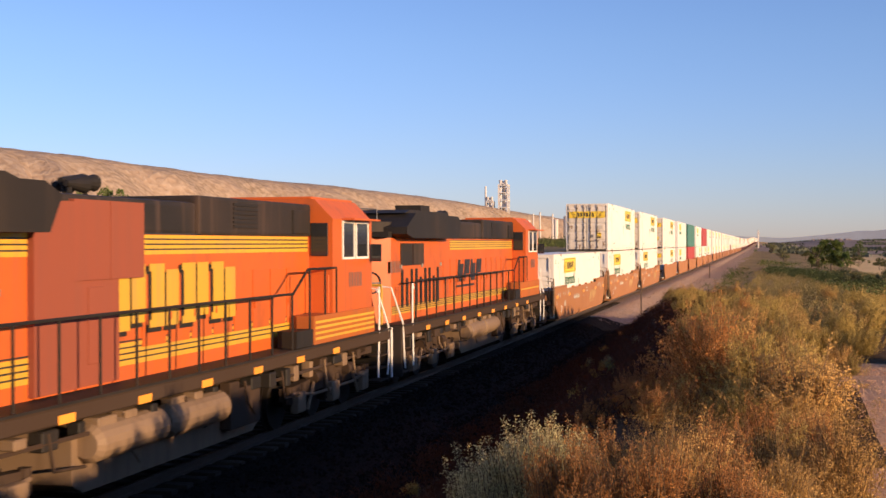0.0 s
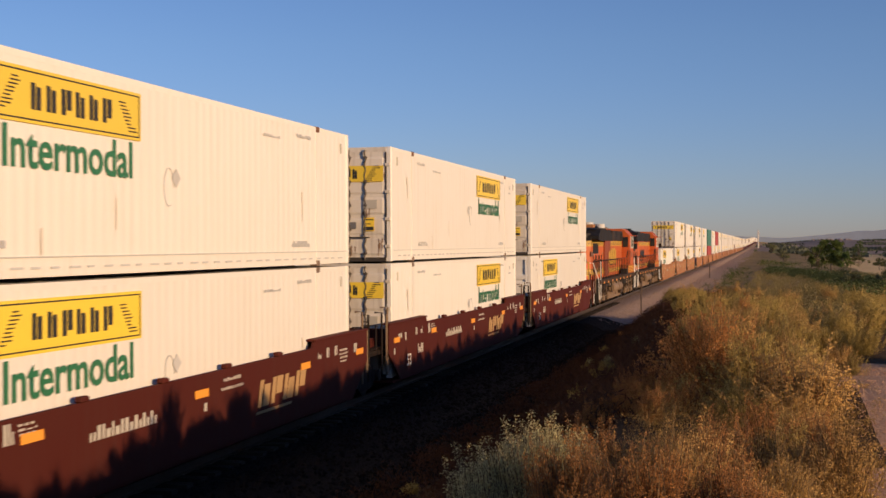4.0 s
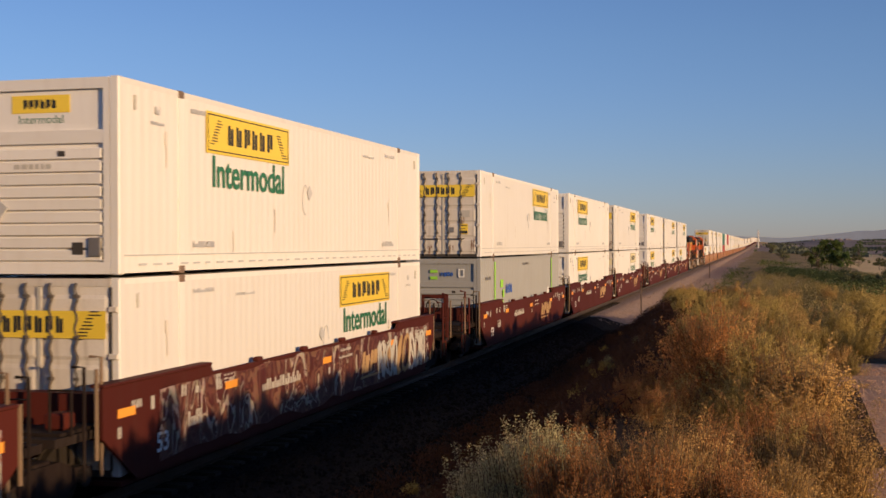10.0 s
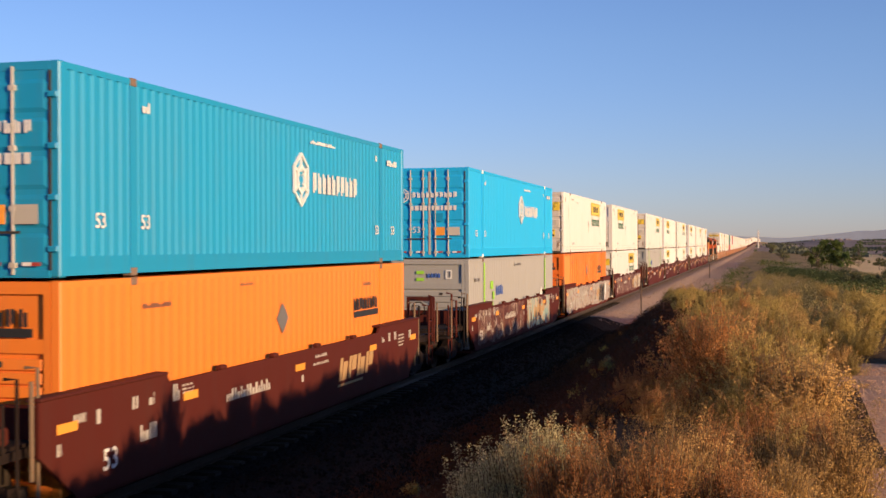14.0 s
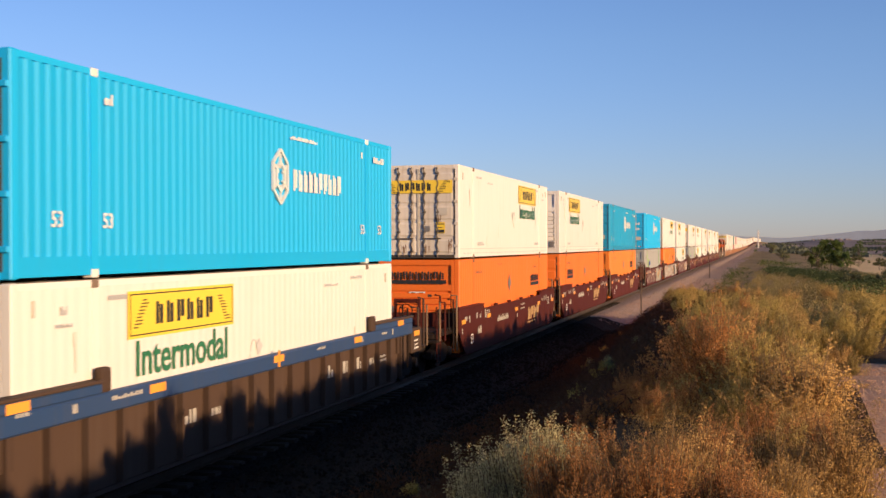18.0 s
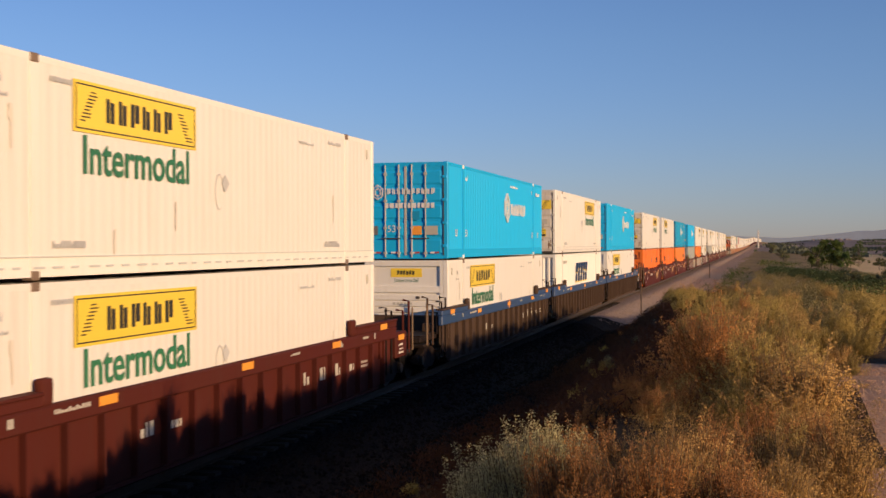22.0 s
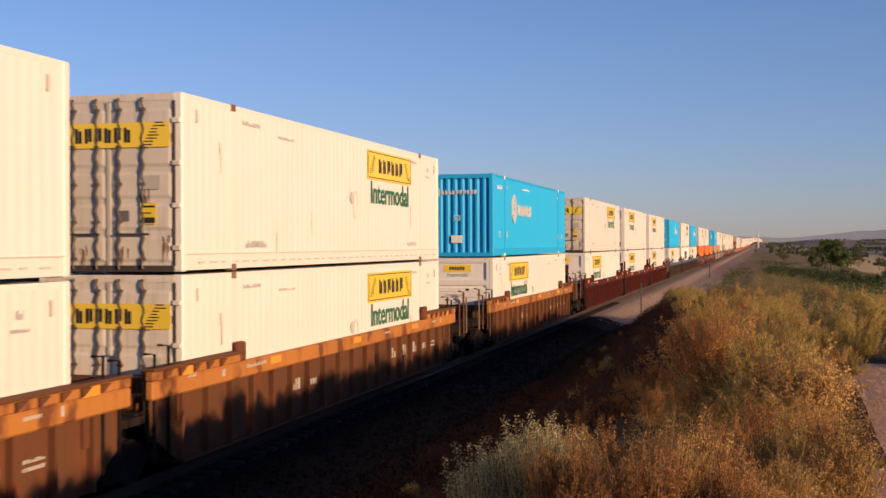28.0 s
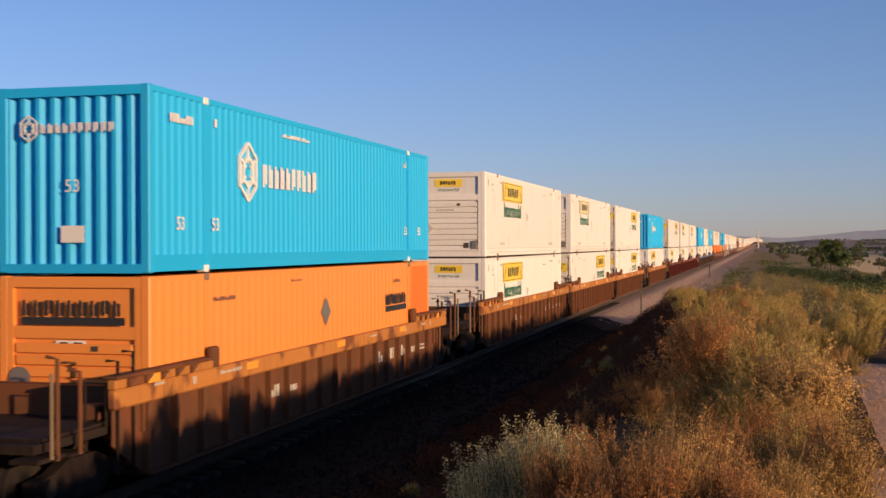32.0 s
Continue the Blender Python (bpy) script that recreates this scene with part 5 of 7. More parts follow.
        for end in (-1, 1):
            xe = end * 9.5
            part("step_rail", tubes([(xe, y, 2.55), (xe + end * 0.12, y, 2.68), (xe + end * 0.14, y, 2.0), (xe + end * 0.05, y, 0.55)], r=0.026), WHITE_INK, c, "white painted step rail")
            part("step_rail", tubes([(end * 10.5, sy * 0.9, 2.62), (end * 10.48, sy * 1.15, 2.6), (end * 10.45, sy * 1.45, 1.7), (end * 10.4, y, 0.9), (end * 10.3, y, 0.55)], r=0.024), WHITE_INK, c, "white painted step rail")
            part("step_rail", tubes([(end * 10.62, sy * 1.2, 0.35), (end * 10.62, sy * 1.2, 1.6)], r=0.03), WHITE_INK, c)
            st = part("step", boxed(*[(min(end * 9.75, end * 10.5), max(end * 9.75, end * 10.5), *sorted((sy * 1.05, sy * 1.45)), z, z + 0.03) for z in (0.42, 0.72, 1.02, 1.32)]), LOCO_GRIME, c)
            part("step_side", boxed((end * 10.52 - 0.015, end * 10.52 + 0.015, *sorted((sy * 1.02, sy * 1.46)), 0.38, 1.62)), LOCO_GRIME, st)
            part("end_post", tubes([(end * 10.5, sy * 0.35, 1.66), (end * 10.5, sy * 0.35, 2.65)], [(end * 10.5, sy * 0.9, 1.66), (end * 10.5, sy * 0.9, 2.65)], [(end * 10.5, sy * 0.35, 2.65), (end * 10.5, sy * 0.9, 2.65)], r=0.03), LOCO_YELLOW, c)
    for end in (-1, 1):
        part("pilot", soft_box(min(end * 10.42, end * 10.55), max(end * 10.42, end * 10.55), -1.45, 1.45, 0.35, 1.62, 0.02, 1), LOCO_BLACK, c)
        part("coupler", soft_box(min(end * 10.5, end * 11.1), max(end * 10.5, end * 11.1), -0.15, 0.15, 0.7, 1.0, 0.05), WHEEL, c)
        for y in (-0.5, 0.5):
            part("air_hose", tubes([(end * 10.55, y, 0.95), (end * 10.85, y, 0.65), (end * 10.95, y * 0.8, 0.4)], r=0.03), INK, c)
    # fuel tank and air reservoirs
    bm = bmesh.new()
    prism(bm, [(-3.4, 0.45), (-3.4, 1.2), (3.0, 1.2), (3.0, 0.45), (2.7, 0.3), (-3.1, 0.3)], -1.2, 1.2)
    tank = part("fuel_tank", bm, LOCO_TANK, c, "dusty fuel tank")
    for sy in (-1, 1):
        for x in (-2.2, 0.0):
            part("air_reservoir", reservoir(x, sy * 1.32, 0.98, 1.9, 0.27), LOCO_TANK, tank)
        part("filler_box", soft_box(1.3, 2.6, *sorted((sy * 1.2, sy * 1.42)), 0.5, 1.2, 0.04), LOCO_GRIME, tank)
        for end in (-1, 1):
            part("pipe_run", tubes([(end * 9, sy * 1.38, 1.2), (end * 3.3, sy * 1.4, 1.15)], r=0.035), LOCO_GRIME, c)
    # boxes, valves and pipes hung under the walkway
    q = random.Random(17)
    for k in range(26):
        x = -9.4 + 0.73 * k + q.uniform(-0.15, 0.15)
        w, h, dp = q.uniform(0.08, 0.26), q.uniform(0.12, 0.34), q.uniform(0.05, 0.2)
        part("equipment_box", soft_box(x - w, x + w, -1.36 - dp * 0.6, -1.2, 1.33 - h, 1.33, 0.02, 1), q.choice((LOCO_GRIME, LOCO_TANK, LOCO_BLACK)), c)
    for k in range(9):
        x = -8.6 + 2.1 * k + q.uniform(-0.4, 0.4)
        part("hanging_pipe", tubes([(x, -1.42, 1.3), (x + 0.1, -1.44, q.uniform(0.7, 0.95)), (x + q.uniform(0.4, 0.9), -1.42, q.uniform(0.5, 0.8))], r=0.025), q.choice((LOCO_TANK, LOCO_GRIME)), c)
    # three-axle bogies
    for x in (-6.9, 6.9):
        for sy in (-1, 1):
            y = sy * 1.12
            bm = bmesh.new()
            prism(bm, [(-2.45, 0.85), (-1.2, 0.92), (-0.9, 1.08), (0.9, 1.08), (1.2, 0.92), (2.45, 0.85), (2.45, 0.62), (2.2, 0.42), (1.9, 0.42), (1.5, 0.66), (0.4, 0.66), (0.3, 0.4), (-0.3, 0.4), (-0.4, 0.66), (-1.5, 0.66), (-1.9, 0.42), (-2.2, 0.42), (-2.45, 0.62)], y - 0.1, y + 0.1)
            fr = place(part("bogie_frame", bm, LOCO_GRIME, c), x, 0, 0)
            for dx in (-2.05, 0, 2.05):
                piece("axle_box", "axle_box", lambda: soft_box(-0.24, 0.24, -0.09, 0.09, -0.2, 0.22, 0.05, 2), LOCO_TANK, fr, dx, sy * 1.27, 0.54)
                for k in (-0.36, 0.36):
                    piece("coil_spring", "coil_spring", lambda: disc(bmesh.new(), (0, 0, 0), "z", 0.09, 0.09, 0.34, 10), LOCO_GRIME, fr, dx + k, sy * 1.2, 0.72)
            for dx in (-1.0, 1.0):
                piece("brake_cylinder", "brake_cylinder", lambda: disc(bmesh.new(), (0, 0, 0), "x", 0.14, 0.11, 0.5, 12), LOCO_GRIME, fr, dx, sy * 1.26, 0.95)
            part("brake_rigging", tubes([(-2.4, sy * 1.28, 0.75), (-1.2, sy * 1.3, 0.62), (1.2, sy * 1.3, 0.62), (2.4, sy * 1.28, 0.75)], [(-1.6, sy * 1.3, 0.35), (-1.2, sy * 1.3, 0.9)], [(1.6, sy * 1.3, 0.35), (1.2, sy * 1.3, 0.9)], r=0.035), LOCO_TANK, fr)
        for dx in (-2.05, 0, 2.05):
            piece("wheelset", "loco_wheelset", loco_wheelset, WHEEL, c, x + dx, 0, 0)
    return c


def loco_wheelset():
    bm = bmesh.new()
    for sy in (-1, 1):
        disc(bm, (0, sy * 0.745, 0.53), "y", 0.53, 0.53, 0.13, 26)
        disc(bm, (0, sy * 0.69, 0.53), "y", 0.56, 0.56, 0.03, 26)
    tube(bm, [(0, -1.1, 0.53), (0, 1.1, 0.53)], 0.1, 8)
    return bm


def reservoir(x, y, z, ln, r):
    bm = bmesh.new()
    disc(bm, (x, y, z), "x", r, r, ln, 18)
    disc(bm, (x - ln / 2 - 0.05, y, z), "x", r * 0.7, r, 0.1, 18)
    disc(bm, (x + ln / 2 + 0.05, y, z), "x", r, r * 0.7, 0.1, 18)
    return bm


def frame_door(sy):
    y0, y1 = sorted((sy * HW, sy * (HW + 0.018)))
    return boxed((0.03, 0.80, y0, y1, 2.12, 3.22), (0.06, 0.1, *sorted((sy * HW, sy * (HW + 0.05))), 2.5, 2.62))


def loco_name(h, w):
    """Four tall serifed blocks, drawn as plain shapes."""
    bm = bmesh.new()
    s = w / 4
    for i in range(4):
        a = -w / 2 + i * s
        b = lambda x0, x1, z0, z1: box(bm, a + x0 * s, a + x1 * s, -0.004, 0.004, z0 * h, z1 * h)
        b(0.06, 0.44, -0.5, 0.5), b(0.0, 0.06, 0.38, 0.5), b(0.0, 0.06, -0.5, -0.38)
        b(0.50, 0.88, -0.5 if i % 2 else -0.40, 0.40 if i % 2 else 0.5)
    return bm


# ---- the train, from the front back ----
Z1 = 0.33
Z2 = Z1 + CH + 0.02
PROTO = {}


def take(key, build):
    """The first call builds a thing, later ones copy it."""
    if key not in PROTO:
        PROTO[key] = build()
        return PROTO[key]
    return copy_thing(PROTO[key], Matrix.Identity(4))


BOXES = {
    "W": lambda e: white_container(e),
    "P": lambda e: white_container(e, True, "white corrugated 53-foot container with faded cream sign"),
    "B": lambda e: blue_container(e),
    "T": lambda e: blue_container(e, TEAL, "faded teal corrugated 53-foot container with white markings"),
    "G": lambda e: grey_container(e),
    "O": lambda e: orange_container(e, ORANGE, "bright orange 53-foot container with black lettering blocks"),
    "L": lambda e: orange_container(e, MID_ORANGE, "sunned orange 53-foot container with black lettering blocks"),
    "M": lambda e: orange_container(e, PALE_ORANGE, "faded light orange 53-foot container with a bright repainted end", repainted=True),
    "S": lambda e: orange_container(e, ORANGE, "orange 53-foot container with pale vertical seam strips", seams=True),
    "F": lambda e: swift_container(e),
    "w": lambda e: far_container(e, WHITE, True, "white 53-foot container with yellow sign, far along the train"),
    "g": lambda e: far_container(e, GREEN_BOX, False, "dark green container far along the train"),
    "r": lambda e: far_container(e, RED_BOX, False, "dull red container far along the train"),
    "n": lambda e: far_container(e, BROWN_BOX, False, "brown container far along the train"),
}


def load(s_near, upper, lower):
    """A stack by its letters; a second character d or n tells whether doors or nose face back along the line."""
    for code, z in ((lower, Z1), (upper, Z2)):
        if code:
            run(take(code, lambda: BOXES[code[0]](code[1])), s_near + CL, z, 0.0 if code[1] == "d" else 180.0)


CARS = {
    "brown": ("smooth", "mineral brown well car with smooth steel sides", CAR_BROWN, CAR_BROWN),
    "blue": ("ribbed", "well car with slate blue sill and brown ribbed sides", CAR_BLUE, CAR_WEB),
    "ribs": ("ribbed", "mineral brown well car with ribbed sides", CAR_BROWN, CAR_BROWN),
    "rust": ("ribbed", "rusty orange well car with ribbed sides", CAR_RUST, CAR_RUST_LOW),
    "tan": ("smooth", "golden brown well car with smooth steel sides", CAR_TAN, CAR_TAN),
}


def unit(kind, s_near, front, rear, detail=True):
    k, label, skin, low = CARS[kind]
    ob = take((kind, front, rear, detail), lambda: well_car(k, front, rear, label, skin, low, detail=detail))
    return run(ob, s_near + CL)


# near end of each stack along the line at the start, upper box, lower box, car, coupled front, coupled rear
NEAR = [
    (-12.3, "Wd", "Wn", "brown", 1, 0), (-31.7, "Wd", "Wd", "brown", 0, 0), (-51.15, "Wn", "Wn", "brown", 0, 1),
    (-74.6, "Wd", "Pd", "brown", 1, 0), (-93.9, "Wn", "Wn", "brown", 0, 0), (-113.3, "Wd", "Gn", "brown", 0, 1),
    (-137.0, "Wn", "Wd", "brown", 1, 0), (-156.7, "Wd", "Sn", "brown", 0, 0), (-176.2, "Bd", "Gn", "brown", 0, 1),
    (-199.75, "Td", "Ln", "brown", 1, 0), (-219.2, "Wn", "Od", "brown", 0, 0), (-238.75, "Wd", "On", "brown", 0, 1),
    (-262.05, "Bd", "Wn", "blue", 1, 0), (-281.55, "Wd", "Fn", "blue", 0, 0), (-301.35, "Bd", "Wn", "blue", 0, 1),
    (-324.7, "Wn", "Wn", "ribs", 1, 0), (-344.0, "Wn", "Wn", "ribs", 0, 0), (-363.5, "Wd", "Wn", "ribs", 0, 1),
    (-386.75, "Bn", "Wn", "rust", 1, 1),
    (-410.4, "Wd", "Wd", "rust", 1, 0), (-429.85, "Pn", "Wd", "rust", 0, 0), (-449.2, "Wn", "Wn", "rust", 0, 1),
    (-472.7, "Bn", "Mn", "rust", 1, 1),
    (-496.3, "Wn", "Wn", "rust", 1, 0),
]
for s, up, low, kind, front, rear in NEAR:
    u = unit(kind, s, bool(front), bool(rear))
    load(s, up, low)
    if s in (-137.0, -156.7, -176.2):
        tagged(u, "mineral brown well car covered in spray paint")
        if s == -137.0:
            spray(u, 3, -7.2, 8.3, SPRAY_DULL, ())
            spray(u, 4, 3.6, 8.0, None, (FADED, GOLD_INK, FADED))
        elif s == -156.7:
            spray(u, 5, -8.4, 8.5, SPRAY_PALE, ())
            spray(u, 6, 3.4, 6.6, None, (INK, WHITE_INK, INK))
        else:
            spray(u, 8, -7.6, 0.4, SPRAY_DULL, ())
            spray(u, 9, 1.0, 6.2, SPRAY_TEAL, ())
AHEAD = [
    (54.6, "", "Wn", 1, 0), (75.0, "Wd", "Wn", 0, 0), (95.4, "Wd", "Wn", 0, 1), (119.0, "Wd", "Wd", 1, 0), (140.0, "wn", "wn", 0, 0),
    (160.5, "gd", "rd", 0, 1), (181.0, "wn", "wd", 1, 0), (200.5, "rn", "wd", 0, 0), (220.0, "wd", "wn", 0, 1),
]
for s, up, low, front, rear in AHEAD:
    unit("tan", s, bool(front), bool(rear), s < 100)
    load(s, up, low)
pick = random.Random(12)
s = 243.5
k = 0
while s < 1500:
    unit("tan" if s < 600 else "brown", s, k == 0, k == 2, False)
    col = lambda: pick.choice("wwwwwwwwwnwwr" if 540 < s < 640 else "wwwwwwwwwwwwn") + pick.choice("dn")
    load(s, "nd" if 560 < s < 590 else col(), col())
    s += 23.4 if k == 2 else 19.5
    k = (k + 1) % 3
run(locomotive(True, "orange diesel locomotive with yellow stripes and black radiator wings"), 18.25)
run(locomotive(False, "orange and black diesel locomotive with slanted black lettering blocks"), 40.4)


# ---- land ----
SOIL = earth("dry_soil", (0.075, 0.048, 0.024), (0.05, 0.034, 0.016), (0.10, 0.066, 0.034), 0.3, 7.0)
GRAVEL = earth("pale_gravel", (0.31, 0.215, 0.16), (0.20, 0.14, 0.10), (0.43, 0.315, 0.24), 1.6, 7.0, bump=0.9, dist=0.06)
PATH = earth("warm_path_gravel", (0.60, 0.35, 0.19), (0.48, 0.27, 0.14), (0.70, 0.45, 0.27), 0.8, 34.0, bump=0.7, dist=0.018)
# ballast colour is near black so that it carries the bank's shade
BALLAST = earth("shade_darkened_ballast", (0.011, 0.0085, 0.007), (0.007, 0.0055, 0.0045), (0.02, 0.016, 0.013), 0.7, 26.0, bump=1.0, dist=0.06)
PASTURE = earth("dry_pasture", (0.24, 0.165, 0.07), (0.15, 0.115, 0.045), (0.34, 0.24, 0.11), 0.03, 0.35, bump=0.8, dist=0.25)
STUBBLE = earth("straw_field", (0.62, 0.43, 0.19), (0.52, 0.36, 0.16), (0.68, 0.5, 0.24), 0.05, 0.8, bump=0.3, dist=0.1)
# valley floor beyond 660 m, dulled in colour to stand for haze
FAR_PLAIN = earth("haze_dulled_valley_floor", (0.25, 0.19, 0.15), (0.18, 0.145, 0.12), (0.33, 0.25, 0.19), 0.006, 0.05, bump=0)
BADLAND = earth("bare_badland_slope", (0.33, 0.24, 0.165), (0.24, 0.18, 0.12), (0.40, 0.31, 0.225), 0.02, 0.3, bump=0.8, dist=1.4)
# distance haze is mixed into the base colours of the horizon hills
DISTANT = earth("haze_tinted_far_hills", (0.29, 0.335, 0.42), (0.275, 0.32, 0.405), (0.305, 0.35, 0.435), 0.002, 0.02, bump=0)


def height(x, y):
    k = min(1.0, max(0.0, (x - 600.0) / 670.0))
    rise = 3.3 * k * k
    mid = way(x)[0]
    d = y - mid
    if d <= 0:
        top = 2.55 - 0.6 * smooth(20, 45, x) - 1.15 * smooth(50, 72, x) - 0.8 * smooth(62, 84, x)  # the bank, above the foot of the ballast
        foot = smooth(-4.4, -9.7 + 2.4 * smooth(20, 45, x), d)
        z = -0.55 + top * foot + 0.18 * fbm(x * 0.16, y * 0.2) * foot * smooth(0, 1.0, top)
        side = smooth(1.6, 15, -y) if x < 90 else smooth(2, 40, -y)
        z += (-2.2 - z) * side
        z -= smooth(40, 300, -y) * 1.2
        z += 8.0 * smooth(1300, 2250, x) * smooth(10, 120, -y)
        z += 0.07 * fbm(x * 0.5, y * 0.5) * foot + 0.35 * fbm(x * 0.02, y * 0.02) * smooth(8, 60, -y)
    else:
        z = -0.55 + 3.4 * smooth(4, 13, d) + 0.3 * smooth(60, 110, d) + 6.0 * smooth(130, 330, d) + 0.12 * fbm(x * 0.2, y * 0.2) * smooth(4, 10, d)
    if abs(d) < 3.2:
        z = max(z, -0.55 + 0.33 * smooth(3.1, 1.9, abs(d)))
    return z + rise


def spread(near, step, far, grow):
    v = [0.0]
    while v[-1] < far:
        v.append(v[-1] + (step if v[-1] < near else max(step, (v[-1] - near) * grow + step)))
    return v


def sheet():
    xs = [-v for v in spread(10, 1.0, 400, 0.3)[:0:-1]] + spread(85, 0.55, 5200, 0.06)
    up, down = spread(8, 0.4, 1200, 0.10), spread(24, 0.45, 3600, 0.10)
    ys = [TRACK_Y - v for v in down[:0:-1]] + [TRACK_Y + v for v in up]
    nx, ny = len(xs), len(ys)
    verts = [(x, y, height(x, y)) for x in xs for y in ys]
    faces, mats = [], []
    for i in range(nx - 1):
        for j in range(ny - 1):
            a = i * ny + j
            faces.append((a, a + ny, a + ny + 1, a + 1))
            x, y = (xs[i] + xs[i + 1]) / 2, (ys[j] + ys[j + 1]) / 2
            d = y - way(x)[0]
            n = noise.noise((x * 0.5, y * 0.5, 0)) * 0.8
            # shade-dark ballast ends where the bank's shadow ends; plain gravel beyond
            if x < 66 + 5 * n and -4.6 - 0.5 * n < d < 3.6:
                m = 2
            elif d < 3.6 and x > 64 and d > -5.8 - 2.2 * n - 0.002 * x:
                m = 1
            elif x < 17 + 1.5 * n and -6 < y < -0.75 + 0.2 * n + 0.8 * noise.noise((x * 0.3, y * 0.2, 7)):
                m = 5
            elif y < -20 - 0.02 * x and 380 < x < 640:
                m = 4
            elif y < -12 - 0.02 * x and 200 < x < 380 and noise.noise((x * 0.008, y * 0.03, 4)) > -0.08:
                m = 4
            elif x > 660 and d < 0:
                m = 6
            elif y < -16 or x > 90:
                m = 3
            else:
                m = 0
            mats.append(m)
    me = bpy.data.meshes.new("ground")
    me.from_pydata(verts, [], faces)
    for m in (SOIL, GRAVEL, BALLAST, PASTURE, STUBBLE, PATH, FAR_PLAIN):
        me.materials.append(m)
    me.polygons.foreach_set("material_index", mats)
    me.polygons.foreach_set("use_smooth", [True] * len(faces))
    return me


tagged(new("ground", sheet()), "dry ground of gravel, soil and pasture beside the line", "ground", kind="structure")


def hill():
    """A long bare ridge that runs beside the line, gullied on the near face."""
    nx, ny = 510, 62
    verts, faces = [], []
    for i in range(nx):
        x = 60 + 6.0 * i
        crest = (42.5 + 4 * smooth(600, 1200, x)) * (1 - 0.10 * smooth(1250, 1950, x)) * (1 - smooth(2250, 3100, x)) + 1.4 * fbm(x * 0.006, 0)
        for j in range(ny):
            y = 205 + 5.5 * j
            g = smooth(205 + 22 * noise.noise((x * 0.006, 3, 0)), 345, y)
            gully = abs(noise.noise((x * 0.026 + 0.5 * noise.noise((x * 0.01, y * 0.02, 5)), y * 0.004, 1)))
            bite = (1 - gully * 2.6) if gully < 0.38 else 0.0
            z = 3 + (crest + 3.0) * (0.62 * g + 0.38 * smooth(0.2, 0.75, g)) - 15.0 * bite * smooth(0.05, 0.4, g) * (1 - smooth(0.6, 0.92, g))
            z += 1.8 * abs(fbm(x * 0.045, y * 0.045)) * (1 - 0.6 * g) * smooth(0.05, 0.3, g)
            verts.append((x, y, z - 6 * smooth(500, 545, y)))
    for i in range(nx - 1):
        for j in range(ny - 1):
            a = i * ny + j
            faces.append((a, a + ny, a + ny + 1, a + 1))
    me = bpy.data.meshes.new("hill")
    me.from_pydata(verts, [], faces)
    me.materials.append(BADLAND)
    return me


tagged(new("hill", hill()), "bare tan eroded ridge behind the line", "hill", kind="structure")


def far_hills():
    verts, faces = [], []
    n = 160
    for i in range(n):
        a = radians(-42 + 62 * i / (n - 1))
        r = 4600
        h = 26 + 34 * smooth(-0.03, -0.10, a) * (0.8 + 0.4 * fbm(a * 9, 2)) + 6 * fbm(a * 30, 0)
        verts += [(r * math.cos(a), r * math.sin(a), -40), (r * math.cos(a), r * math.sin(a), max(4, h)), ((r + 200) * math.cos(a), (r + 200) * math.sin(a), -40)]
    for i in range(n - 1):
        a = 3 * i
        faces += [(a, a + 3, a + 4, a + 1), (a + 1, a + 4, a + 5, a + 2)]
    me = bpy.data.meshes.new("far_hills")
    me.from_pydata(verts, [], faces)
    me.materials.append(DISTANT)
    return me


tagged(new("backdrop", far_hills()), "low hills along the horizon, tinted blue-grey for haze", "hills", kind="structure")

# ---- the track ----
RAIL_STEEL = paint("worn_rail_steel", (0.16, 0.12, 0.09), 0.4, 0.7, dirt=0.4, streak=False)
# weathered wood, its colour lowered further to stand for the shade
TIE_WOOD = paint("shaded_weathered_tie_wood", (0.017, 0.013, 0.010), 0.9, dirt=0.5, streak=False)


def rail(side):
    prof = [(-0.07, -0.17), (0.07, -0.17), (0.07, -0.155), (0.012, -0.13), (0.012, -0.045), (0.036, -0.035), (0.036, 0.0), (-0.036, 0.0), (-0.036, -0.035), (-0.012, -0.045), (-0.012, -0.13), (-0.07, -0.155)]
    xs = [-120, 600] + [640 + 60 * k for k in range(30)]
    bm = bmesh.new()
    rows = []
    for x in xs:
        y, z = way(x)
        rows.append([bm.verts.new((x, y + side * 0.755 + p, z + q)) for p, q in prof])
    for a, b in zip(rows, rows[1:]):
        for k in range(len(prof)):
            bm.faces.new((a[k], a[(k + 1) % len(prof)], b[(k + 1) % len(prof)], b[k]))
    bmesh.ops.recalc_face_normals(bm, faces=bm.faces[:])
    return bm


track = tagged(new("railway_track"), "steel rails on wooden ties in ballast coloured dark for shade", "track", kind="structure")
for side in (-1, 1):
    part("rail", rail(side), RAIL_STEEL, track)
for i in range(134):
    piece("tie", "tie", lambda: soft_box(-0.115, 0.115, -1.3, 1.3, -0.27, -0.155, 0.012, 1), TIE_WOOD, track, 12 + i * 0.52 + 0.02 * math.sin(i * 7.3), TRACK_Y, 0)


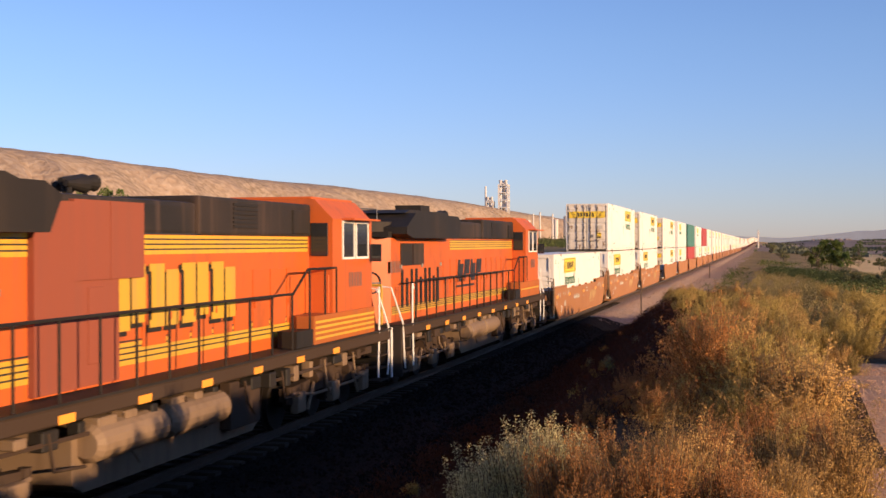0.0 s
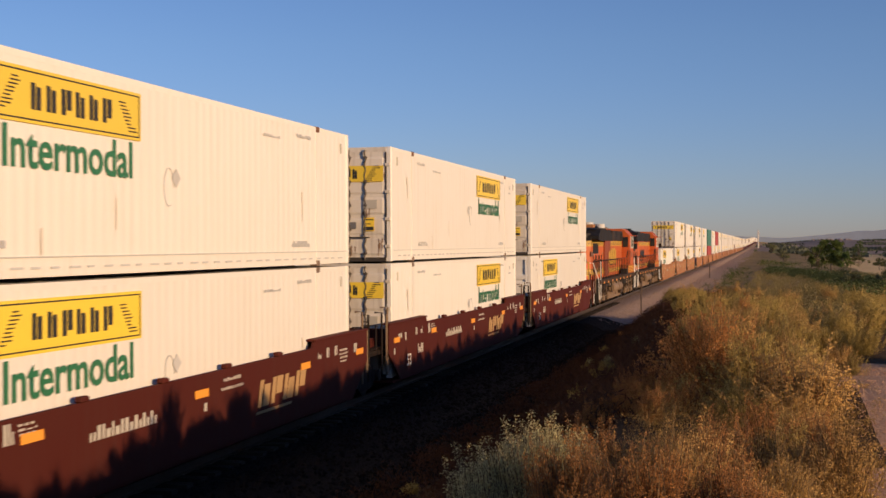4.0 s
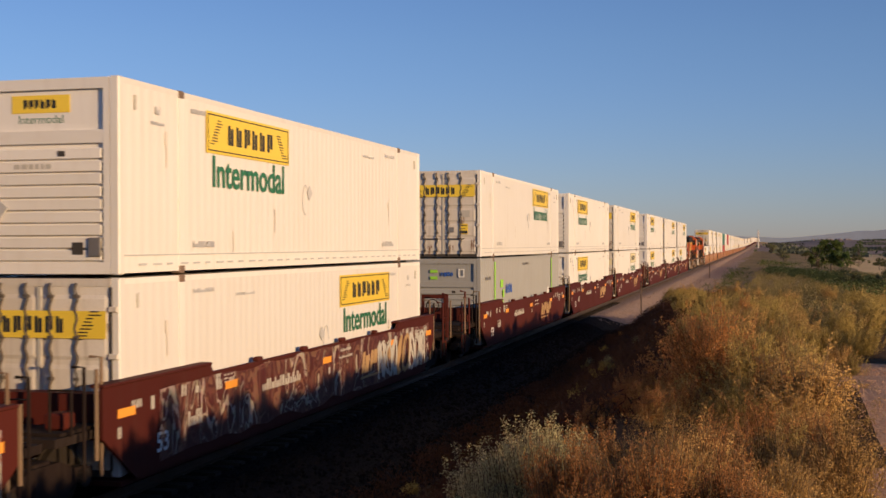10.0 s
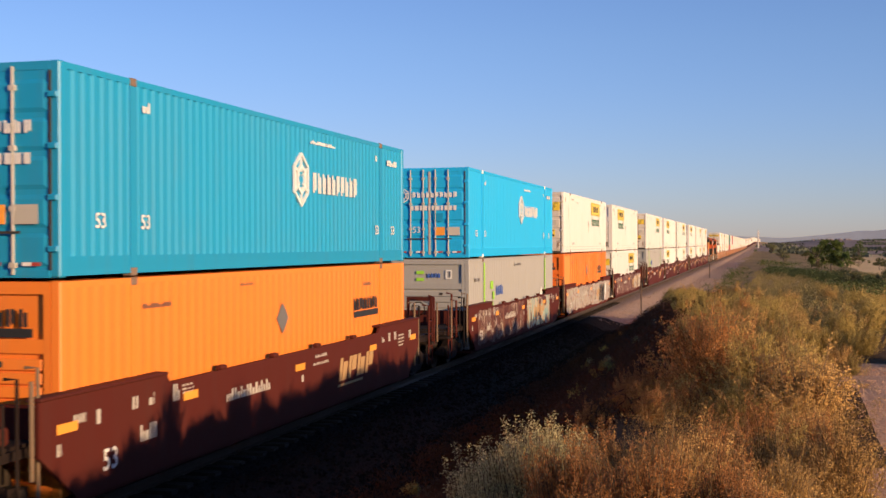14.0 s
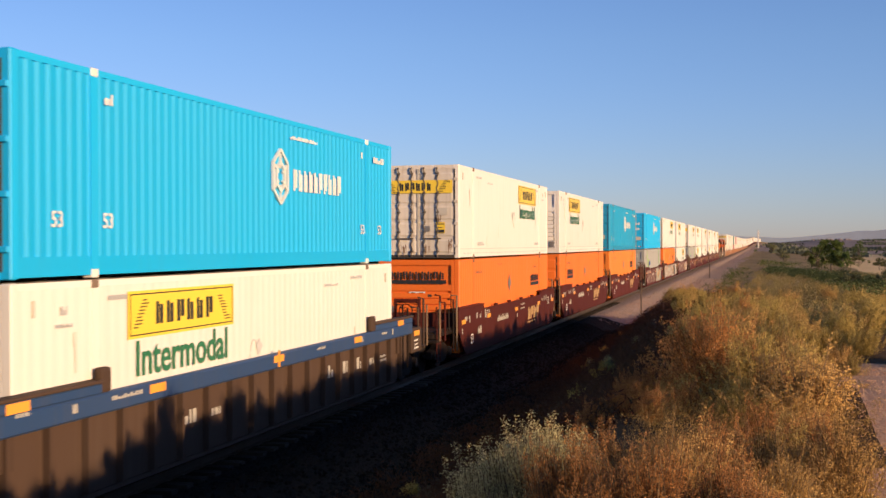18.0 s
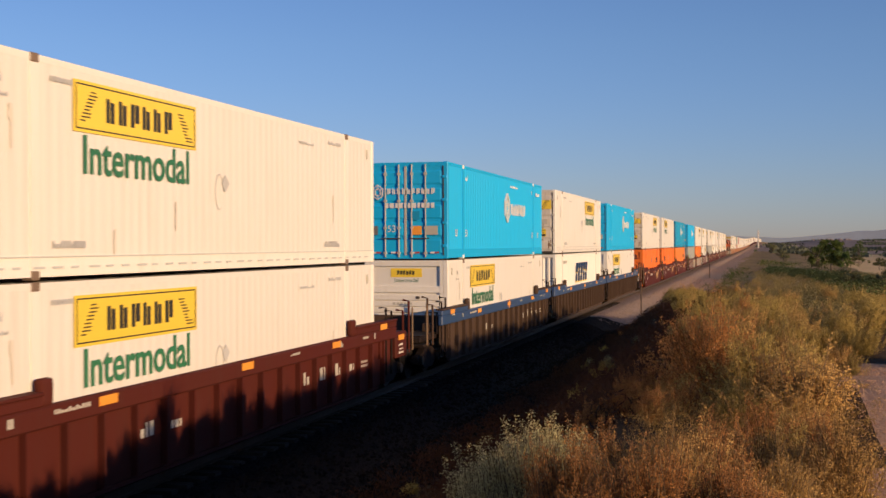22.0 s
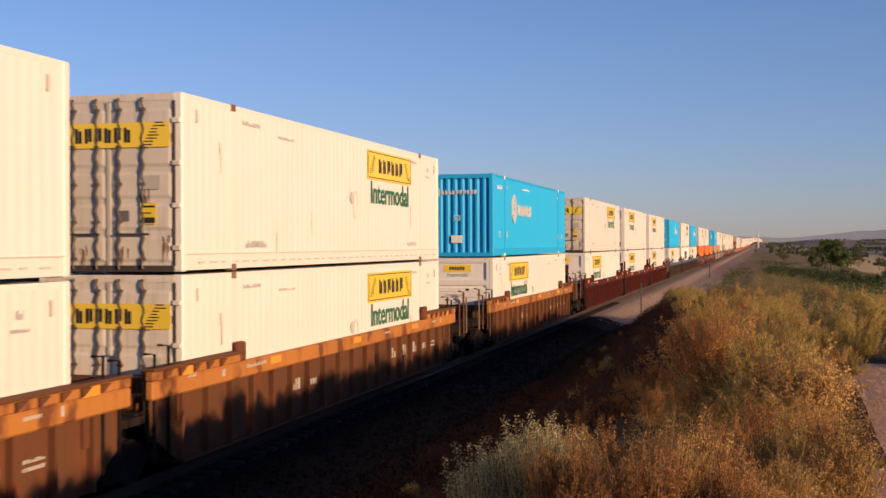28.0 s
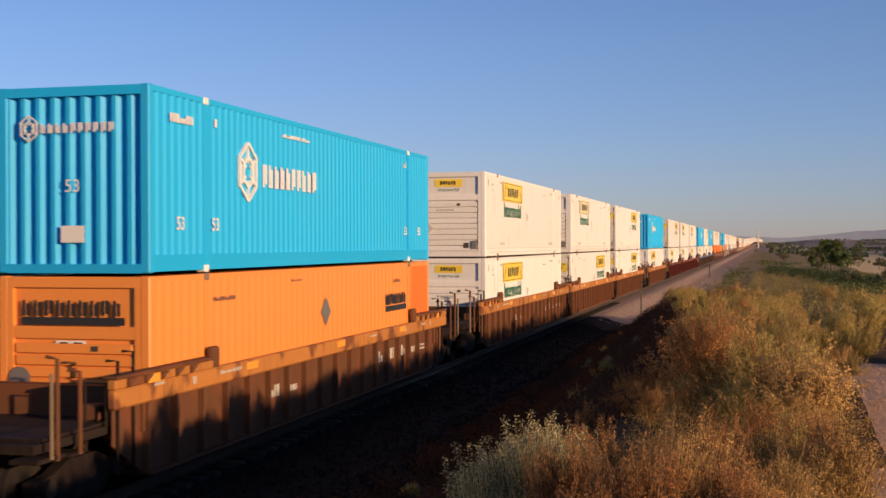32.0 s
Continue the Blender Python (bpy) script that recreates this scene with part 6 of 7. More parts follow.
def stones(n, seed, x0, x1, y0, y1, r0, r1):
    r = random.Random(seed)
    verts, faces = [], []
    for _ in range(n):
        x, y = r.uniform(x0, x1), r.uniform(y0, y1)
        q = r.uniform(r0, r1)
        z = height(x, y)
        b = len(verts)
        for dx, dy, dz in ((1, 0, 0), (-1, 0, 0), (0, 1, 0), (0, -1, 0), (0, 0, 1), (0, 0, -0.6)):
            verts.append((x + q * (dx + r.uniform(-0.4, 0.4)), y + q * (dy + r.uniform(-0.4, 0.4)), z + q * 0.4 + q * (dz * 0.8 + r.uniform(-0.2, 0.2))))
        for f in ((0, 2, 4), (2, 1, 4), (1, 3, 4), (3, 0, 4), (2, 0, 5), (1, 2, 5), (3, 1, 5), (0, 3, 5)):
            faces.append(tuple(b + k for k in f))
    me = bpy.data.meshes.new("stones")
    me.from_pydata(verts, [], faces)
    return me


# these stones share the ballast colour with the shade in it
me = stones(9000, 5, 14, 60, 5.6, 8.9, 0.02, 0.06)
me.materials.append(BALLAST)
tagged(new("ballast_stones", me), "loose ballast stones beside the rails, coloured dark for shade", "stones", kind="stuff")
me = stones(9000, 6, 6, 17, -3, -0.7, 0.003, 0.011)
me.materials.append(PATH)
tagged(new("gravel_stones", me), "pale gravel on the path over the bank", "gravel", kind="stuff")

# ---- plants ----
RUSSET = foliage("russet_weed_leaves", (0.18, 0.075, 0.020), (0.74, 0.345, 0.095), 0.2, 0.26, 0.5)
GOLD = foliage("golden_brush_leaves", (0.22, 0.125, 0.034), (0.86, 0.535, 0.16), 0.2, 0.26, 0.5)
OLIVE = foliage("olive_brush_leaves", (0.16, 0.115, 0.028), (0.73, 0.53, 0.14), 0.2, 0.26, 0.5)
SAGE = foliage("grey_green_sage_leaves", (0.20, 0.18, 0.075), (0.82, 0.72, 0.33), 0.12, 0.26, 0.5)
LEAF = foliage("tree_leaves", (0.08, 0.12, 0.028), (0.17, 0.21, 0.055), 0.2, 0.25)
STALK = foliage("dry_stalks", (0.10, 0.065, 0.03), (0.15, 0.10, 0.05), 0.15, 0.0)
BARK = paint("grey_brown_bark", (0.11, 0.085, 0.065), 0.95, dirt=0.4, streak=False)


def leaf_mesh(seed, stems, per, spread_r, tall, size, slim=0.35, droop=0.2, up=0.6):
    """A rounded clump of feathery sprays: verts and faces of the stalks, then of the leaves."""
    r = random.Random(seed)
    sv, sf, lv, lf = [], [], [], []
    lobes = [(r.random() * math.tau, r.uniform(0.3, 1.0), r.uniform(0.75, 1.1)) for _ in range(5)]
    for _ in range(stems):
        la, lr, lh = r.choice(lobes)
        a, q = la + r.gauss(0, 0.6), spread_r * lr * math.sqrt(r.random()) * 1.1
        base = Vector((0.3 * q * math.cos(a), 0.3 * q * math.sin(a), -0.05))
        h = tall * lh * (0.7 + 0.3 * r.random()) * (1 - 0.45 * (q / spread_r) ** 2)
        if r.random() < 0.12:
            h *= 1.22
        tip = Vector((q * math.cos(a) * 1.1, q * math.sin(a) * 1.1, h))
        bend = Vector((r.uniform(-1, 1), r.uniform(-1, 1), 0)) * 0.08 * tall
        pts = [base + (tip - base) * t + bend * math.sin(t * math.pi) for t in (0, 0.33, 0.66, 1.0)]
        w = 0.0025
        for p0, p1 in zip(pts, pts[1:]):
            b = len(sv)
            sv += [p0 + Vector((w, 0, 0)), p0 + Vector((-w * 0.5, w, 0)), p0 + Vector((-w * 0.5, -w, 0)), p1 + Vector((w * 0.6, 0, 0)), p1 + Vector((-w * 0.3, w * 0.6, 0)), p1 + Vector((-w * 0.3, -w * 0.6, 0))]
            sf += [(b, b + 1, b + 4, b + 3), (b + 1, b + 2, b + 5, b + 4), (b + 2, b, b + 3, b + 5)]
        for k in range(per):
            t = 0.15 + 0.85 * r.random() ** 0.8
            i = min(2, int(t * 3))
            p = pts[i].lerp(pts[i + 1], t * 3 - i)
            out = Vector((r.gauss(0, 1), r.gauss(0, 1), r.gauss(up, 0.6))).normalized()
            ln = size * r.uniform(0.6, 1.5)
            off = out * abs(r.gauss(0, 0.07)) * (1.2 - t) * tall
            sd = out.cross(Vector((r.gauss(0, 1), r.gauss(0, 1), r.gauss(0, 1)))).normalized() * ln * slim * 0.5
            p = p + off
            b = len(lv)
            lv += [p, p + out * ln * 0.5 + sd, p + out * ln - Vector((0, 0, droop * ln)), p + out * ln * 0.5 - sd]
            lf.append((b, b + 1, b + 2, b + 3))
    return (sv, sf), (lv, lf)


def shrub(name, label, leaf, seed, stems, per, spread_r, tall, size, slim=0.4):
    (sv, sf), (lv, lf) = leaf_mesh(seed, stems, per, spread_r, tall, size * 1.15, slim * 0.85, up=0.6)
    me = bpy.data.meshes.new(name)
    me.from_pydata(lv, [], lf)
    c = tagged(part(name, me, leaf), label, "bush", "brush on the bank")
    if stems < 80:
        return c
    me = bpy.data.meshes.new("twigwork")
    me.from_pydata(sv, [], sf)
    part("twigwork", me, STALK, c)
    return c


def kinds(stems, per, size, few):
    return {
        "russet": [shrub("weed_bush", "russet dry weed bush with feathery stalks", RUSSET, 20 + k, stems, per, 0.50, 0.80, size, 0.5) for k in range(few)],
        "gold": [shrub("brush", "golden dry brush with fine twigs", GOLD, 30 + k, stems, per, 0.54, 0.76, size, 0.5) for k in range(few)],
        "olive": [shrub("olive_bush", "olive green brush with fine twigs", OLIVE, 40 + k, stems, per, 0.56, 0.74, size, 0.5) for k in range(few)],
        "sage": [shrub("sagebrush", "pale grey-green sagebrush on the bank", SAGE, 50 + k, stems, per, 0.42, 0.6, size * 0.9, 0.42) for k in range(max(1, few - 1))],
    }


NEAREST, FINE, COARSE = kinds(120, 150, 0.0135, 2), kinds(80, 170, 0.0165, 2), kinds(79, 150, 0.019, 2)
USED = set()


def plant(kind, x, y, scale, r):
    proto = r.choice((NEAREST if x < 9.3 else FINE if x < 18 else COARSE)[kind])
    m = Matrix.Translation((x, y, height(x, y) - 0.03)) @ Matrix.Rotation(r.random() * math.tau, 4, "Z")
    if proto.name in USED:
        ob = copy_thing(proto, m)
    else:
        USED.add(proto.name)
        ob = proto
        ob.matrix_basis = m
    ob.scale = (scale * r.uniform(0.9, 1.15), scale * r.uniform(0.9, 1.15), scale * r.uniform(0.9, 1.1))
    return ob


r = random.Random(77)
# clumps along the crest of the bank
for _ in range(180):
    x = 4.6 + 36 * r.random() ** 1.8
    edge = 0.45 + 0.9 * smooth(8.5, 5.5, x)
    y = r.uniform(-0.7 - 0.04 * x, edge)
    if x < 16 and y < -0.72 + 0.2 * r.random():
        continue
    if y + 0.4 > 0.277 * x:
        continue
    n = noise.noise((x * 0.3, y * 0.5, 2))
    if 9.4 < x < 13 and y > 0.3:
        continue
    if x < 8.0 and y > 0.75:
        kind = r.choice(("sage", "sage", "sage", "russet"))
    elif y > 0.35:
        kind = r.choice(("russet", "gold", "gold")) if x < 11 else r.choice(("gold", "gold", "olive", "olive"))
    elif x > 11:
        kind = r.choice(("gold", "gold", "olive", "olive"))
    else:
        kind = r.choice(("gold", "gold", "russet")) if n < -0.05 else r.choice(("olive", "gold", "gold"))
    plant(kind, x, y, r.choice((0.45, 0.55, 0.68, 0.8)) * r.uniform(0.85, 1.1) * (0.8 if x < 7.2 else 1.0), r)
for _ in range(44):
    x = r.uniform(6.2, 9.4)
    top = 0.277 * x - 0.42
    plant(r.choice(("russet", "russet", "gold", "gold")), x, r.uniform(top - 1.5, top - 0.35), r.uniform(0.6, 0.85), r)
# pale sage at the near end
for _ in range(24):
    x = r.uniform(7.0, 8.8)
    top = min(0.277 * x - 0.36, 1.75)
    plant("sage", x, r.uniform(top - 0.5, top), r.uniform(1.0, 1.3), r)
for i in range(96):
    x = 8.0 + 0.39 * i + r.uniform(-0.3, 0.3)
    plant(r.choice(("russet", "gold", "gold", "olive") if x < 9.5 else ("gold", "olive", "olive", "olive", "russet")), x, r.uniform(-0.45, 0.2 if 9.4 < x < 13 else 0.6), r.choice((0.5, 0.6, 0.7, 0.85)) * r.uniform(0.9, 1.08) * (1.38 if 11.6 < x < 17 else 1.15 if 17 <= x < 32 else 0.85), r)
# russet weeds just under the crest
for _ in range(30):
    x = 11.5 + 24 * r.random() ** 1.3
    plant(r.choice(("russet", "russet", "russet", "gold")), x, r.uniform(0.6, 1.7), r.uniform(0.3, 0.55), r)
# brush where the bank runs out beside the gravel
for i in range(78):
    x = 20 + 0.58 * i + r.uniform(-0.3, 0.3)
    plant(r.choice(("olive", "olive", "gold")), x, 0.9 + 2.5 * smooth(20, 58, x) + r.uniform(-0.6, 0.5), r.uniform(0.55, 0.95), r)
# weeds on the slope down to the track
for _ in range(26):
    x = 9 + 60 * r.random()
    y = r.uniform(1.6, 6.2)
    plant(r.choice(("russet", "russet", "sage", "olive")), x, y, r.uniform(0.4, 0.7), r)
# brush on the falling ground farther on
for _ in range(100):
    x = 17 + 42 * r.random() ** 1.2
    y = r.uniform(-4 - 0.13 * x, 1.0) if x > 34 else r.uniform(-7, -1.2)
    plant(r.choice(("olive", "olive", "olive", "gold")), x, y, r.uniform(0.7, 1.2), r)


def thicket(seed, n, spot, tall, size, leaf, slim=0.25):
    """A close cover of low feathery weeds, too many to count."""
    r = random.Random(seed)
    lv, lf = [], []
    for _ in range(n):
        x, y = spot(r)
        z, h = height(x, y), tall * r.uniform(0.5, 1.1)
        for _ in range(46):
            a, q = r.random() * math.tau, h * 0.65 * math.sqrt(r.random())
            p = Vector((x + q * math.cos(a), y + q * math.sin(a), z + (h - 0.5 * q) * r.random()))
            u = Vector((r.gauss(0, 1), r.gauss(0, 1), r.gauss(1.2, 0.7))).normalized() * size * r.uniform(0.6, 1.5)
            w = u.orthogonal().normalized() * size * slim
            b = len(lv)
            lv += [p - u, p + w, p + u, p - w]
            lf.append((b, b + 1, b + 2, b + 3))
    me = bpy.data.meshes.new("thicket")
    me.from_pydata(lv, [], lf)
    me.materials.append(leaf)
    return me


def patch(r, gate, seed):
    """A spot on the crest, inside the patches that a slow noise leaves."""
    while True:
        x, y = 8.5 + 46 * r.random() ** 1.3, r.uniform(-0.7, 0.9)
        if noise.noise((x * 0.35, y * 0.9, seed)) > gate and not (9.4 < x < 12.5 and y > 0.25):
            return x, y + 1.6 * smooth(24, 55, x)


# russet weed leaves again, with the slope's shade put into the colour
RUSSET_LOW = foliage("shade_darkened_russet_leaves", (0.035, 0.015, 0.007), (0.07, 0.03, 0.012), 0.2, 0.2)
DULL_RUSSET = foliage("dull_brown_weed_leaves", (0.20, 0.11, 0.04), (0.31, 0.18, 0.06), 0.2, 0.2)
RUSSET_MID = foliage("red_brown_weed_leaves", (0.26, 0.10, 0.03), (0.40, 0.17, 0.05), 0.2, 0.2)
DRY_GRASS = foliage("dry_grass_blades", (0.36, 0.215, 0.055), (0.54, 0.34, 0.09), 0.2, 0.3)
tagged(new("slope_weeds", thicket(21, 2600, lambda r: (8 + 58 * r.random() ** 1.3, r.uniform(1.3, 6.4)), 0.42, 0.045, RUSSET_LOW)), "low russet weeds on the slope, coloured dark for the shade", "weeds", kind="stuff")
tagged(new("underbrush", thicket(22, 3600, lambda r: (4.8 + 46 * r.random() ** 1.4, r.uniform(-0.6, 1.1)), 0.34, 0.017, DRY_GRASS, 0.13)), "close underbrush along the crest of the bank", "underbrush", kind="stuff")
tagged(new("crest_brush", thicket(24, 1300, lambda r: patch(r, 0.02, 9.0), 0.5, 0.02, DRY_GRASS, 0.16)), "patches of dry golden brush along the crest of the bank", "brush", kind="stuff")
tagged(new("russet_brush", thicket(25, 900, lambda r: patch(r, 0.16, 17.0), 0.46, 0.02, RUSSET_MID, 0.16)), "patches of red-brown weeds along the crest of the bank", "weeds", kind="stuff")
tagged(new("path_grass", thicket(23, 420, lambda r: (7 + 14 * r.random(), -0.75 + 0.22 * r.gauss(0, 1)), 0.13, 0.014, DRY_GRASS, 0.14)), "thin dry grass at the edge of the gravel path", "grass", kind="stuff")


def scrub(seed, n, x0, x1, y0, y1, tall, leaf, gate):
    """Low growth over the plain, as loose leaf clumps."""
    r = random.Random(seed)
    lv, lf = [], []
    while n > 0:
        x = x0 * (x1 / x0) ** r.random()
        y = r.uniform(y0(x), y1(x))
        n -= 1
        if noise.noise((x * 0.03 / (1 + x * 0.003), y * 0.10, seed)) < gate:
            continue
        z, q = height(x, y), tall * r.uniform(0.5, 1.2)
        for _ in range(9):
            p = Vector((x + r.gauss(0, 0.6) * q, y + r.gauss(0, 0.6) * q, z + q * r.random()))
            u = Vector((r.gauss(0, 1), r.gauss(0, 1), r.gauss(0.3, 1))).normalized() * q * r.uniform(0.12, 0.3)
            w = u.orthogonal().normalized() * q * r.uniform(0.06, 0.16)
            b = len(lv)
            lv += [p - u, p + w, p + u, p - w]
            lf.append((b, b + 1, b + 2, b + 3))
    me = bpy.data.meshes.new("scrub")
    me.from_pydata(lv, [], lf)
    me.materials.append(leaf)
    return me


# leaf green brought down so that it carries the train's shade
SHADY = foliage("shade_darkened_thicket_leaves", (0.022, 0.028, 0.010), (0.05, 0.055, 0.02), 0.2, 0.1)


def behind_line(r):
    while True:
        x, d = 18 + 70 * r.random(), r.uniform(3.4, 13.5)
        if noise.noise((x * 0.16, d * 0.25, 5)) > -0.25:
            return x, TRACK_Y + d


tagged(new("lineside_thicket", thicket(61, 1500, behind_line, 1.0, 0.11, SHADY)), "tangled bushes on the slope behind the line, coloured dark for shade", "bushes", kind="stuff")
GREEN = foliage("green_scrub_leaves", (0.085, 0.105, 0.025), (0.15, 0.165, 0.045), 0.2, 0.25)


def open_plain(r, x0, x1, gate=-0.42):
    while True:
        x = x0 * (x1 / x0) ** r.random()
        y = r.uniform(-7 - 0.14 * x, 1.4 - 0.004 * x if x > 36 else -1.0)
        if noise.noise((x * 0.06, y * 0.15, 3 if gate < 0 else 13)) > gate:
            return x, y


right_lo, right_hi = (lambda x: -6 - 0.16 * x), (lambda x: 1.5 - 0.006 * x)
OLIVE_GRASS = foliage("olive_gold_scrub_leaves", (0.23, 0.18, 0.065), (0.37, 0.29, 0.105), 0.2, 0.25)
tagged(new("dry_scrub", thicket(3, 7000, lambda r: open_plain(r, 22, 66), 0.62, 0.034, OLIVE_GRASS)), "dry golden scrub over the plain beside the line", "scrub", kind="stuff")
tagged(new("dry_scrub", thicket(4, 3600, lambda r: open_plain(r, 60, 190), 0.7, 0.07, OLIVE_GRASS)), "dry scrub farther over the plain", "scrub", kind="stuff")
tagged(new("russet_scrub", thicket(6, 650, lambda r: open_plain(r, 20, 60, 0.16), 0.55, 0.032, DULL_RUSSET)), "red-brown scrub among the golden growth", "scrub", kind="stuff")
tagged(new("green_scrub", scrub(5, 6500, 80, 330, right_lo, right_hi, 0.62, GREEN, 0.12)), "bands of low green scrub over the plain", "scrub", kind="stuff")
tagged(new("dry_weeds", scrub(8, 9000, 20, 120, lambda x: 24, lambda x: 17 + 0.72 * x, 0.3, OLIVE_GRASS, -0.4)), "dry weeds on the ground behind the line", "weeds", kind="stuff")

DEEP_GREEN = foliage("deep_green_scrub_leaves", (0.05, 0.07, 0.022), (0.10, 0.12, 0.04), 0.2, 0.2)


def wash(r):
    while True:
        t = r.random()
        x, y = 178 - 54 * t + r.gauss(0, 5.5), -2.4 - 9.2 * t + r.gauss(0, 1.2)
        if noise.noise((x * 0.12, y * 0.5, 8)) > -0.05:
            return x, y


def ridge_foot(r):
    a, d = radians(r.uniform(7.6, 14.5)), 260 * 4.0 ** r.random()
    return d * math.cos(a), d * math.sin(a)


tagged(new("foothill_scrub", thicket(43, 420, ridge_foot, 3.4, 0.34, GREEN)), "green scrub along the foot of the ridge", "scrub", kind="stuff")
tagged(new("wash_scrub", thicket(41, 420, wash, 1.4, 0.13, DEEP_GREEN)), "dark green scrub along a dry wash", "scrub", kind="stuff")
tagged(new("gravel_edge_weeds", thicket(42, 240, lambda r: (60 + 150 * r.random() ** 1.2, 3.7 - 2.2 * r.random() ** 2 + r.gauss(0, 0.7)), 0.55, 0.06, GREEN)), "green weeds along the edge of the lineside gravel", "weeds", kind="stuff")
me = stones(3200, 9, 63, 150, 3.6, 8.2, 0.015, 0.05)
me.materials.append(GRAVEL)
tagged(new("lineside_stones", me), "loose stones on the gravel beside the line", "stones", kind="stuff")


# ---- trees ----
def tree(name, label, seed, tall, wide, leaf=LEAF, clumps=34, per=60, size=0.26, category="tree"):
    r = random.Random(seed)
    c = tagged(new(name), label, category)
    bm = bmesh.new()
    tube_t(bm, [(0, 0, -0.3), (0.05 * wide, 0, 0.25 * tall), (0.02 * wide, 0.04 * wide, 0.6 * tall)], [0.045 * tall * 0.6, 0.03 * tall * 0.6, 0.014 * tall * 0.6])
    tips = []
    for k in range(9):
        a = k * 2.4 + r.random()
        z0 = tall * (0.18 + 0.05 * k)
        q = wide * (0.5 + 0.45 * r.random()) * (1 - 0.35 * k / 9)
        tip = Vector((q * math.cos(a), q * math.sin(a), min(tall * 0.95, z0 + tall * (0.2 + 0.3 * r.random()))))
        mid = Vector((0.45 * tip.x, 0.45 * tip.y, z0 + 0.45 * (tip.z - z0) + 0.04 * tall))
        tube_t(bm, [(0.02 * wide, 0.02 * wide, z0), mid, tip], [0.012 * tall * 0.6, 0.008 * tall * 0.6, 0.003 * tall * 0.6])
        tips += [tip, mid.lerp(tip, 0.5)]
    part("trunk", bm, BARK, c)
    lv, lf = [], []
    for k in range(clumps):
        t = r.choice(tips) if k > 6 else Vector((0.3 * wide * r.uniform(-1, 1), 0.3 * wide * r.uniform(-1, 1), tall * r.uniform(0.7, 0.95)))
        o = t + Vector((r.gauss(0, 0.16) * wide, r.gauss(0, 0.16) * wide, r.gauss(0, 0.07) * tall))
        rad = wide * r.uniform(0.12, 0.26)
        for _ in range(per):
            d = Vector((r.gauss(0, 1), r.gauss(0, 1), r.gauss(0, 0.75)))
            p = o + d.normalized() * rad * r.random() ** 0.4
            u = Vector((r.gauss(0, 1), r.gauss(0, 1), r.gauss(0, 1))).normalized()
            w = u.orthogonal().normalized()
            ln = size * r.uniform(0.6, 1.4)
            b = len(lv)
            lv += [p - u * ln * 0.5, p + w * ln * 0.28, p + u * ln * 0.5, p - w * ln * 0.28]
            lf.append((b, b + 1, b + 2, b + 3))
    me = bpy.data.meshes.new("crown")
    me.from_pydata(lv, [], lf)
    part("crown", me, leaf, c)
    return c


def tube_t(bm, pts, rads, n=7):
    rows = []
    for p, q in zip(pts, rads):
        rows.append([bm.verts.new(Vector(p) + Vector((q * math.cos(k * math.tau / n), q * math.sin(k * math.tau / n), 0))) for k in range(n)])
    for a, b in zip(rows, rows[1:]):
        for k in range(n):
            bm.faces.new((a[k], a[(k + 1) % n], b[(k + 1) % n], b[k]))
    bm.faces.new(rows[-1])


LEAF_DULL = foliage("dusty_tree_leaves", (0.085, 0.09, 0.035), (0.16, 0.155, 0.065), 0.2, 0.2)
TREES = [tree("tree", "leafy green tree on the valley floor", 3, 5.6, 2.5, clumps=64, per=90, size=0.3), tree("tree", "leafy green tree behind the line", 8, 6.4, 3.2), tree("tree", "dusty olive tree behind the line", 9, 5.4, 3.4, LEAF_DULL)]
SHRUB = tree("shrub", "rounded green shrub on the plain", 5, 2.2, 1.7, LEAF_DULL, 18, 50, 0.2, "bush")
DEAD = tree("dead_tree", "bare leaning dead tree on the plain", 14, 4.5, 3.0, STALK, 2, 6, 0.1)
FIRST = set()


def stand(proto, x, y, scale, turn):
    m = Matrix.Translation((x, y, height(x, y) - 0.05)) @ Matrix.Rotation(turn, 4, "Z")
    if proto.name in FIRST:
        ob = copy_thing(proto, m)
    else:
        FIRST.add(proto.name)
        ob = proto
        ob.matrix_basis = m
    ob.scale = (scale, scale, scale * 0.95)
    return ob


# (distance, bearing from the line in degrees, scale, which)
for d, a, sc, k in ((204, -3.05, 0.95, 0), (209, -2.55, 0.72, 0), (201, -3.5, 0.6, 0), (250, -1.0, 0.55, 2), (420, -4.2, 1.0, 1), (450, -5.5, 1.0, 2), (520, -0.5, 0.8, 2)):
    stand(TREES[k], d * math.cos(radians(a)), d * math.sin(radians(a)), sc, d)
stand(DEAD, 190 * math.cos(radians(-2.5)), 190 * math.sin(radians(-2.5)), 1.0, 1.0)
r = random.Random(31)
for i in range(34):
    d, a = r.uniform(125, 175), radians(r.uniform(27.5, 36.5))
    stand(TREES[r.choice((1, 1, 2))], d * math.cos(a), d * math.sin(a), r.uniform(0.7, 1.15), r.random() * 6)
for i in range(14):
    d, a = r.uniform(170, 420), radians(r.uniform(9, 27))
    stand(TREES[r.choice((1, 2, 2))], d * math.cos(a), d * math.sin(a), r.uniform(0.6, 1.0), r.random() * 6)
for i in range(50):
    d, a = r.uniform(95, 420), radians(r.uniform(-7.5, 0.2))
    if d * math.sin(a) < -6 - 0.012 * d:
        stand(SHRUB, d * math.cos(a), d * math.sin(a), r.uniform(0.5, 1.1), r.random() * 6)
for i in range(40):
    d, a = r.uniform(60, 120), radians(r.uniform(24, 37))
    stand(SHRUB, d * math.cos(a), d * math.sin(a), r.uniform(0.5, 0.9), r.random() * 6)


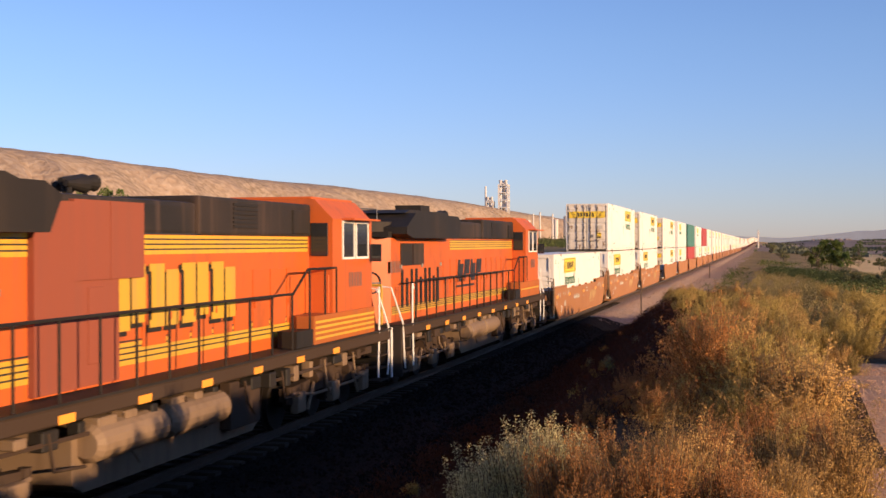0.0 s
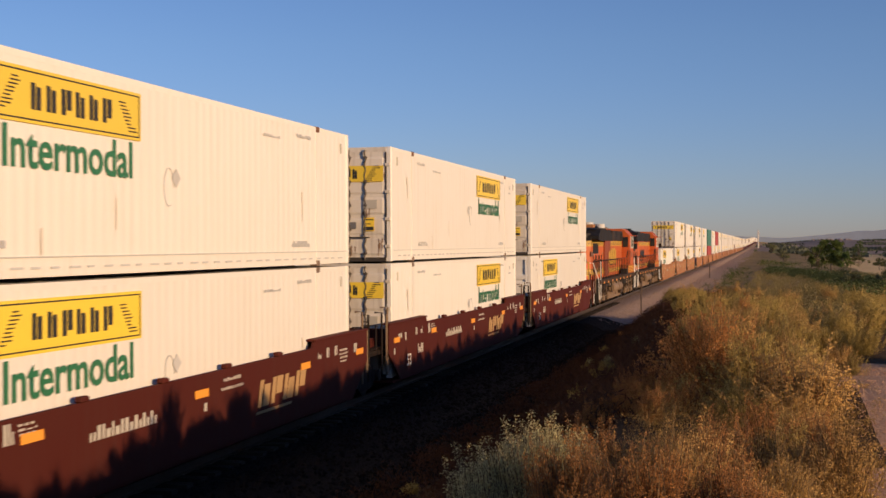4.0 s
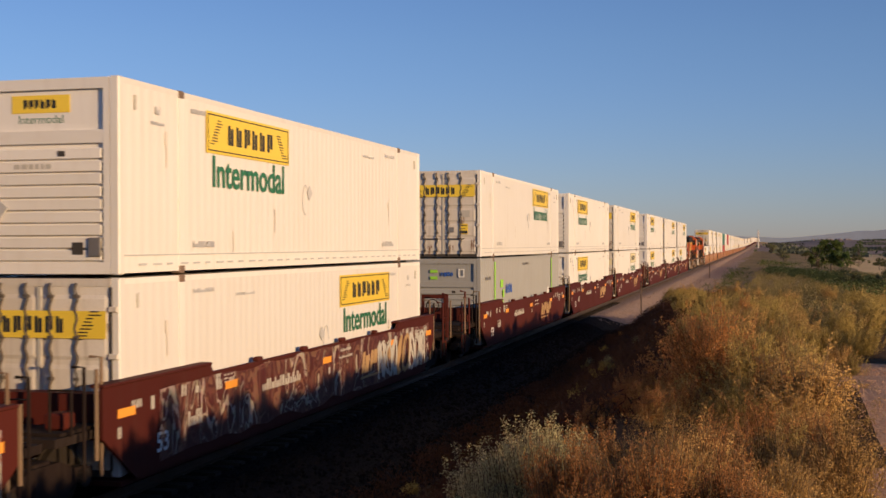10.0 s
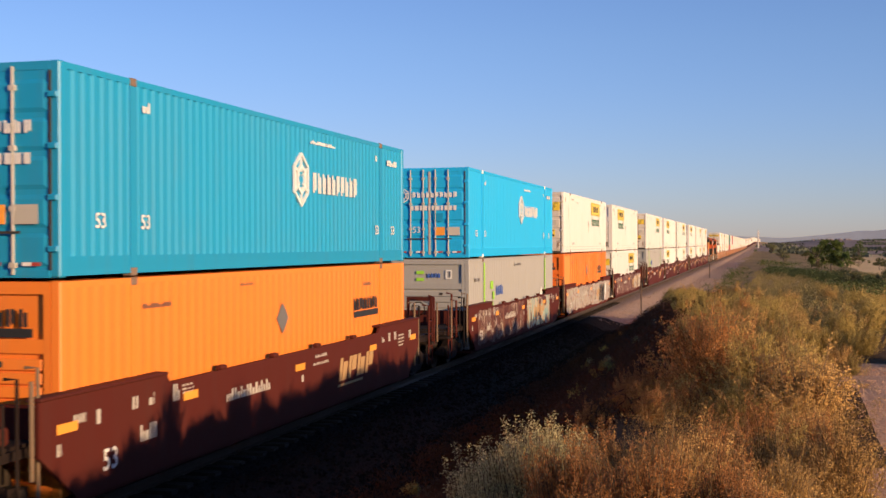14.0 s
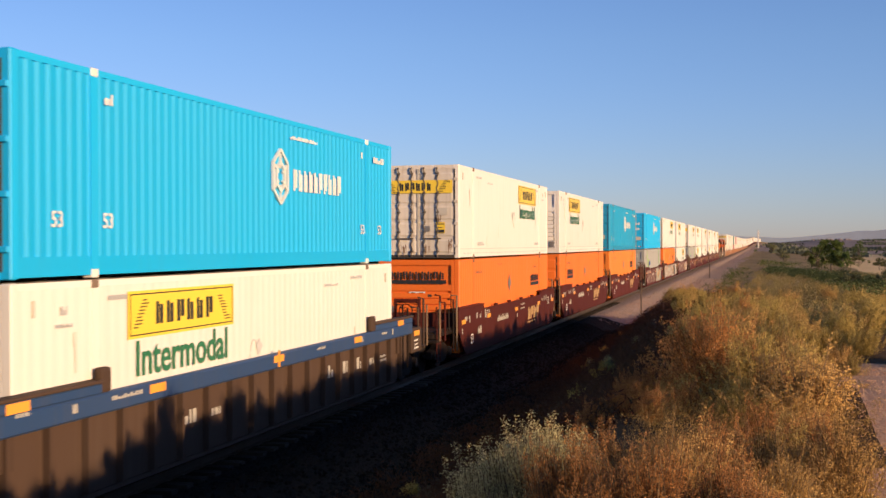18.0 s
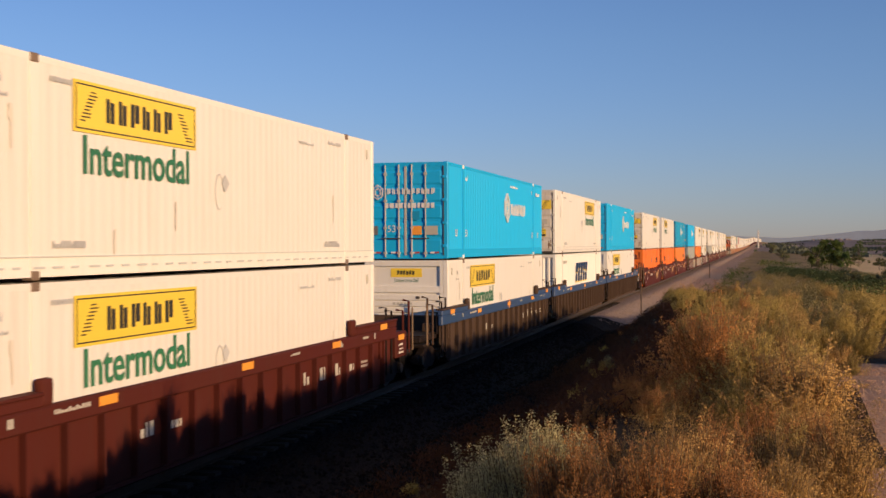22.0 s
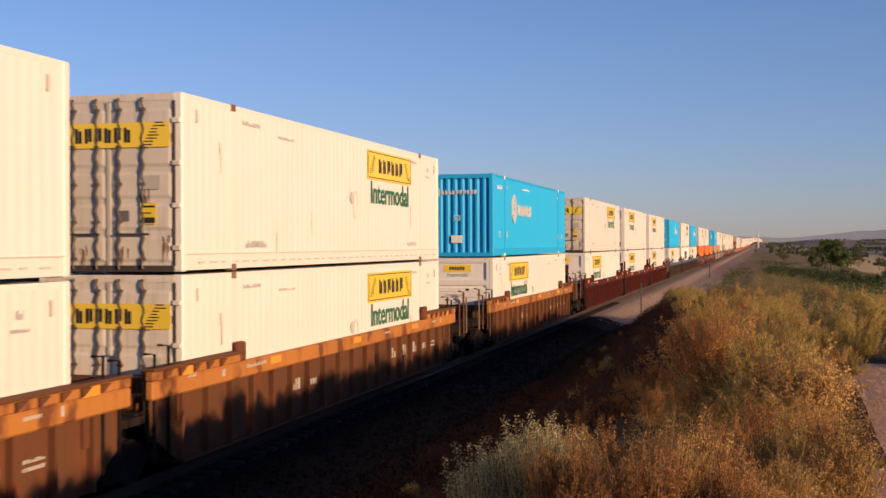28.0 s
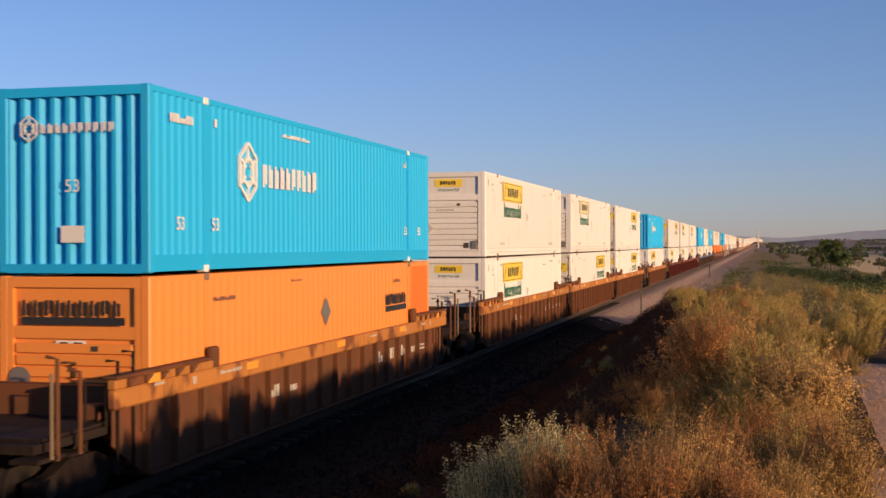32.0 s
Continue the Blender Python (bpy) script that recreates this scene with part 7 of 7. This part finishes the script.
# leaf colour of the far woods is paled to include haze
LEAF_FAR = foliage("haze_paled_wood_leaves", (0.10, 0.11, 0.065), (0.16, 0.165, 0.10), 0.2, 0.2)


def tree_belt():
    """Woods along the far plain, as loose leaf clumps."""
    r = random.Random(9)
    lv, lf = [], []
    for _ in range(1900):
        a, d = radians(r.uniform(-9.5, -0.45)), r.choice((r.uniform(520, 640), r.uniform(850, 1050), r.uniform(1300, 2400)))
        if noise.noise((a * 40, d * 0.004, 6)) < 0.14:
            continue
        h = 1.7 + 1.3 * noise.noise((a * 60, d * 0.01, 2))
        c = Vector((d * math.cos(a), d * math.sin(a), height(d * math.cos(a), d * math.sin(a))))
        for _ in range(7):
            p = c + Vector((r.gauss(0, 4), r.gauss(0, 4), h * r.random()))
            u = Vector((r.gauss(0, 1), r.gauss(0, 1), r.gauss(0, 1))).normalized() * r.uniform(0.8, 2.0)
            w = u.orthogonal().normalized() * r.uniform(0.5, 1.2)
            b = len(lv)
            lv += [p - u, p + w, p + u, p - w]
            lf.append((b, b + 1, b + 2, b + 3))
    me = bpy.data.meshes.new("tree_belt")
    me.from_pydata(lv, [], lf)
    me.materials.append(LEAF_FAR)
    return me


tagged(new("tree_belt", tree_belt()), "belts of far woods on the valley floor", "woods", kind="stuff")

# ---- lineside things ----
POST_WOOD = paint("dark_weathered_post", (0.07, 0.05, 0.04), 0.9, dirt=0.4, streak=False)
POLE_WHITE = paint("pale_concrete_pole", (0.55, 0.52, 0.47), 0.8, dirt=0.2)
post = tagged(new("marker_post"), "dark rusty marker post in the lineside gravel", "post")
part("shaft", soft_box(-0.05, 0.05, -0.04, 0.04, -0.3, 1.9, 0.012, 1), POST_WOOD, post)
part("top_cap", soft_box(-0.06, 0.06, -0.05, 0.05, 1.9, 1.96, 0.01, 1), CAR_DARK, post)
post.matrix_basis = pose(75, 6.95, height(75, 6.95))
small = tagged(new("marker_post"), "small dark lineside post beside the gravel", "post")
part("shaft", soft_box(-0.06, 0.06, -0.06, 0.06, -0.3, 1.7, 0.012, 1), POST_WOOD, small)
small.matrix_basis = pose(155, 6.0, height(155, 6.0))
pole = tagged(new("signal_mast"), "pale signal mast beside the far curve", "mast")
part("shaft", disc(bmesh.new(), (0, 0, 6.5), "z", 0.55, 0.4, 13.0, 12), POLE_WHITE, pole)
part("signal_head", soft_box(-0.4, 0.4, -0.8, 0.8, 9.4, 11.4, 0.08), POLE_WHITE, pole)
pole.matrix_basis = pose(900, 1.2, height(900, 1.2))
# fence behind the line
fence = tagged(new("fence"), "low wire fence with pale posts behind the line", "fence")
WIRE = paint("galvanised_wire", (0.4, 0.39, 0.37), 0.5, 0.5, dirt=0.2, streak=False)
FA, FB = Vector((56, 38, 0)), Vector((72, 38.5, 0))
for i in range(12):
    p = FA.lerp(FB, i / 11)
    piece("fence_post", "fence_post", lambda: boxed((-0.035, 0.035, -0.035, 0.035, -0.2, 0.85)), POLE_WHITE, fence, p.x, p.y, height(p.x, p.y))
for z in (0.25, 0.5, 0.75):
    part("fence_wire", tubes([(q.x, q.y, height(q.x, q.y) + z) for q in (FA.lerp(FB, k / 11) for k in range(12))], r=0.012, n=4), WIRE, fence)


# road works sign on the slope behind the line
sign = tagged(new("road_sign"), "orange diamond road works sign with a plate below", "road sign")
SIGN_ORANGE = paint("orange_sign_sheet", (0.75, 0.17, 0.01), 0.5, dirt=0.1, streak=False)
bm = bmesh.new()
prism(bm, [(-0.42, 1.5), (0, 1.92), (0.42, 1.5), (0, 1.08)], -0.012, 0.012)
board = part("diamond_board", bm, SIGN_ORANGE, sign, "orange diamond board")
part("board_lettering", boxed((-0.16, 0.12, -0.016, -0.012, 1.5, 1.56), (-0.2, 0.18, -0.016, -0.012, 1.38, 1.44)), INK, board)["kind"] = "stuff"
part("speed_plate", boxed((-0.24, 0.24, -0.012, 0.012, 0.6, 1.0)), SIGN_ORANGE, sign)
part("post", boxed((-0.03, 0.03, 0.014, 0.06, -0.3, 1.8)), POST_WOOD, sign)
SX, SYY = 55.4, 26.1
sign.matrix_basis = pose(SX, SYY, height(SX, SYY) - 0.6, 0, 0, -62)


# ---- cement works on the skyline ----
# concrete lightened so its colour includes the haze before it
CONCRETE = paint("haze_lightened_concrete", (0.60, 0.58, 0.55), 0.9, dirt=0.3)
works = tagged(new("cement_works"), "pale cement works with a tall preheater tower and stacks", "factory")
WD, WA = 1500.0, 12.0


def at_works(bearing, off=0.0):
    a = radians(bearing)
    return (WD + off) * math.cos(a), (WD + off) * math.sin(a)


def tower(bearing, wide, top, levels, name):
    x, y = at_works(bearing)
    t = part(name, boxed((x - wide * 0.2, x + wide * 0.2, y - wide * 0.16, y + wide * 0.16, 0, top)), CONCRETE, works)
    for k in range(levels):
        z = 12 + (top - 14) * k / max(1, levels - 1)
        part("floor_deck", boxed((x - wide / 2, x + wide / 2, y - wide / 2, y + wide / 2, z, z + 1.2)), CONCRETE, t)
        for dy in (-0.28, 0.28):
            part("cyclone", disc(bmesh.new(), (x - wide * 0.3, y + dy * wide, z + 4.2), "z", wide * 0.08, wide * 0.17, 5.6, 10), CONCRETE, t)
    part("top_drum", disc(bmesh.new(), (x, y, top + 2.0), "z", wide * 0.42, wide * 0.2, 4.0, 14), CONCRETE, t)
    for dx in (-1, 1):
        for dy in (-1, 1):
            part("column", boxed((x + dx * wide * 0.45 - 0.7, x + dx * wide * 0.45 + 0.7, y + dy * wide * 0.45 - 0.7, y + dy * wide * 0.45 + 0.7, 0, top)), CONCRETE, t)


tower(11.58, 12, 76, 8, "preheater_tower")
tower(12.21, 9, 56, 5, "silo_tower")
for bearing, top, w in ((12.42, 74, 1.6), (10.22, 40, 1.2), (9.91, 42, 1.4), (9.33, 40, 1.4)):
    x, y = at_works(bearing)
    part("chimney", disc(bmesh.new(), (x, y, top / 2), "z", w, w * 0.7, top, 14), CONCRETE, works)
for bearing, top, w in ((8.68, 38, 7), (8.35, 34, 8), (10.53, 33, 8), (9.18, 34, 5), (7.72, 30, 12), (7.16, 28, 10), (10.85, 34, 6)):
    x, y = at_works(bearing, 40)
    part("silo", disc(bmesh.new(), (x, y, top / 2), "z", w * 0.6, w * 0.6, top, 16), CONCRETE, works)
# far sheds
# one dull tint for walls and roofs, haze painted in
HAZY_WALL = paint("haze_tinted_shed_wall", (0.26, 0.22, 0.22), 0.9, dirt=0.3)
for k in range(9):
    a = radians(-2.3 - 0.19 * k - 0.05 * (k % 2))
    d = 2300 + 30 * (k % 3)
    b = tagged(new("shed"), "low pale shed far across the valley", "shed", "far sheds")
    part("wall", boxed((-5, 5, -3.2, 3.2, 0, 2.6)), HAZY_WALL, b)
    bm = bmesh.new()
    prism(bm, [(-5.2, 2.6), (5.2, 2.6), (0, 3.8)], -3.3, 3.3)
    part("roof", bm, HAZY_WALL, b)
    b.matrix_basis = pose(d * math.cos(a), d * math.sin(a), height(d * math.cos(a), d * math.sin(a)) - 0.3, 0, 0, 20 + 7 * (k % 3)) @ Matrix.Scale(0.8, 4)


def motions():
    for ob, s, z, turn in RUNNING:
        if s + SPEED * 32 < 590:
            times = (0.0, 32.0)
        else:
            times = [4.0 * k for k in range(9)]
        walk(ob, [(t, on_track(s + SPEED * t, z, turn)) for t in times])


motions()
